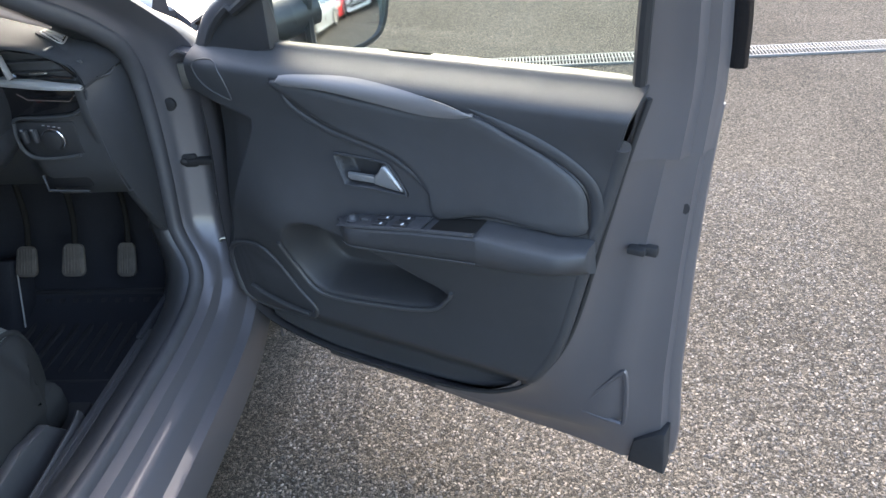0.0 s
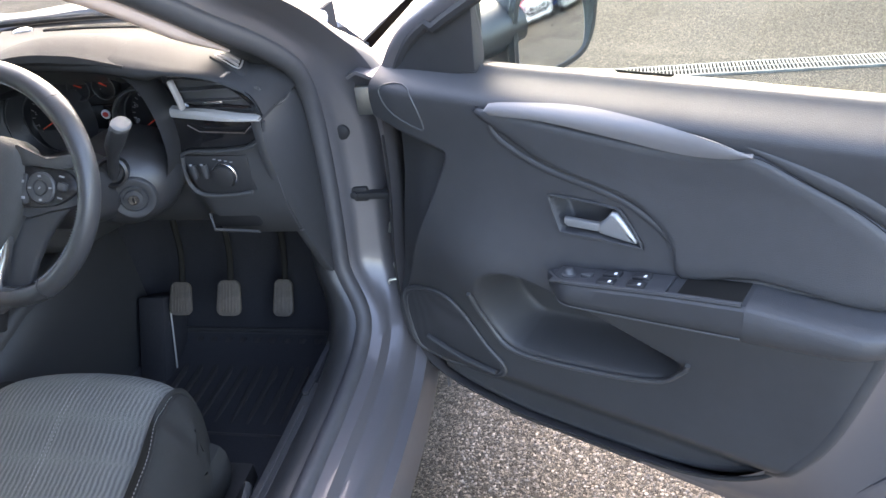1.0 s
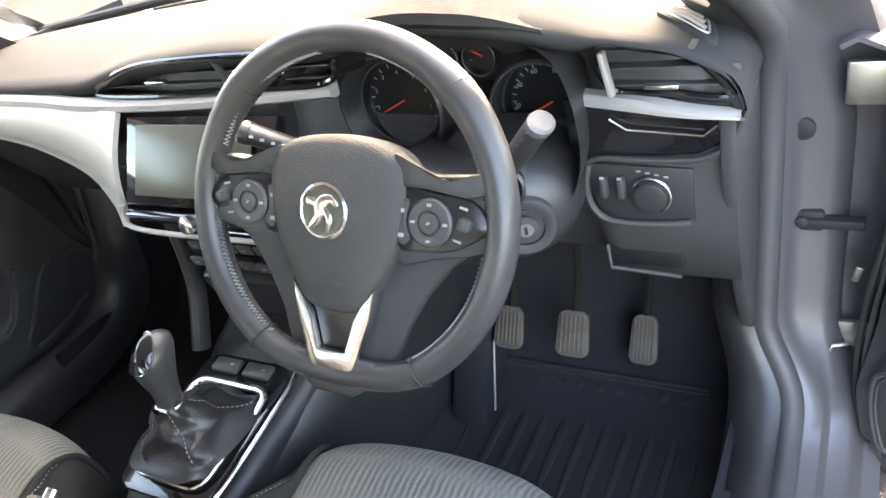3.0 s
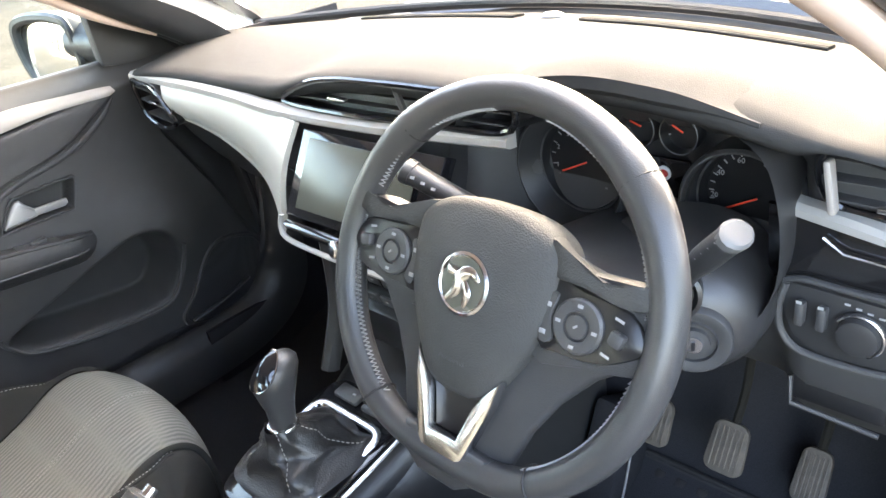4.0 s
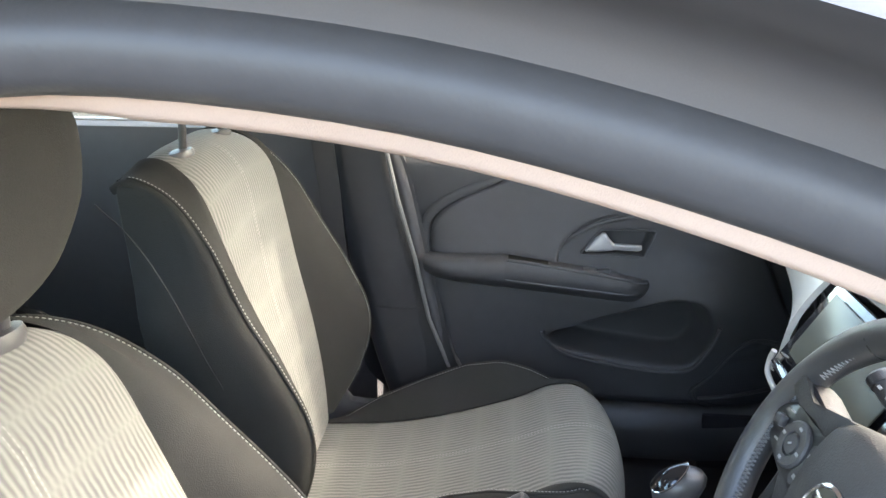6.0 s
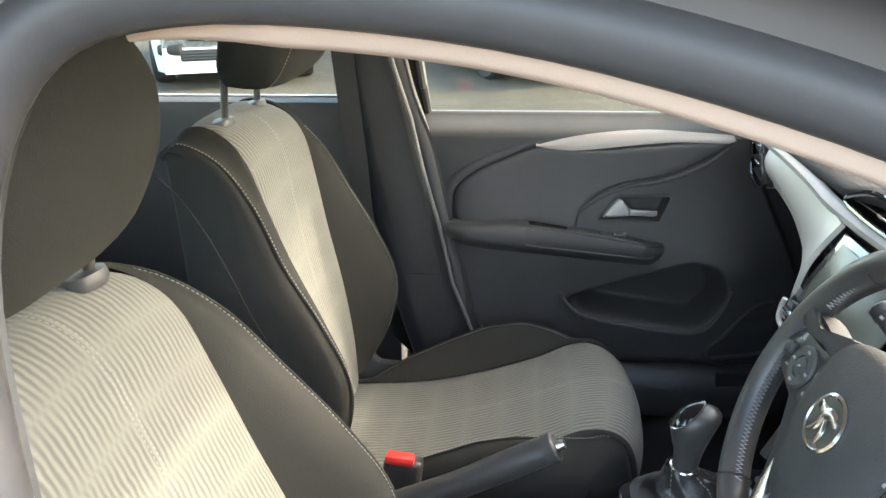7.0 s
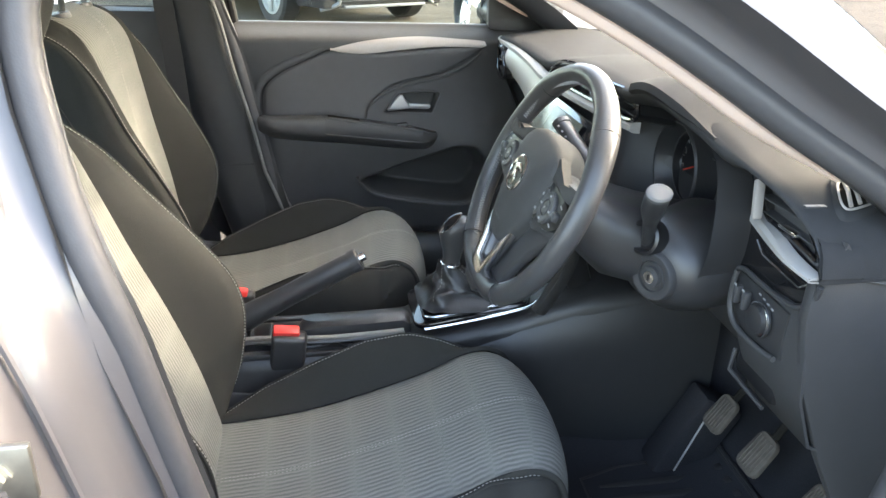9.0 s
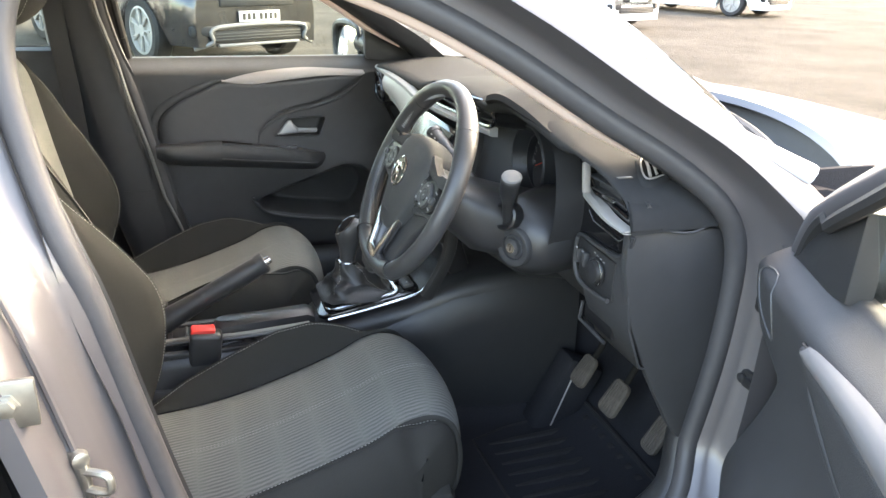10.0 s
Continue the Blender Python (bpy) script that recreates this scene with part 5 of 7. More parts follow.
# end panel beside the door
end = [V(0.668, y, z) for y, z in ((0.262, 0.856), (0.30, 0.856), (0.36, 0.852), (0.43, 0.85), (0.455, 0.78), (0.46, 0.60), (0.43, 0.44), (0.385, 0.50), (0.33, 0.60), (0.285, 0.70), (0.262, 0.80))]
part("end_panel", slab(end, (0.018, 0, 0), 0.005), M_SOFT, dash, "black dashboard end panel")
part("end_crease", tube(crv([(0.688, 0.250, 0.858), (0.689, 0.31, 0.857), (0.689, 0.37, 0.850), (0.687, 0.43, 0.872)], 5), 0.0025, 6), M_HARD, dash)
# decor panel on the passenger's side
up = resample(crv([(-0.538, 0.212, 0.897), (-0.45, 0.211, 0.899), (-0.30, 0.206, 0.896), (-0.20, 0.202, 0.893), (-0.115, 0.190, 0.893)], 6), 40)
dn = resample(crv([(-0.485, 0.214, 0.842), (-0.44, 0.216, 0.836), (-0.36, 0.216, 0.818), (-0.26, 0.205, 0.785), (-0.19, 0.176, 0.752), (-0.125, 0.132, 0.742)], 6), 40)
rows = []
for a, b in zip(up, dn):
    rows.append([a.lerp(b, t) + V(0, -0.012 * math.sin(math.pi * min(t * 1.2, 1)), 0) for t in np.linspace(0, 1, 12)])
part("decor_panel", sheet(rows, thick=-0.008), M_DECOR, dash, "champagne silver decor panel", angle=60)
strip = resample(crv([(-0.665, 0.214, 0.902), (-0.45, 0.204, 0.908), (-0.30, 0.200, 0.905), (-0.19, 0.195, 0.900), (-0.05, 0.200, 0.898), (0.10, 0.212, 0.900), (0.232, 0.224, 0.905)], 6), 40)
rows = [[p + V(0, d, h) for d, h in ((0.012, 0.010), (0.0, 0.009), (-0.006, 0.004), (-0.006, -0.004), (0.0, -0.008), (0.012, -0.009))] for p in strip]
part("trim_strip", sheet(rows, caps=True), M_SATIN, dash, "satin silver trim strip")


def vent(name, outline, deep, nlou, tilt, lab, chrome=(), dividers=()):
    """An air vent: gloss rim, dark throat, each louvre, bright tabs. outline in order round the opening, in world coordinates."""
    o = [Vector(p) for p in outline]
    pts = resample(crv(o, 6, True), 60, True)
    cen = sum(pts, Vector()) / len(pts)
    v = part(name, tube(pts, 0.0045, 8, closed=True), M_GLOSS, dash, lab)
    back = [[p for p in pts], [p + Vector(deep) for p in pts], [cen + (p - cen) * 0.02 + Vector(deep) for p in pts]]
    part("throat", sheet(back, closed=True), M_DIAL, v)
    zs = [p.z for p in pts]
    for i in range(nlou):
        h = (i + 0.7) / (nlou + 0.4)
        z = min(zs) + (max(zs) - min(zs)) * h
        near = [p for p in pts if abs(p.z - z) < (max(zs) - min(zs)) * 0.16]
        a, b = min(near, key=lambda p: p.x), max(near, key=lambda p: p.x)
        a, b = V(a.x, a.y, z), V(b.x, b.y, z)
        mid = (a + b) / 2 + Vector(deep) * 0.28
        part("louvre", rbox(None, ((b - a).length * 0.98, 0.026, 0.0022), 0.0008, m=frame_at(mid, b - a, Vector(deep) + V(0, 0, tilt))), M_HARD, v)
    for x, z, w in chrome:
        y = float(np.interp(x, [q.x for q in sorted(pts, key=lambda q: q.x)], [q.y for q in sorted(pts, key=lambda q: q.x)]))
        part("vent_tab", rbox((x, y + 0.002, z), (w, 0.010, 0.005), 0.002), M_CHROME, v, "chrome vent tab")
    for a, b in dividers:
        part("vent_divider", tube([a, b], 0.005, 6), M_HARD, v)
    return v


vent("centre_vent", [(-0.165, 0.205, 0.915), (-0.12, 0.204, 0.940), (-0.05, 0.203, 0.956), (0.06, 0.204, 0.961), (0.16, 0.208, 0.961), (0.238, 0.216, 0.960), (0.232, 0.222, 0.918), (0.10, 0.214, 0.913), (-0.05, 0.204, 0.911)], (0, 0.07, -0.01), 3, -0.004, "gloss-rimmed pair of centre air vents", [(-0.04, 0.930, 0.036), (0.16, 0.935, 0.036)], [((0.075, 0.206, 0.960), (0.085, 0.212, 0.912))])
vent("end_vent", [(-0.660, 0.210, 0.896), (-0.60, 0.197, 0.900), (-0.545, 0.192, 0.897), (-0.515, 0.190, 0.872), (-0.490, 0.190, 0.846), (-0.505, 0.192, 0.832), (-0.56, 0.197, 0.822), (-0.62, 0.203, 0.832), (-0.652, 0.209, 0.862)], (0, 0.05, 0), 3, 0.0, "satin-rimmed passenger air vent", [(-0.565, 0.868, 0.030)])
vent("driver_vent", [(0.553, 0.246, 0.940), (0.60, 0.247, 0.935), (0.640, 0.252, 0.925), (0.664, 0.260, 0.904), (0.681, 0.266, 0.874), (0.62, 0.272, 0.876), (0.556, 0.276, 0.880)], (0, 0.05, 0), 3, 0.0, "driver's air vent above a silver bar", [(0.612, 0.886, 0.036)])
part("vent_cheek", rbox((0.560, 0.253, 0.906), (0.007, 0.014, 0.050), 0.003, (0, -10, 0)), M_ACCENT_LIT, dash)
bar = crv([(0.522, 0.275, 0.868), (0.58, 0.262, 0.866), (0.64, 0.252, 0.862), (0.690, 0.254, 0.858)], 6)
rows = [[p + V(0, d, h * (1 - 0.6 * smooth(0.3, 1.0, i / (len(bar) - 1)))) for d, h in ((0.014, 0.009), (0.0, 0.008), (-0.005, 0.003), (-0.005, -0.004), (0.0, -0.007), (0.014, -0.008))] for i, p in enumerate(bar)]
face = [V(x, 0.273, z) for x, z in ((0.500, 0.870), (0.688, 0.858), (0.682, 0.838), (0.668, 0.818), (0.645, 0.806), (0.60, 0.802), (0.54, 0.803), (0.525, 0.798), (0.505, 0.790))]
gf = part("gloss_face", slab(face, (0, 0.008, 0), 0.002), M_GLOSS, dash, "gloss black panel under the vent")
part("face_lip", tube(crv([(0.690, 0.266, 0.850), (0.682, 0.268, 0.830), (0.664, 0.268, 0.810), (0.635, 0.269, 0.801), (0.58, 0.270, 0.799), (0.54, 0.270, 0.800), (0.522, 0.271, 0.794)], 5), 0.0035, 8), M_SOFT, gf)
part("driver_trim_bar", sheet(rows, caps=True), M_SATIN, dash, "satin silver trim bar")
part("corner_skin", slab([V(x, 0.262, z) for x, z in ((0.640, 0.924), (0.658, 0.911), (0.676, 0.893), (0.692, 0.874), (0.6935, 0.860), (0.684, 0.862), (0.670, 0.886), (0.650, 0.908))], (0, 0.008, 0), 0.003), M_DASHTOP, dash)
part("coin_tray", slab([V(x, 0.272, z) for x, z in ((0.548, 0.858), (0.672, 0.852), (0.655, 0.832), (0.57, 0.838))], (0, 0.008, 0), 0.002), M_GLOSS, dash, "gloss black tray front")
part("tray_line", tube([(0.553, 0.269, 0.848), (0.572, 0.268, 0.836), (0.652, 0.268, 0.830), (0.666, 0.269, 0.842)], 0.0016, 6), M_CHROME, dash)
# small demister vent on the driver's corner, sunlight on its slats painted pale
def on_skin(x, y, up=0.0):
    """A place on the dash top above (x, y)."""
    lo, hi = 0.0, 1.0
    for _ in range(30):
        t = (lo + hi) / 2
        lo, hi = (t, hi) if dash_skin(x, t).y > y else (lo, t)
    return V(x, y, dash_skin(x, lo).z + up)


CV = [(0.600, 0.314), (0.606, 0.366), (0.641, 0.368), (0.661, 0.292)]
inner = [(0.610, 0.318), (0.614, 0.357), (0.636, 0.358), (0.651, 0.302)]
rim = [[on_skin(a[0] + (b[0] - a[0]) * k, a[1] + (b[1] - a[1]) * k, h) for a, b in zip(resample(crv([V(*p, 0) for p in CV], 6, True), 40, True), resample(crv([V(*p, 0) for p in inner], 6, True), 40, True))] for k, h in ((0.0, -0.002), (0.12, 0.0035), (0.75, 0.0045), (0.95, 0.003), (1.0, 0.001))]
cv = part("corner_vent", sheet(rim, closed=True), M_DASHTOP, dash, "slatted corner demister vent", angle=60)
part("vent_rim", tube([p + V(0, 0, 0.001) for p in rim[3]], 0.0017, 6, closed=True), M_ACCENT_LIT, cv, "pale vent edge")
part("vent_well", sheet([[p + V(0, 0, 0.001) for p in rim[4]], [on_skin(0.631, 0.333, 0.0022)] * 40], closed=True), M_SLOT, cv)
for k in (0.14, 0.38, 0.62, 0.86):
    a, b = (V(*inner[p], 0).lerp(V(*inner[q], 0), k) for p, q in ((0, 1), (3, 2)))
    part("slat", tube([on_skin(a.x, a.y, 0.0045), on_skin((a.x + b.x) / 2, (a.y + b.y) / 2, 0.0052), on_skin(b.x, b.y, 0.0045)], 0.0026, 6), M_ACCENT_LIT, cv, "vent slat painted pale as if sunlit")
# touch screen
sc = [(-0.100, 0.124, 0.785), (0.160, 0.128, 0.785), (0.165, 0.188, 0.890), (-0.100, 0.184, 0.890)]
scr = part("infotainment_screen", slab([Vector(p) for p in sc], (0, 0.02, -0.01), 0.004), M_GLOSS, dash, "gloss black infotainment screen surround")
m = frame_at((0.03, 0.1535, 0.840), (1, 0.012, 0), V(0, 0.06, 0.105))
part("display", rbox(None, (0.205, 0.096, 0.003), 0.002, m=m @ pose(0, 0, 0.003)), M_DISPLAY, scr, "switched-off display, reflection painted grey-green")
part("screen_keys", rbox((0.03, 0.122, 0.770), (0.255, 0.012, 0.018), 0.004, (25, 0, 0)), M_GLOSS, scr)
part("key_frame", tube(crv([(-0.102, 0.120, 0.786), (-0.104, 0.116, 0.768), (-0.085, 0.112, 0.755), (0.0, 0.110, 0.752), (0.15, 0.112, 0.752)], 6), 0.004, 8), M_SATIN, scr, "satin bright key surround")
part("volume_knob", lathe([(0.012, 0), (0.012, 0.010), (0.009, 0.012)], frame_at((0.03, 0.112, 0.770), (1, 0, 0), (0, 0.3, 1)), 18), M_CHROME, scr)
# climate controls
cl = part("climate_panel", rbox((0.045, 0.176, 0.690), (0.21, 0.03, 0.055), 0.006, (18, 0, 0)), M_GLOSS, dash, "gloss black climate control panel")
for r in range(2):
    for k in range(6):
        part("climate_button", rbox((-0.035 + 0.031 * k, 0.158 - 0.006 * r, 0.702 - 0.024 * r), (0.028, 0.006, 0.018), 0.003, (18, 0, 0)), M_HARD, cl)
        part("button_mark", rbox((-0.035 + 0.031 * k, 0.1545 - 0.006 * r, 0.7025 - 0.024 * r), (0.005, 0.001, 0.002), 0, (18, 0, 0)), M_TICK, cl)
part("bright_line", tube([(-0.06, 0.168, 0.722), (0.15, 0.168, 0.722)], 0.0022, 6), M_CHROME, cl)
part("stack_recess", rbox((0.045, 0.19, 0.615), (0.20, 0.05, 0.085), 0.01, (18, 0, 0)), M_DIAL, dash)
for s in (-1, 1):
    part("stack_cheek", tube(crv([(0.04 + s * 0.125, 0.175, 0.735), (0.03 + s * 0.120, 0.17, 0.62), (0.02 + s * 0.110, 0.13, 0.52)], 6), [0.016] * 13, 8, flat=0.8), M_BLACK, dash)
# instruments
clu = part("instrument_panel", slab([V(x, 0.338, z) for x, z in ((0.16, 0.80), (0.20, 0.775), (0.46, 0.775), (0.515, 0.81), (0.515, 0.90), (0.47, 0.935), (0.24, 0.935), (0.17, 0.89))], (0, 0.01, 0), 0.003), M_DIAL, dash, "black instrument panel with two dials")


def dial(x, z, r, n0, n1, ticks, needle, name, cowl=0.0):
    mm = frame_at((x, 0.334, z), (1, 0, 0), (0, 0, 1))
    d = part(name, lathe([(r * 1.12, 0), (r * 1.12, 0.016), (r * 1.05, 0.018), (r, 0.004), (0.001, 0.003)], mm, 40), M_DIAL, clu, "round dial with red needle")
    part("dial_ring", tube([mm @ V(r * 1.08 * math.cos(a), r * 1.08 * math.sin(a), 0.018) for a in np.linspace(0, 2 * math.pi, 40)[:-1]], 0.0010, 6, closed=True), M_TIP, d)
    for k in range(ticks):
        a = radians(n0 + (n1 - n0) * k / (ticks - 1))
        part("tick", rbox(None, (r * 0.10, 0.0012, 0.0008), 0, m=mm @ pose(r * 0.90 * math.cos(a), r * 0.90 * math.sin(a), 0.0045, 0, 0, math.degrees(a))), M_TICK, d)
    a = radians(needle)
    part("needle", rbox(None, (r * 0.75, 0.0022, 0.0015), 0.0005, m=mm @ pose(r * 0.32 * math.cos(a), r * 0.32 * math.sin(a), 0.009, 0, 0, needle)), M_ORANGE, d, "red needle")
    if cowl:
        part("dial_cowl", sheet([[mm @ V(q * math.cos(k * math.pi / 24), q * math.sin(k * math.pi / 24), h) for k in range(48)] for q, h in ((cowl + 0.004, 0.0), (cowl + 0.003, 0.043), (cowl, 0.046), (cowl - 0.004, 0.040), (r * 1.16, 0.022), (r * 1.10, 0.016))], closed=True), M_BLACK, d, "flared black dial cowl")
        part("cowl_line", tube([mm @ V((cowl - 0.001) * math.cos(a), (cowl - 0.001) * math.sin(a), 0.0455) for a in np.linspace(0, 2 * math.pi, 49)[:-1]], 0.0011, 6, closed=True), M_TIP, d)
    return d


dial(0.260, 0.848, 0.054, 225, -45, 17, 205, "rev_counter", 0.074)
dial(0.466, 0.844, 0.054, 225, -45, 25, 208, "speedometer", 0.064)
dial(0.335, 0.905, 0.020, 200, -20, 7, 160, "fuel_gauge")
dial(0.385, 0.905, 0.020, 200, -20, 7, 150, "temperature_gauge")
mk = part("round_mark", lathe([(0.0085, 0), (0.0085, 0.002), (0.001, 0.0022)], frame_at((0.362, 0.3295, 0.853), (1, 0, 0), (0, 0, 1)), 20), M_WHITE, clu, "small round white and red mark")
part("mark_centre", lathe([(0.0058, 0.0022), (0.0058, 0.0030), (0.001, 0.0031)], frame_at((0.362, 0.3295, 0.853), (1, 0, 0), (0, 0, 1)) @ Matrix.Diagonal((1, 0.8, 1, 1)), 16), M_RED, mk, "red centre")
part("trip_display", rbox((0.354, 0.334, 0.835), (0.075, 0.006, 0.07), 0.003), M_GLOSS, clu)


def writing(text, size, m, parent, material=M_TICK, depth=0.0004):
    cu = bpy.data.curves.new("writing", "FONT")
    cu.body, cu.size, cu.extrude, cu.align_x, cu.align_y, cu.resolution_u = text, size, depth, "CENTER", "CENTER", 2
    tmp = new("writing_source", cu)
    bpy.context.view_layer.update()
    me = bpy.data.meshes.new_from_object(tmp.evaluated_get(bpy.context.evaluated_depsgraph_get()))
    bpy.data.objects.remove(tmp)
    bm = bmesh.new()
    bm.from_mesh(me)
    bpy.data.meshes.remove(me)
    bmesh.ops.transform(bm, matrix=m, verts=bm.verts)
    return part("writing", bm, material, parent)


for k, t in enumerate(("0", "20", "40", "60", "80", "100", "120", "140")):
    a = radians(225 - 270 * k / 7)
    writing(t, 0.0085, frame_at((0.462 + 0.041 * math.cos(a), 0.328, 0.844 + 0.041 * math.sin(a)), (1, 0, 0), (0, 0, 1)), clu)
for k in range(9):
    a = radians(225 - 270 * k / 8)
    writing(str(k), 0.0085, frame_at((0.258 + 0.041 * math.cos(a), 0.328, 0.846 + 0.041 * math.sin(a)), (1, 0, 0), (0, 0, 1)), clu)
# inner shroud round the instruments
shroud = [[V(x, y, z) for x, z in [(q.x, q.y) for q in crv([(0.150 + d, 0.795, 0), (0.150 + d, 0.90 - d * 0.4, 0), (0.21, 0.955 - d * 0.4, 0), (0.36, 0.978 - d * 0.4, 0), (0.49, 0.955 - d * 0.4, 0), (0.53 - d * 0.6, 0.90 - d * 0.4, 0), (0.53 - d * 0.6, 0.80, 0), (0.47, 0.765, 0), (0.20, 0.765, 0)], 5, True)]] for y, d in ((0.215, 0.0), (0.26, 0.01), (0.34, 0.025))]
part("instrument_shroud", sheet(shroud, closed=True), M_BLACK, dash, "black moulded instrument hood", angle=60)
# light switch
lp = part("light_panel", slab([V(x, 0.273, z) for x, z in ((0.520, 0.792), (0.640, 0.788), (0.640, 0.722), (0.560, 0.716), (0.532, 0.732), (0.522, 0.755))], (0, 0.012, 0), 0.004), M_BLACK, dash, "black light switch panel with satin edge")
part("panel_edge", tube(crv([(0.524, 0.270, 0.792), (0.519, 0.270, 0.765), (0.524, 0.270, 0.735), (0.546, 0.270, 0.718), (0.60, 0.270, 0.717), (0.636, 0.270, 0.722)], 6), 0.004, 8), M_TIP, lp, "satin edge round the light switches")
lk = frame_at((0.594, 0.270, 0.756), (1, 0, 0), (0, 0, 1))
kn = part("light_knob", lathe([(0.024, 0), (0.024, 0.003), (0.0195, 0.0035), (0.018, 0.010), (0.015, 0.011), (0.001, 0.011)], lk, 28), M_BLACK, lp, "round light switch")
part("knob_ring", tube([lk @ V(0.0215 * math.cos(a), 0.0215 * math.sin(a), 0.004) for a in np.linspace(-1.1, 2.6, 28)], 0.0016, 6), M_CHROME, kn)
for x in (0.541, 0.561):
    part("thumb_wheel", rbox((x, 0.266, 0.765), (0.009, 0.012, 0.026), 0.003), M_HARD, lp)
    part("wheel_mark", rbox((x, 0.2595, 0.780), (0.005, 0.001, 0.003), 0), M_TICK, lp)
for k in range(4):
    part("knob_mark", rbox((0.580 + 0.010 * k, 0.2715, 0.784 - 0.002 * k), (0.005, 0.001, 0.002), 0), M_TICK, lp)
# fuse tray below
part("storage_recess", rbox((0.575, 0.308, 0.655), (0.095, 0.03, 0.032), 0.006), M_DIAL, dash)
part("recess_lip", tube([(0.53, 0.288, 0.672), (0.535, 0.282, 0.642), (0.62, 0.284, 0.636)], 0.003, 6), M_SOFT, dash)
# glovebox handle line
part("glovebox_line", tube([(-0.36, 0.275, 0.775), (-0.23, 0.255, 0.765)], 0.003, 6), M_SOFT, dash)

# ---------- steering column ----------
col = thing("steering_column", (0.38, 0.2, 0.78), "black plastic steering column cowl with stalks and ignition", "steering column")
rows = []
for y, z, rx, rz in ((0.050, 0.835, 0.052, 0.036), (0.068, 0.832, 0.066, 0.046), (0.12, 0.800, 0.086, 0.062), (0.20, 0.776, 0.097, 0.060), (0.30, 0.758, 0.105, 0.054), (0.36, 0.750, 0.11, 0.05)):
    rows.append([V(0.372 + rx * math.copysign(abs(math.cos(a)) ** 0.7, math.cos(a)), y, z + rz * math.copysign(abs(math.sin(a)) ** 0.7, math.sin(a))) for a in np.linspace(0, 2 * math.pi, 33)[:-1]])
part("column_cowl", sheet(rows, closed=True, caps=True), M_BLACK, col, "black column cowl", angle=60)
ig = frame_at((0.480, 0.172, 0.765), V(0.90, 0.42, 0), V(0, 0, 1))
part("cowl_cheek", lathe([(0.118, -0.13), (0.108, -0.060), (0.092, -0.026), (0.072, -0.009), (0.05, -0.002), (0.038, -0.001), (0.001, -0.001)], ig @ pose(-0.012, 0.004, -0.002) @ Matrix.Diagonal((0.8, 0.66, 1, 1)), 40), M_BLACK, col, "broad black cowl cheek round the ignition")
boss = part("ignition", lathe([(0.036, -0.01), (0.0355, 0.002), (0.0335, 0.0045), (0.030, 0.005), (0.0225, 0.002), (0.0215, 0.005), (0.021, 0.001), (0.0155, 0.001), (0.0145, 0.006), (0.001, 0.007)], ig, 36), M_SOFT, col, "round ignition lock")
part("key_slot", lathe([(0.0085, 0.006), (0.0085, 0.009), (0.001, 0.009)], ig, 20), M_CHROME, boss)
part("key_hole", rbox(None, (0.003, 0.009, 0.002), 0, m=ig @ pose(0, 0, 0.0095)), M_DIAL, boss)


def stalk(path, radii, tip, lab, marks):
    s = part("stalk", tube(crv(path, 5), radii, 14, flat=0.75), M_BLACK, col, lab)
    p, q = Vector(path[-1]), Vector(path[-2])
    part("stalk_tip", tube([p.lerp(q, 0.16), p, p + (p - q) * 0.05], [radii[-1] * 1.03, radii[-1] * 1.05, radii[-1] * 0.85], 14, flat=0.8), tip, s)
    for k in range(marks):
        c = p.lerp(q, 0.35 + 0.22 * k)
        part("stalk_mark", rbox((c.x, c.y - radii[-1] * 0.9, c.z + radii[-1] * 0.45), (0.005, 0.002, 0.003), 0, (-40, 0, 0)), M_TICK, s)
    return s


stalk([(0.315, 0.162, 0.832), (0.275, 0.152, 0.850), (0.222, 0.137, 0.874), (0.168, 0.124, 0.899)], [0.010 + 0.006 * k / 15 for k in range(16)], M_BLACK, "black wiper stalk with white marks", 3)
ind = stalk([(0.464, 0.166, 0.806), (0.480, 0.156, 0.840), (0.502, 0.146, 0.872), (0.531, 0.137, 0.906)], [0.0095 + 0.0065 * smooth(0.35, 0.7, k / 15) for k in range(16)], M_KNOBTIP, "black indicator stalk with grey tip", 4)
part("stalk_boot", lathe([(0.025, -0.02), (0.025, 0.002), (0.021, 0.004), (0.017, -0.004), (0.010, -0.004)], frame_at((0.467, 0.158, 0.818), V(0.90, 0.42, 0), V(0, 0.25, 1)), 24), M_DIAL, ind, "dark stalk opening")

# ---------- steering wheel ----------
W = frame_at((0.358, 0.026, 0.8595), (1, 0, -0.05), (0, math.sin(radians(25)), math.cos(radians(25))))
wheel = thing("steering_wheel", (0.36, 0.019, 0.8645), "black leather flat-bottomed steering wheel with pale stitching", "steering wheel")


def wp(x, y, z=0.0):
    return W @ V(x, y, z)


def rim_at(a, r=1.0):
    x, y = 0.1705 * r * math.cos(a), 0.1690 * r * math.sin(a)
    if y < -0.13 * r:
        y = (-0.13 - 0.036 * math.tanh((-0.13 - y / r) / 0.036)) * r
    return x, y


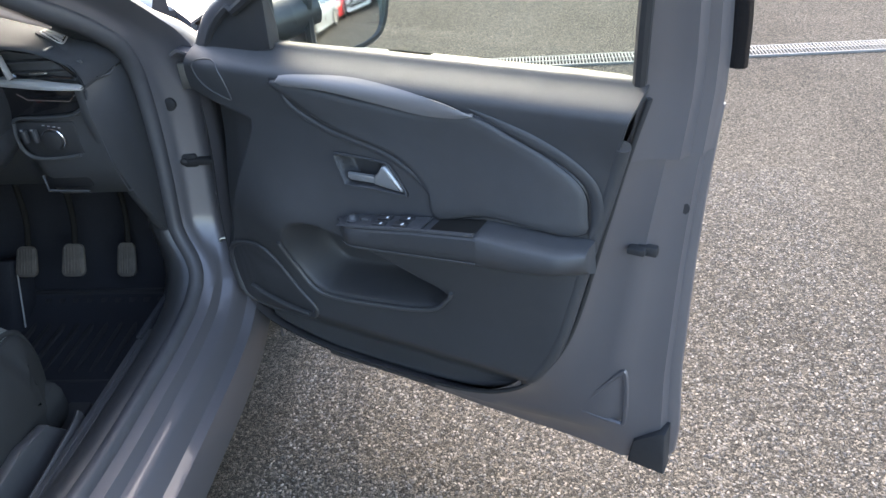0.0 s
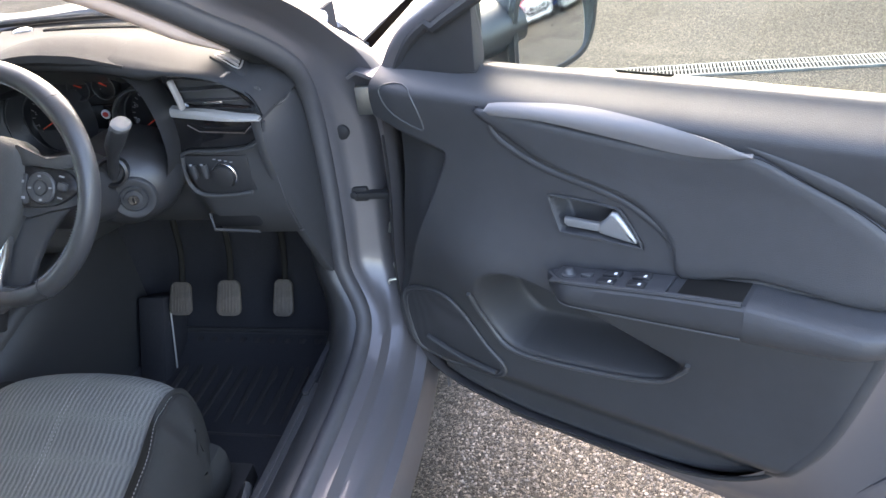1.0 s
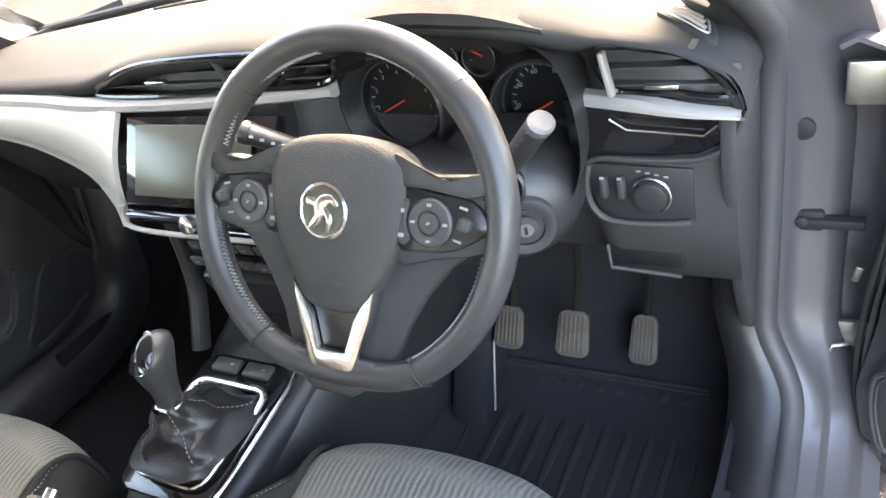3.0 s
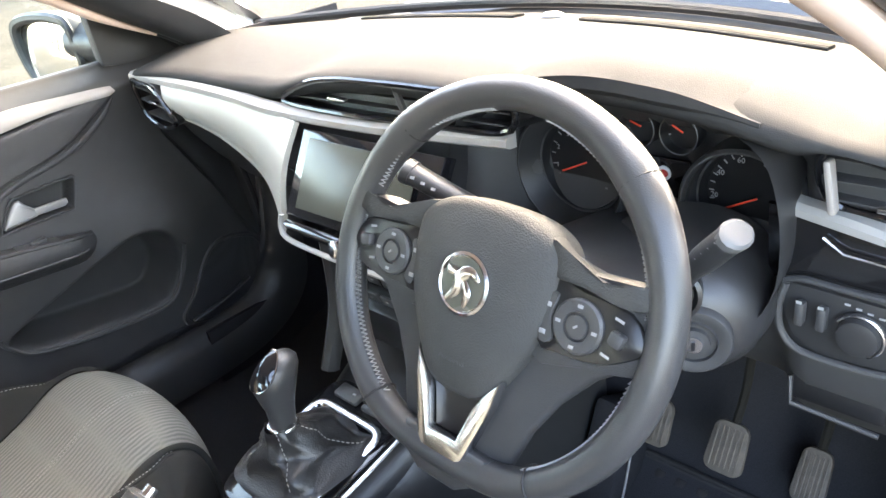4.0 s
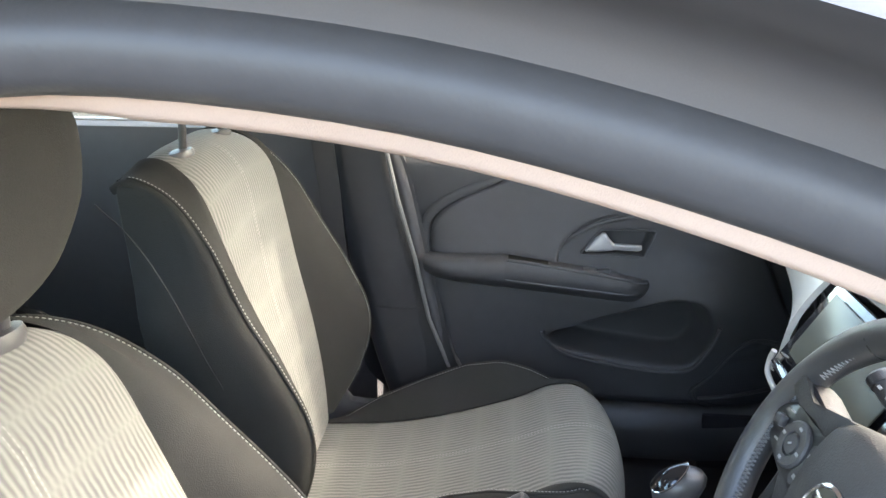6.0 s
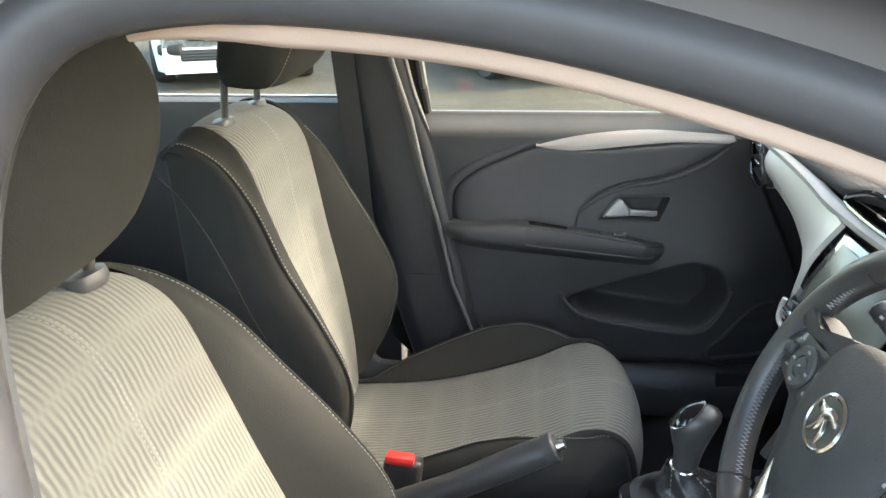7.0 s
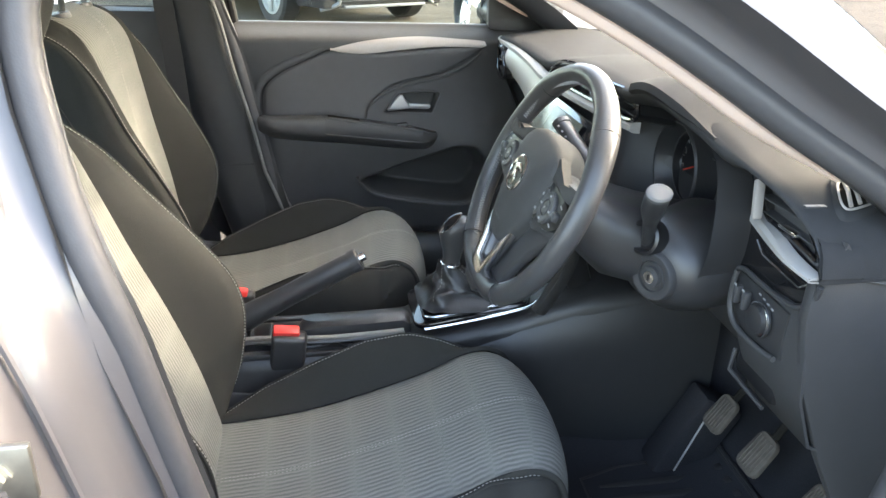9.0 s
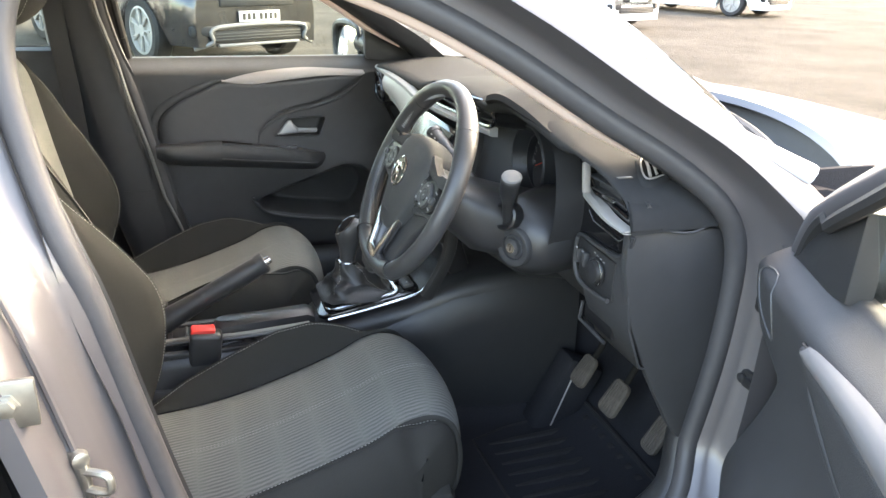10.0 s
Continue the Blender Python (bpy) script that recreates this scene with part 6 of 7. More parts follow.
rp, rr_ = [], []
for a in np.linspace(0, 2 * math.pi, 97)[:-1]:
    x, y = rim_at(a)
    rp.append(wp(x, y))
    grip = math.exp(-(((math.degrees(a) % 180 - (45 if a < math.pi / 2 or a > 3 * math.pi / 2 else 135)) / 14) ** 2)) if a < math.pi else 0
    rr_.append(0.0150 + 0.0022 * grip)
rim = part("rim", tube(rp, rr_, 14, closed=True, flat=1.12, up=W.to_3x3() @ V(0, 0, 1)), M_LEATHER, wheel, "black leather rim", angle=80)
for a0, a1 in ((100, 158), (170, 238), (10, 80), (302, 352)):
    for off in (-0.0035, 0.0035):
        line = []
        for a in np.radians(np.linspace(a0, a1, 40)):
            x, y = rim_at(a, 0.914)
            line.append(wp(x, y, 0.004 + off))
        base_ = resample(line, 2 * int((a1 - a0) * 0.62) + (1 if off > 0 else 0))
        side_ = W.to_3x3() @ V(0, 0, 1)
        zig = [p + side_ * (0.0034 * (1 if k % 2 else -1) * (1 if off > 0 else -1) - off) for k, p in enumerate(base_)]
        part("rim_stitching", tube(zig, 0.0009, 5), M_TICK, rim, "pale cross stitching")
for a in (46, 134, 236, 304):
    x, y = rim_at(radians(a))
    t = V(-math.sin(radians(a)), math.cos(radians(a)), 0)
    nn = V(math.cos(radians(a)), math.sin(radians(a)), 0)
    part("rim_seam", tube([wp(x, y) + (W.to_3x3() @ (nn * math.cos(b) + V(0, 0, 1.08) * math.sin(b))) * 0.0166 for b in np.linspace(0, 2 * math.pi, 20)[:-1]], 0.0011, 5, closed=True), M_RUBBER, rim)
hub_o = crv([(-0.078, 0.030, 0), (-0.072, 0.056, 0), (-0.045, 0.072, 0), (0.0, 0.077, 0), (0.045, 0.072, 0), (0.072, 0.056, 0), (0.078, 0.030, 0), (0.072, -0.015, 0), (0.052, -0.060, 0), (0.030, -0.090, 0), (0.0, -0.097, 0), (-0.030, -0.090, 0), (-0.052, -0.060, 0), (-0.072, -0.015, 0)], 5, True)
rows = [[wp(q.x * k, q.y * k, h) for q in hub_o] for k, h in ((0.96, -0.03), (1.0, -0.01), (1.0, 0.006), (0.97, 0.013), (0.9, 0.018), (0.7, 0.024), (0.4, 0.028), (0.15, 0.029), (0.01, 0.029))]
hub = part("airbag_cover", sheet(rows, closed=True), M_DASH, wheel, "grained airbag cover", angle=60)
badge = W @ pose(0, 0.006, 0.028)
bd = part("badge", lathe([(0.027, 0), (0.0275, 0.003), (0.025, 0.0045), (0.0235, 0.003), (0.001, 0.003)], badge, 36), M_CHROME, hub, "round chrome badge")
part("badge_field", lathe([(0.0232, 0.0031), (0.0232, 0.0036), (0.001, 0.0036)], badge, 36), M_DISPLAY, bd)
part("badge_shape", merge(tube([badge @ q for q in crv([(-0.014, -0.017, 0.0045), (-0.004, -0.006, 0.0055), (-0.002, 0.006, 0.0055), (0.008, 0.012, 0.0055), (0.017, 0.006, 0.0045)], 6)], [0.002 + 0.004 * math.sin(math.pi * k / 24) for k in range(25)], 8, flat=0.4, up=badge.to_3x3() @ V(0, 0, 1)), tube([badge @ q for q in crv([(0.002, 0.004, 0.005), (0.008, -0.006, 0.0055), (0.006, -0.019, 0.0045)], 6)], [0.0015 + 0.0025 * math.sin(math.pi * k / 12) for k in range(13)], 8, flat=0.4, up=badge.to_3x3() @ V(0, 0, 1)), rbox(None, (0.012, 0.008, 0.002), 0.0008, m=badge @ pose(-0.012, 0.009, 0.0045))), M_CHROME, bd)
writing("AIRBAG", 0.0085, W @ pose(0, -0.062, 0.0245), hub, M_SOFT)
WN = W.to_3x3() @ V(0, 0, 1)


def wheel_loft(outline, levels, n=3):
    """A rounded plate on the wheel's plane: the outline shrunk towards its middle at each (scale, height)."""
    o = crv([(x, y, 0) for x, y in outline], n, True)
    c = sum(o, V(0, 0, 0)) / len(o)
    return sheet([[wp(c.x + (q.x - c.x) * k, c.y + (q.y - c.y) * k, h) for q in o] for k, h in levels], closed=True)


for s in (-1, 1):
    arm_o = [(s * x, y) for x, y in ((0.060, 0.046), (0.100, 0.046), (0.158, 0.048), (0.166, 0.020), (0.164, -0.012), (0.150, -0.022), (0.110, -0.030), (0.060, -0.036))]
    spoke = part("spoke", wheel_loft(arm_o, ((0.97, -0.022), (1.0, -0.012), (1.0, -0.002), (0.96, 0.004), (0.7, 0.005), (0.02, 0.005))), M_SOFT, wheel, "black switch spoke", angle=60)
    pan_o = [(s * x, y) for x, y in ((0.066, 0.034), (0.100, 0.032), (0.143, 0.027), (0.160, 0.008), (0.155, -0.004), (0.126, -0.020), (0.090, -0.024), (0.068, -0.020))]
    part("switch_plate", wheel_loft(pan_o, ((1.0, 0.002), (1.0, 0.007), (0.96, 0.0095), (0.5, 0.010), (0.02, 0.010))), M_DIAL, spoke, "gloss black switch plate", angle=60)
    cap_o = [(s * x, y) for x, y in ((0.062, 0.064), (0.078, 0.056), (0.104, 0.045), (0.136, 0.043), (0.156, 0.052), (0.164, 0.046), (0.160, 0.034), (0.136, 0.029), (0.100, 0.034), (0.070, 0.036))]
    part("spoke_cap", wheel_loft(cap_o, ((1.0, -0.004), (1.0, 0.008), (0.94, 0.0125), (0.6, 0.014), (0.02, 0.014))), M_DASH, spoke, "grained satin spoke cap", angle=60)
    bc = W @ pose(s * 0.104, 0.004, 0.010)
    pad = part("switch_pad", lathe([(0.0225, 0), (0.0225, 0.003), (0.0205, 0.005), (0.0120, 0.0048), (0.0112, 0.0025), (0.0100, 0.0025), (0.0092, 0.0052), (0.001, 0.0056)], bc, 32), M_HARD, spoke, "round thumb pad")
    for k in range(4):
        a = math.pi / 2 * k
        part("button_mark", rbox(None, (0.0045, 0.0026, 0.001), 0, m=bc @ pose(0.0165 * math.cos(a), 0.0165 * math.sin(a), 0.0054)), M_TICK, pad)
    part("button_mark", rbox(None, (0.004, 0.0018, 0.001), 0, m=bc @ pose(0, 0, 0.0060, 0, 0, 40)), M_TICK, pad)
    part("rocker", rbox(None, (0.013, 0.012, 0.010), 0.003, m=W @ pose(s * 0.139, 0.006, 0.013, 0, 0, -s * 12)), M_HARD, spoke, "raised rocker switch")
    for x, y in ((0.136, 0.020), (0.131, -0.010)):
        part("button_mark", rbox(None, (0.008, 0.0022, 0.001), 0, m=W @ pose(s * x, y, 0.0104, 0, 0, -s * 12)), M_TICK, spoke)
    seg_o = [(s * x, y) for x, y in ((0.070, 0.020), (0.081, 0.023), (0.079, 0.004), (0.084, -0.014), (0.074, -0.019), (0.069, -0.004))]
    part("thumb_button", wheel_loft(seg_o, ((1.0, 0.008), (0.97, 0.0125), (0.5, 0.013), (0.02, 0.013))), M_HARD, spoke, angle=60)
    for y in (0.013, -0.010):
        part("button_mark", rbox(None, (0.006, 0.004, 0.001), 0.0004, m=W @ pose(s * 0.0745, y, 0.0132)), M_TICK, spoke)
# lower web, leather-clad, with the bright two-legged trim over it
web_o = [(0.150, -0.016), (0.120, -0.038), (0.094, -0.070), (0.075, -0.105), (0.064, -0.140), (0.052, -0.160), (0.0, -0.166), (-0.052, -0.160), (-0.064, -0.140), (-0.075, -0.105), (-0.094, -0.070), (-0.120, -0.038), (-0.150, -0.016), (-0.07, 0.0), (0.07, 0.0)]
part("lower_web", slab([W @ V(x, y, -0.018) for x, y in web_o], WN * 0.014, 0.005, 3), M_SOFT, wheel, "broad black lower spoke")
foot_o = [(-0.050, -0.140), (0.050, -0.140), (0.043, -0.168), (0.022, -0.181), (-0.022, -0.181), (-0.043, -0.168)]
part("spoke_foot", slab([W @ V(x, y, -0.006) for x, y in foot_o], WN * 0.018, 0.006, 3), M_LEATHER, wheel, "black leather spoke foot")
vee = [(-0.048, -0.066), (-0.034, -0.084), (-0.025, -0.100), (-0.0155, -0.134), (0.0155, -0.134), (0.025, -0.100), (0.034, -0.084), (0.048, -0.066), (0.043, -0.098), (0.027, -0.148), (0.017, -0.161), (-0.017, -0.161), (-0.027, -0.148), (-0.043, -0.098)]
trim = part("spoke_trim", slab([W @ V(x, y, 0.001) for x, y in vee], WN * 0.014, 0.003, 2), M_CHROME, wheel, "satin chrome two-legged spoke trim")
part("trim_window", slab([W @ V(x, y, 0.002) for x, y in ((-0.031, -0.086), (0.031, -0.086), (0.023, -0.104), (0.0150, -0.133), (-0.0150, -0.133), (-0.023, -0.104))], WN * 0.004, 0.001), M_DIAL, trim)

# ---------- centre console ----------
con = thing("centre_console", (0.015, -0.2, 0.2), "black centre console with gear lever surround", "centre console")
rows = []
for y, zt, w in ((-0.75, 0.40, 0.085), (-0.55, 0.415, 0.085), (-0.40, 0.425, 0.088), (-0.20, 0.428, 0.090), (-0.10, 0.440, 0.092), (-0.08, 0.455, 0.094), (0.0, 0.470, 0.096), (0.10, 0.492, 0.100), (0.16, 0.520, 0.108), (0.24, 0.545, 0.118), (0.34, 0.555, 0.125), (0.48, 0.555, 0.13)):
    rows.append([V(0.015 + x * w, y, z) for x, z in ((-1.06, 0.2), (-1.04, zt - 0.10), (-1.0, zt - 0.025), (-0.93, zt - 0.006), (-0.8, zt), (0, zt + 0.002), (0.8, zt), (0.93, zt - 0.006), (1.0, zt - 0.025), (1.04, zt - 0.10), (1.06, 0.2))])
part("console_body", sheet(rows, caps=True), M_BLACK, con, "black hard plastic console body", angle=50)
SH = frame_at((0.015, 0.015, 0.489), (1, 0, 0), V(0, 0.17, 0.031))


def sh(x, y, z=0.0):
    return SH @ V(x, y, z)


def rrect(hx, hy, r, n=5, taper=0.0):
    o = []
    for cx, cy, a0 in ((hx - r, hy - r, 0), (-hx + r, hy - r, 90), (-hx + r, -hy + r, 180), (hx - r, -hy + r, 270)):
        for k in range(n + 1):
            a = radians(a0 + 90 * k / n)
            x, y = cx + r * math.cos(a), cy + r * math.sin(a)
            o.append((x * (1 + taper * y / hy), y))
    return o


part("gloss_surround", slab([sh(x, y) for x, y in rrect(0.082, 0.118, 0.03)], SH.to_3x3() @ V(0, 0, 0.010), 0.003), M_GLOSS, con, "piano black surround")
fr_o = [sh(x, y - 0.012, 0.013) for x, y in rrect(0.064, 0.080, 0.02, taper=0.08)]
part("bright_frame", tube(fr_o, 0.0062, 8, closed=True, flat=0.5, up=SH.to_3x3() @ V(0, 0, 1)), M_CHROME, con, "satin chrome gaiter frame")
for x in (-0.03, 0.03):
    part("console_button", rbox(None, (0.05, 0.026, 0.010), 0.005, m=SH @ pose(x, 0.096, 0.014)), M_HARD, con)
    part("button_mark", rbox(None, (0.006, 0.003, 0.001), 0, m=SH @ pose(x + 0.012, 0.096, 0.0195)), M_TICK, con)
part("side_bright_line", tube(crv([sh(0.086, -0.10, 0.004), sh(0.090, 0.0, 0.004), sh(0.088, 0.10, 0.006), sh(0.078, 0.125, 0.01)], 6), 0.003, 6), M_CHROME, con)
# cup hollow and trays between the seats: flat near-black faces paint their inner shade
for y, w in ((-0.20, 0.030), (-0.31, 0.026)):
    part("cup_rim", tube([V(0.045 + w * math.cos(a), y + 0.05 * math.sin(a), 0.431) for a in np.linspace(0, 2 * math.pi, 28)[:-1]], 0.004, 6, closed=True), M_SOFT, con)
    part("cup_well", lathe([(0.95, 0.0), (0.001, 0.001)], pose(0.045, y, 0.4305) @ Matrix.Diagonal((w, 0.05, 1, 1)), 28), M_DIAL, con)
part("tray_well", rbox((0.018, -0.335, 0.4315), (0.080, 0.150, 0.004), 0.0015), M_DIAL, con, "flat plate painted dark as a shaded open tray")
for k in range(3):
    part("tray_ledge", rbox((0.018, -0.27 - 0.055 * k, 0.4335), (0.084, 0.006, 0.006), 0.002), M_HARD, con)
part("tray_edge", rbox((0.085, -0.36, 0.425), (0.018, 0.42, 0.014), 0.004), M_BLACK, con)
part("tray_edge", rbox((-0.050, -0.36, 0.425), (0.018, 0.42, 0.014), 0.004), M_BLACK, con)
for x0, x1, z in ((0.050, 0.066, 0.447), (0.062, 0.078, 0.447)):
    part("console_rail", tube(crv([(x0, -0.50, z - 0.012), (x0, -0.40, z - 0.004), (x1, -0.28, z), (x1, -0.18, z + 0.004), (x1, -0.12, z + 0.008)], 5), 0.007, 8, flat=0.6), M_EDGE if x0 < 0.06 else M_BLACK, con, "satin grey tray rail")
hump = [[V(0.020 + x, y, zt + dz) for x, dz in ((-0.030, -0.03), (-0.027, -0.004), (-0.016, 0.003), (0.016, 0.003), (0.027, -0.004), (0.030, -0.03))] for y, zt in ((-0.325, 0.440), (-0.315, 0.458), (-0.28, 0.464), (-0.20, 0.466), (-0.12, 0.470), (-0.105, 0.462))]
part("console_ridge", sheet(hump, caps=True), M_BLACK, con, "raised black console ridge", angle=50)
# flat disc, the hollow's shade given by near-black colour
part("ridge_hollow", lathe([(1.0, 0.0), (0.001, 0.0008)], pose(0.020, -0.285, 0.4672) @ Matrix.Diagonal((0.017, 0.032, 1, 1)), 24), M_DIAL, con)
# wide lower side of the console towards the pedals
rows = [[V(x, y, z) for x, z in ((0.118 + d, zt), (0.135 + d, zt - 0.02), (0.142 + d, zt - 0.09), (0.15 + d, 0.22))] for y, zt, d in ((-0.02, 0.440, -0.02), (0.08, 0.465, -0.01), (0.2, 0.515, 0.0), (0.34, 0.545, 0.01), (0.5, 0.545, 0.015))]
part("console_cheek", sheet(rows, thick=0.004), M_BLACK, con, "black console side cheek", angle=60)

# ---------- gear lever ----------
gear = thing("gear_lever", (0.015, 0.0, 0.50), "black gear lever with stitched leather gaiter", "gear lever")
base = []
rows = []
n = 72
for t in np.linspace(0, 1, 27):
    c = V(0.015, 0.003, 0.502).lerp(V(0.02, -0.030, 0.580), t ** 1.1)
    hx, hy = 0.060 * (1 - t) ** 1.25 + 0.018, 0.074 * (1 - t) ** 1.25 + 0.020
    row = []
    for k in range(n):
        a = 2 * math.pi * k / n
        e = 0.55 + 0.45 * t
        x, y = hx * math.copysign(abs(math.cos(a)) ** e, math.cos(a)), hy * math.copysign(abs(math.sin(a)) ** e, math.sin(a))
        w = 0.011 * math.sin(math.pi * t) ** 0.8 * (1.0 - 2.2 * abs(math.sin(2.5 * a + 4.5 * t + 0.4)) ** 0.7 + 0.8 * math.sin(4 * a - 11 * t + 1.0))
        nz = 0.004 * noise.noise(V(math.cos(a) * 2.5, math.sin(a) * 2.5, t * 6))
        row.append(c + V(x * (1 + w * 8), y * (1 + w * 8), 0.006 * math.sin(9 * t + 2 * a) * math.sin(math.pi * t) + nz))
    rows.append(row)
gt = part("gaiter", sheet(rows, closed=True), M_BOOT, gear, "creased black leather gaiter", angle=80)
for k in (7, 25, 47, 63):
    part("gaiter_stitching", dashes([r[k] + V(0, 0, 0.0008) for r in rows[5:]], 0.0008), M_THREAD, gt, "pale gaiter stitching")
KN = frame_at((0.020, -0.024, 0.574), (1, 0, 0), (0, 0.985, -0.12))


def knob_row(h, cy, rx, ry):
    return [KN @ V(rx * math.cos(a), cy + ry * math.copysign(abs(math.sin(a)) ** 0.9, math.sin(a)), h) for a in np.linspace(0, 2 * math.pi, 37)[:-1]]


kr = [knob_row(*q) for q in ((0.0, 0.0, 0.0165, 0.0175), (0.012, 0.0, 0.0160, 0.0175), (0.028, -0.001, 0.0165, 0.0195), (0.044, -0.003, 0.0190, 0.0240), (0.060, -0.004, 0.0222, 0.0285), (0.074, -0.002, 0.0240, 0.0300), (0.086, 0.003, 0.0232, 0.0280), (0.095, 0.008, 0.0195, 0.0225), (0.100, 0.012, 0.0125, 0.0140), (0.102, 0.013, 0.003, 0.003))]
kb = part("gear_knob", sheet(kr, closed=True, caps=True), M_LEATHER, gear, "tall teardrop black gear knob", angle=80)
part("knob_collar", tube(knob_row(0.001, 0.0, 0.0175, 0.0185), 0.0030, 8, closed=True), M_CHROME, kb, "chrome collar")


def cap_at(u, v, k):
    """A place on the domed, backward-tilted top of the knob."""
    return KN @ V(0.0185 * u * k, -0.006 + 0.024 * v * k * 0.82 - 0.010, 0.088 + 0.021 * v * k - 0.004 * (u * u * k * k)) + KN.to_3x3() @ V(0, -0.63, 0.77) * 0.009 * (1 - k * k)


edge_ = [(math.cos(a) * (1 - 0.16 * math.sin(a)), math.sin(a)) for a in np.linspace(0, 2 * math.pi, 41)[:-1]]
part("knob_cap", sheet([[cap_at(u, v, f) for u, v in edge_] for f in (1.0, 0.85, 0.65, 0.45, 0.25, 0.02)], closed=True), M_GLOSS, kb, "gloss black shift pattern cap", angle=80)
part("cap_edge", tube([cap_at(math.cos(a) * (1 - 0.16 * math.sin(a)), math.sin(a), 1.0) for a in np.linspace(-1.2, 2.0, 28)], 0.0011, 6), M_CHROME, kb, "chrome cap edge")
up_ = KN.to_3x3() @ V(0, -0.63, 0.77) * 0.0006
part("shift_pattern", merge(tube([cap_at(-0.3, 0.1, 0.9) + up_, cap_at(0.3, 0.1, 0.9) + up_], 0.0007, 4), *[tube([cap_at(x, -0.15, 0.9) + up_, cap_at(x, 0.35, 0.9) + up_], 0.0007, 4) for x in (-0.3, 0, 0.3)]), M_WHITE, kb)

# ---------- handbrake ----------
hb = thing("handbrake", (0.0, -0.45, 0.42), "black handbrake lever, half raised", "handbrake")
p0, p1 = V(0.0, -0.47, 0.440), V(-0.004, -0.202, 0.582)
lev = [p0.lerp(p1, t) for t in np.linspace(0, 1, 12)]
hl = part("lever", tube(lev, [0.025, 0.0245, 0.0235, 0.022, 0.0205, 0.0195, 0.0195, 0.0200, 0.0205, 0.0205, 0.0200, 0.0180], 14, flat=1.15), M_HARD, hb, "tapered black lever", angle=60)
hl.data.materials[0] = M_BLACK
dirn = (p1 - p0).normalized()
part("release_button", tube([p1 - dirn * 0.004, p1 + dirn * 0.012], [0.0095, 0.0085], 12), M_CHROME, hl, "bright release button")
part("grip_end", tube([p1 - dirn * 0.018, p1 - dirn * 0.003, p1], [0.0205, 0.0208, 0.0175], 14, flat=1.15), M_SOFT, hl)
part("lever_gaiter", rbox((0.0, -0.47, 0.428), (0.05, 0.10, 0.03), 0.01), M_RUBBER, hb)

# ---------- belt buckles ----------
for x, y, z, a in ((0.088, -0.345, 0.475, 8), (-0.118, -0.455, 0.458, -8)):
    bk = thing("belt_buckle", (x, y, 0.40), "black seat belt buckle with red release button", "belt buckle", "seat belt buckles")
    part("buckle_body", rbox((x, y, z - 0.048), (0.036, 0.066, 0.100), 0.009, (-6, a, 0), 3), M_BLACK, bk)
    part("release_button", rbox((x, y - 0.001, z + 0.002), (0.027, 0.050, 0.016), 0.005, (-6, a, 0)), M_RED, bk, "red release button")
    part("buckle_strap", rbox((x, y - 0.02, z - 0.12), (0.008, 0.040, 0.10), 0.002, (-6, a, 0)), M_RUBBER, bk)

# ---------- pedals and mat ----------
for x, y, z, w, h, nm in ((0.276, 0.462, 0.361, 0.052, 0.075, "clutch_pedal"), (0.388, 0.475, 0.355, 0.056, 0.080, "brake_pedal"), (0.499, 0.513, 0.330, 0.046, 0.085, "accelerator_pedal")):
    pd = thing(nm, (x, y, z), "ribbed grey rubber foot pedal on a black arm", "pedal", "pedals")
    mm = pose(x, y, z, 58, 0, 0)
    part("pad", slab([mm @ V(a, b, -0.006) for a, b in rrect(w / 2, h / 2, 0.015, taper=-0.08)], mm.to_3x3() @ V(0, 0, 0.012), 0.003), M_PEDAL, pd, "worn ribbed pedal pad")
    for k in range(6):
        part("pad_rib", rbox(None, (0.003, h * 0.8, 0.003), 0.001, m=mm @ pose((k - 2.5) * w * 0.14, 0, 0.0065)), M_PEDAL, pd)
    part("pedal_arm", tube(crv([(x, y + 0.008, z + 0.005), (x + 0.004, y + 0.05, z + 0.10), (x + 0.006, y + 0.06, z + 0.26)], 5), 0.007, 8), M_SLOT, pd)
mt = thing("floor_mat", (0.42, 0.2, 0.185), "black ribbed rubber floor mat", "floor mat")
rows = [[V(x + (0.035 * smooth(0.34, 0.22, y) if x < 0.3 else 0), y, z) for x in np.linspace(0.205, 0.605, 11)] for y, z in ((0.215, 0.192), (0.30, 0.192), (0.40, 0.195), (0.455, 0.202), (0.490, 0.222), (0.505, 0.240))]
part("mat_base", sheet(rows, thick=-0.008), M_RUBBER, mt)
edge_line = [r[0] for r in rows] + rows[-1][1:] + [r[-1] for r in rows[::-1]][1:] + rows[0][-2:0:-1]
part("mat_border", tube([p + V(0, 0, 0.003) for p in edge_line], 0.005, 8, closed=True), M_RUBBER, mt, "raised mat border")
for k in range(9):
    x = 0.265 + 0.0375 * k
    part("mat_rib", tube([(x, 0.245, 0.196), (x, 0.30, 0.1965), (x, 0.40, 0.1995), (x, 0.45, 0.2065)], [0.004, 0.0085, 0.0085, 0.005], 8, flat=0.8), M_RUBBER, mt)
    part("mat_cleat", rbox((x + 0.006, 0.480, 0.2205), (0.020, 0.030, 0.014), 0.004, (28, 0, 0)), M_RUBBER, mt)
fr = thing("foot_rest", (0.215, 0.42, 0.20), "black carpeted foot rest with a pale edge", "foot rest")
part("rest_block", rbox((0.205, 0.45, 0.26), (0.07, 0.10, 0.20), 0.012, (-28, 0, 0)), M_CARPET, fr)
part("rest_edge", tube([(0.243, 0.405, 0.195), (0.243, 0.455, 0.33)], 0.002, 6), M_SATIN, fr)

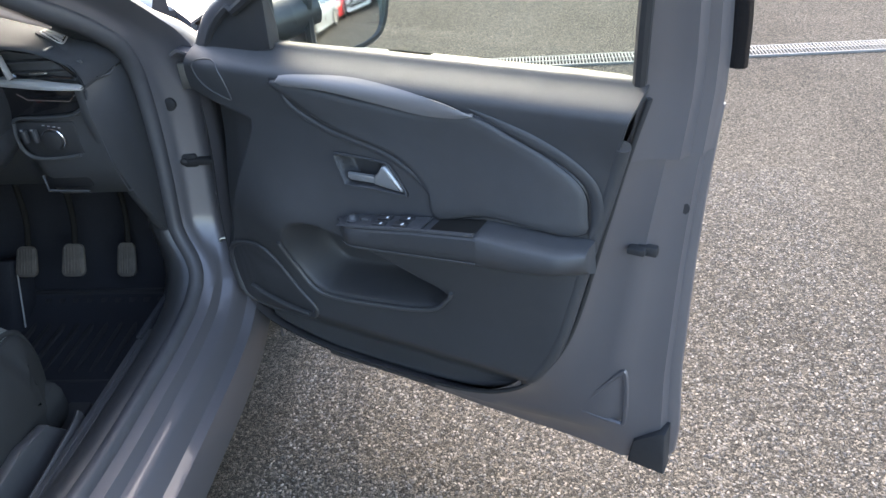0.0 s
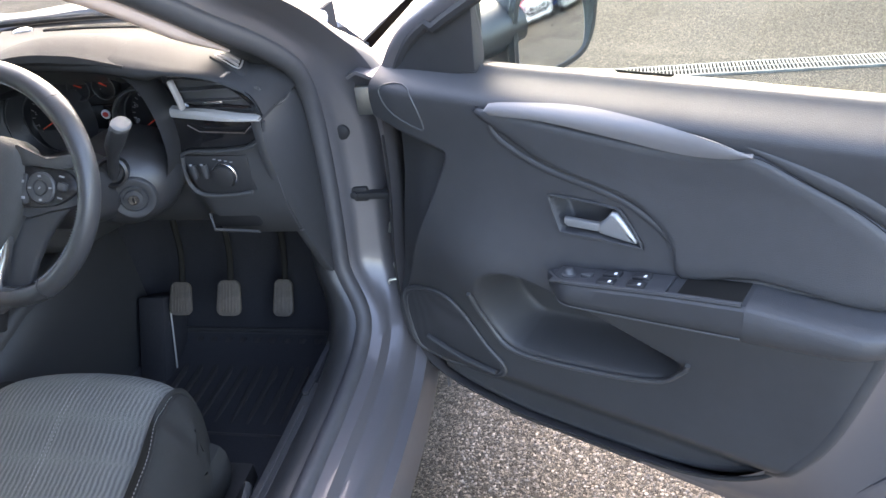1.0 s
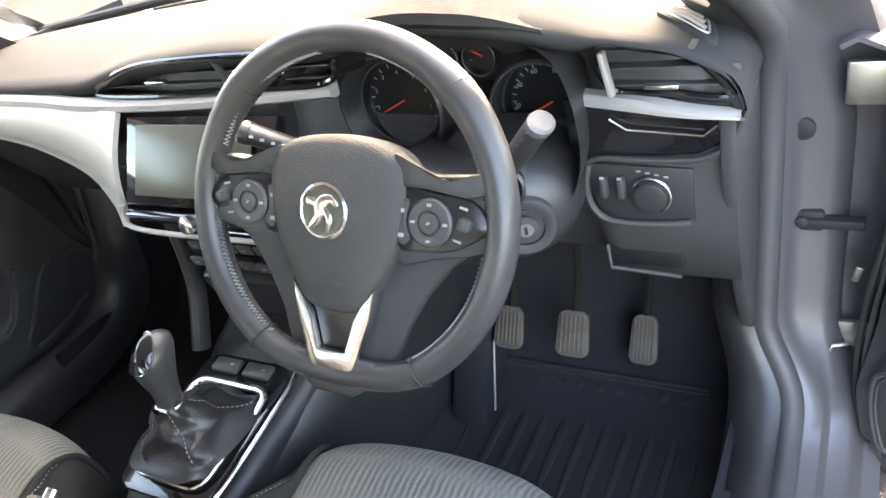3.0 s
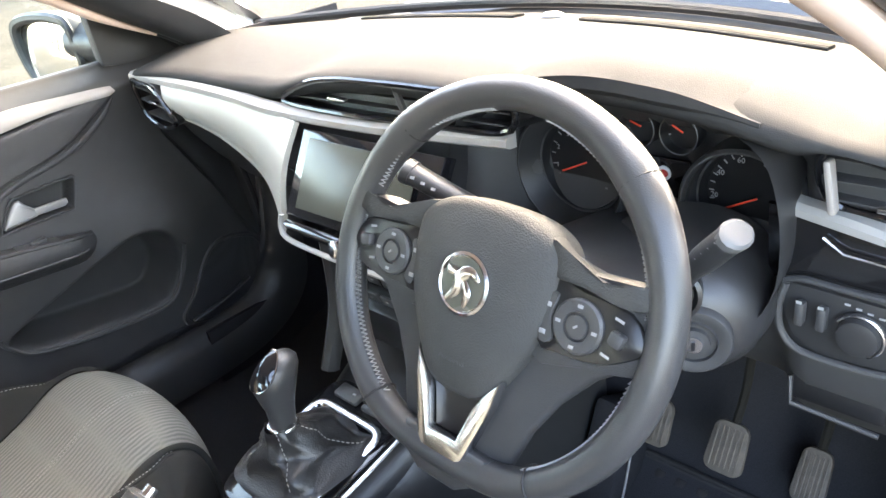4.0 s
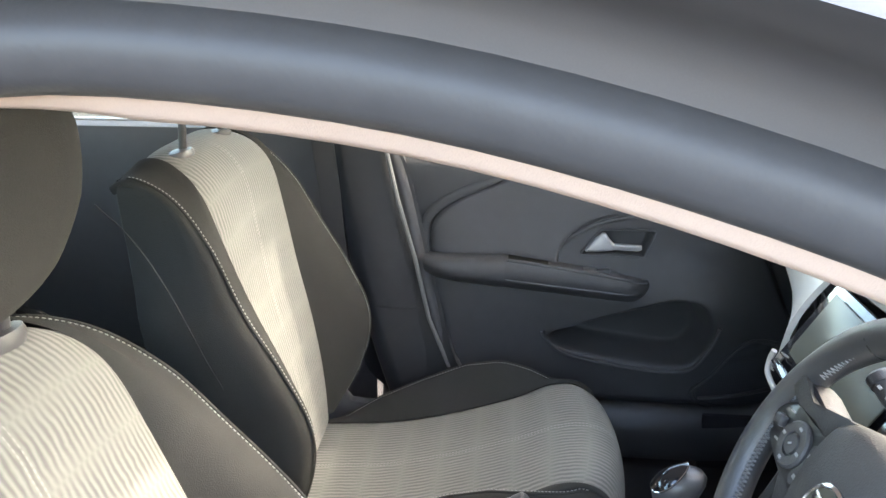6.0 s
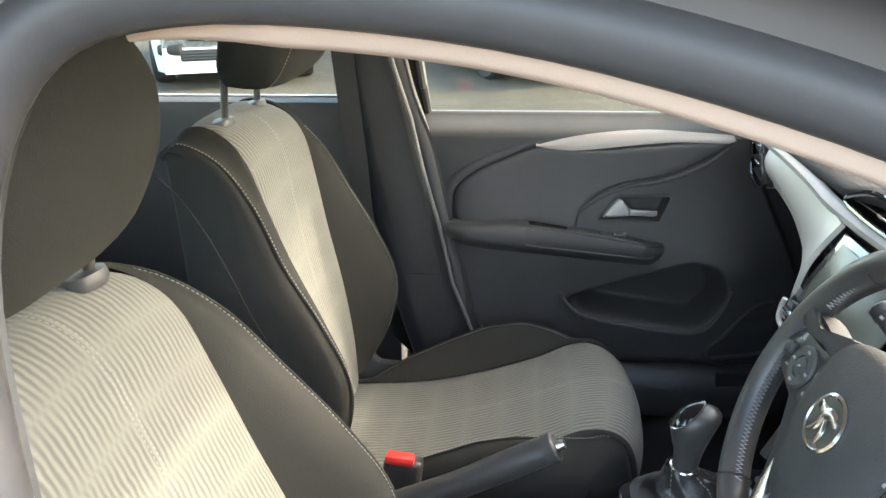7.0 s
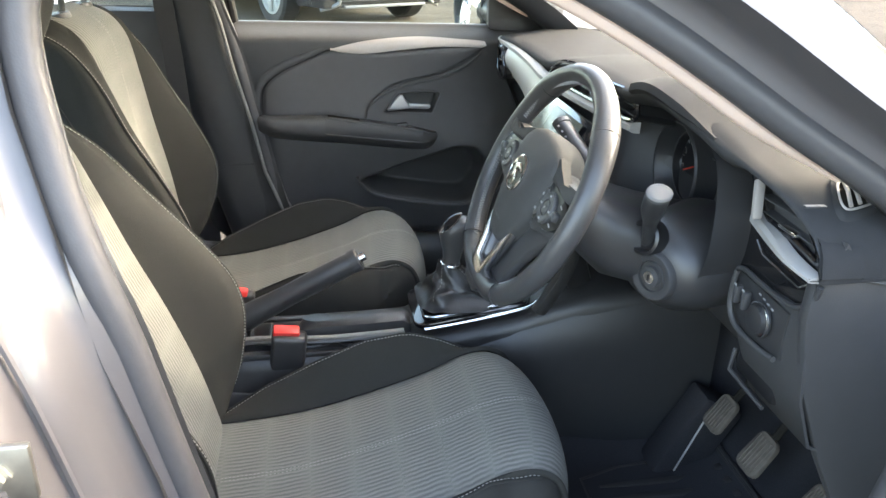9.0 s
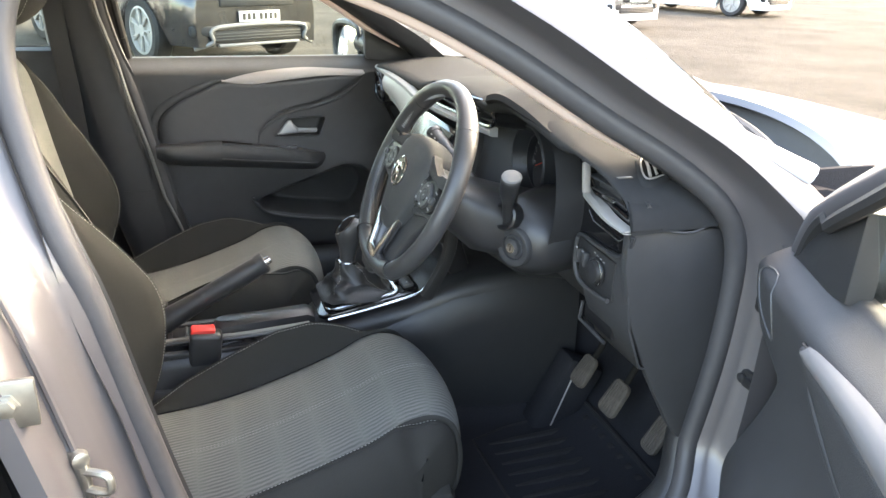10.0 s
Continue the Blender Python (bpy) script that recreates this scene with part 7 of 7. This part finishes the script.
# ---------- drain ----------
drain = thing("drain_channel", (1.5, 3.08, GROUND), "galvanised slotted drain channel set in the tarmac", "drain", kind="")
part("channel_bed", rbox((1.4, 3.08, GROUND - 0.002), (5.4, 0.150, 0.012), 0.0), M_SLOT, drain)
for d in (-0.075, 0.075):
    part("channel_edge", rbox((1.4, 3.08 + d, GROUND + 0.003), (5.4, 0.014, 0.016), 0.003), M_GRATING, drain)
part("channel_rib", rbox((1.4, 3.08, GROUND + 0.006), (5.4, 0.010, 0.010), 0.002), M_GRATING, drain)
slat = part("drain_slat", rbox((-1.25, 3.08, GROUND + 0.006), (0.0075, 0.138, 0.010), 0.002), M_GRATING, drain)
for k in range(1, 298):
    o = slat.copy()
    scene.collection.objects.link(o)
    o.location.x += 0.0178 * k

# ---------- parked vehicles ----------
M_CARS = {"black": mat("black_car_paint", (0.012, 0.012, 0.014), 0.25, coat=0.9), "white": mat("white_car_paint", (0.75, 0.75, 0.74), 0.3, coat=0.9), "red": mat("red_car_paint", (0.42, 0.02, 0.02), 0.3, coat=0.9), "blue": mat("blue_car_paint", (0.03, 0.09, 0.33), 0.3, coat=0.9), "silver": mat("silver_car_paint", (0.42, 0.43, 0.44), 0.3, metal=0.6, coat=0.9)}
M_BUMPER = mat("grey_bumper_trim", (0.16, 0.16, 0.165), 0.5, metal=0.3)
M_DARKGLASS = mat("dark_car_glass", (0.02, 0.024, 0.024), 0.05, coat=0.6)
M_LAMP = mat("lamp_glass", (0.62, 0.63, 0.64), 0.12, metal=0.4, coat=0.8)
M_PLATE = mat("number_plate_white", (0.78, 0.78, 0.76), 0.5)


def parked_car(colour, tall, label, place, yaw):
    """A parked car, nose along its own +y, standing on the ground."""
    length, half, roof = (4.6, 0.95, 1.72) if tall else (4.1, 0.87, 1.45)
    car = thing("parked_car", (0, 0, 0), label, "car", "parked cars")
    pm = M_CARS[colour]
    h, belt, low = length / 2, roof * 0.62, (0.26 if tall else 0.18)
    wr = 0.37 if tall else 0.31
    rows = []
    for y in np.linspace(-h, h, 41):
        f, r = smooth(h - 0.75, h, y), smooth(-h + 0.5, -h, y)
        w = half * (1 - 0.20 * f * f - 0.14 * r * r)
        zt = belt - 0.10 * smooth(h * 0.35, h, y) - 0.16 * f ** 3
        cut = max((wr + 0.07) * math.sqrt(max(1 - ((abs(y) - h * 0.62) / (wr + 0.09)) ** 2, 0)) + wr * 0.7, low) if abs(abs(y) - h * 0.62) < wr + 0.09 else low
        half_row = [(0, zt + 0.03), (w * 0.5, zt + 0.025), (w * 0.85, zt), (w * 0.96, zt - 0.05), (w, zt - 0.2), (w * 1.0, max(0.55, cut + 0.1)), (w * 0.985, cut), (w * 0.8, cut)]
        rows.append([V(-a, y, b) for a, b in half_row[::-1]] + [V(a, y, b) for a, b in half_row[1:]])
    part("body", sheet(rows, caps=True), pm, car, angle=45)
    g = []
    for z, y0, y1, w in ((belt, -h * 0.92, h * 0.42, 0.90), (belt + (roof - belt) * 0.55, -h * 0.84, h * 0.16, 0.80), (roof - 0.04, -h * 0.72, -h * 0.04, 0.70), (roof, -h * 0.62, -h * 0.14, 0.60)):
        g.append([V(x * half * w, y, z) for x, y in [(q[0] / 0.5, y0 + (y1 - y0) * (q[1] + 0.5)) for q in rrect(0.5, 0.5, 0.12)]])
    part("greenhouse", sheet(g, closed=True, caps=True), M_DARKGLASS, car, "dark car windows", angle=40)
    part("roof", slab([V(x * half * 1.26, -h * 0.38 + y * h * 0.52, roof - 0.012) for x, y in rrect(0.5, 0.5, 0.12)], (0, 0, 0.025), 0.01), pm, car)
    for sx in (-1, 1):
        for yy in (h * 0.62, -h * 0.62):
            mm = frame_at((sx * (half - 0.11), yy, wr), (0, sx, 0), (0, 0, 1))
            w = part("wheel", lathe([(wr * 0.68, -0.10), (wr * 0.93, -0.11), (wr, -0.08), (wr, 0.08), (wr * 0.93, 0.11), (wr * 0.69, 0.10), (wr * 0.68, 0.03)], mm, 36), M_RUBBER, car, "black tyre")
            spk = [lathe([(wr * 0.70, 0.06), (wr * 0.70, 0.10), (wr * 0.64, 0.105), (wr * 0.62, 0.05)], mm, 36), lathe([(wr * 0.17, 0.04), (wr * 0.17, 0.095), (0.01, 0.10)], mm, 16), lathe([(wr * 0.66, 0.02), (0.01, 0.021)], mm, 24)]
            part("rim", merge(*spk), M_SATIN, w, "silver alloy rim")
            for k in range(7):
                a = 360 / 7 * k
                for e in (-7, 7):
                    part("rim_spoke", rbox(None, (wr * 0.52, 0.020, 0.03), 0.005, m=mm @ pose(wr * 0.42 * math.cos(radians(a + e * 0.5)), wr * 0.42 * math.sin(radians(a + e * 0.5)), 0.082, 0, 0, a + e)), M_SATIN, w)
        for yy, mt_ in ((h - 0.14, M_LAMP), (-h + 0.06, M_RED)):
            part("lamp", rbox((sx * half * 0.66, yy, belt - 0.20), (half * 0.40, 0.26, 0.14), 0.05, (0, 0, -sx * (24 if yy > 0 else -14))), mt_, car, "car lamp")
        part("door_mirror", rbox((sx * (half + 0.08), h * 0.24, belt + 0.05), (0.18, 0.10, 0.13), 0.04), pm, car)
        part("fog_lamp_recess", rbox((sx * half * 0.70, h - 0.06, 0.42), (0.26, 0.14, 0.11), 0.03, (0, 0, -sx * 20)), M_RUBBER, car)
        part("running_board", rbox((sx * half * 0.97, 0, low + 0.03), (0.08, h * 0.86, 0.07), 0.02), M_RUBBER if tall else pm, car)
    part("grille", rbox((0, h - 0.010, 0.56 if not tall else 0.72), (half * 1.0, 0.06, 0.12), 0.02), M_RUBBER, car, "black grille")
    part("lower_grille", rbox((0, h - 0.012, 0.36), (half * 1.2, 0.06, 0.12), 0.02), M_RUBBER, car, "black lower grille")
    for dz in (-0.03, 0.0, 0.03):
        part("grille_bar", rbox((0, h + 0.02, 0.36 + dz), (half * 1.16, 0.012, 0.008), 0.003), M_HARD, car)
    if tall:
        part("skid_plate", tube(crv([(-half * 0.80, h - 0.08, 0.24), (-half * 0.62, h + 0.02, 0.31), (-half * 0.55, h + 0.03, 0.46), (half * 0.55, h + 0.03, 0.46), (half * 0.62, h + 0.02, 0.31), (half * 0.80, h - 0.08, 0.24)], 5), 0.022, 8), M_BUMPER, car, "silver bumper trim")
        part("lower_strip", rbox((0, h + 0.02, 0.27), (half * 1.1, 0.04, 0.03), 0.01), M_BUMPER, car)
    pl = part("number_plate", rbox((0, h + 0.03, 0.56), (0.52, 0.012, 0.111), 0.004), M_PLATE, car, "white number plate")
    for k in range(7):
        part("plate_bar", rbox((-0.20 + 0.062 * k + (0.03 if k > 3 else 0), h + 0.038, 0.56), (0.040, 0.003, 0.07), 0), M_DIAL, pl)
    car.location = (place[0], place[1], GROUND)
    car.rotation_euler = (0, 0, radians(yaw))
    return car


parked_car("black", True, "parked black off-road car with silver bumper trim", (-9.4, -0.55), -62)
parked_car("white", False, "parked white hatchback on the tarmac forecourt", (-13.2, 7.0), -90 + 22)
parked_car("white", False, "parked white hatchback on the tarmac forecourt", (-16.0, 12.6), -90 + 25)
parked_car("white", False, "parked white hatchback on the tarmac forecourt", (-8.9, -4.0), -70)
parked_car("silver", False, "parked silver hatchback beside the open car", (10.2, -0.75), 112)
parked_car("red", False, "parked red hatchback beside the open car", (14.4, 0.75), 110)
parked_car("blue", False, "parked blue hatchback beside the open car", (16.5, 1.75), 108)
parked_car("white", False, "parked white hatchback on the tarmac forecourt", (14.5, 2.35), 100)
parked_car("blue", False, "parked blue hatchback in a row of parked cars", (17.2, 3.9), 104)
parked_car("silver", False, "parked silver hatchback in a row of parked cars", (13.4, 4.3), 100)


# ---------- showroom far behind ----------
M_CLAD = mat("white_cladding", (0.78, 0.78, 0.77), 0.5, var=0.04, stain=0.06, sscale=0.6)
shop = thing("showroom_building", (-14.0, -24.0, GROUND), "white clad showroom with tall dark windows", "building")
part("wall", rbox((-14.0, -26.0, GROUND + 2.6), (26.0, 4.0, 5.2), 0.03), M_CLAD, shop, "white clad wall")
part("roof", rbox((-14.0, -26.0, GROUND + 5.3), (26.6, 4.6, 0.22), 0.03), M_STEEL, shop, "flat grey roof edge")
for k in range(8):
    win = part("window", rbox((-25.0 + 3.1 * k, -23.98, GROUND + 1.75), (2.5, 0.08, 2.9), 0.01), M_DARKGLASS, shop, "tall dark shop window")
    for sx in (-1.25, 0.0, 1.25):
        part("frame", rbox((-25.0 + 3.1 * k + sx, -23.92, GROUND + 1.75), (0.07, 0.07, 2.9), 0.01), M_CLAD, win)
for k in range(4):
    part("column", tube([(-24.0 + 6.6 * k, -22.9, GROUND), (-24.0 + 6.6 * k, -22.9, GROUND + 5.2)], 0.16, 16), M_CLAD, shop, "white round column")


# ---------- loose stone chips near the car ----------
rng = np.random.default_rng(7)
NCHIP = 20000
cx_, cy_ = rng.uniform(0.86, 2.5, NCHIP), rng.uniform(-0.15, 1.7, NCHIP)
sa, sb = rng.uniform(0.0025, 0.0052, NCHIP), rng.uniform(0.0018, 0.004, NCHIP)
an = rng.uniform(0, math.pi, NCHIP)
ht = rng.uniform(0.0012, 0.0032, NCHIP)
ring = np.linspace(0, 2 * math.pi, 6)[:-1]
vs = np.zeros((NCHIP, 6, 3))
for k, a in enumerate(ring):
    jit = rng.uniform(0.75, 1.2, NCHIP)
    u, v = sa * np.cos(a) * jit, sb * np.sin(a) * jit
    vs[:, k, 0] = cx_ + u * np.cos(an) - v * np.sin(an)
    vs[:, k, 1] = cy_ + u * np.sin(an) + v * np.cos(an)
    vs[:, k, 2] = GROUND + rng.uniform(-0.0005, 0.0015, NCHIP)
vs[:, 5, 0], vs[:, 5, 1], vs[:, 5, 2] = cx_ + rng.uniform(-0.001, 0.001, NCHIP), cy_ + rng.uniform(-0.001, 0.001, NCHIP), GROUND + ht
fs = np.array([(k, (k + 1) % 5, 5) for k in range(5)])
faces = (np.arange(NCHIP)[:, None, None] * 6 + fs[None]).reshape(-1, 3)
cme = bpy.data.meshes.new("stone_chips")
cme.from_pydata(vs.reshape(-1, 3).tolist(), [], faces.tolist())
cme.materials.append(M_CHIP)
tagged(new("stone_chips", cme), "buff and grey stone chips rolled into the tarmac", "gravel", kind="stuff")
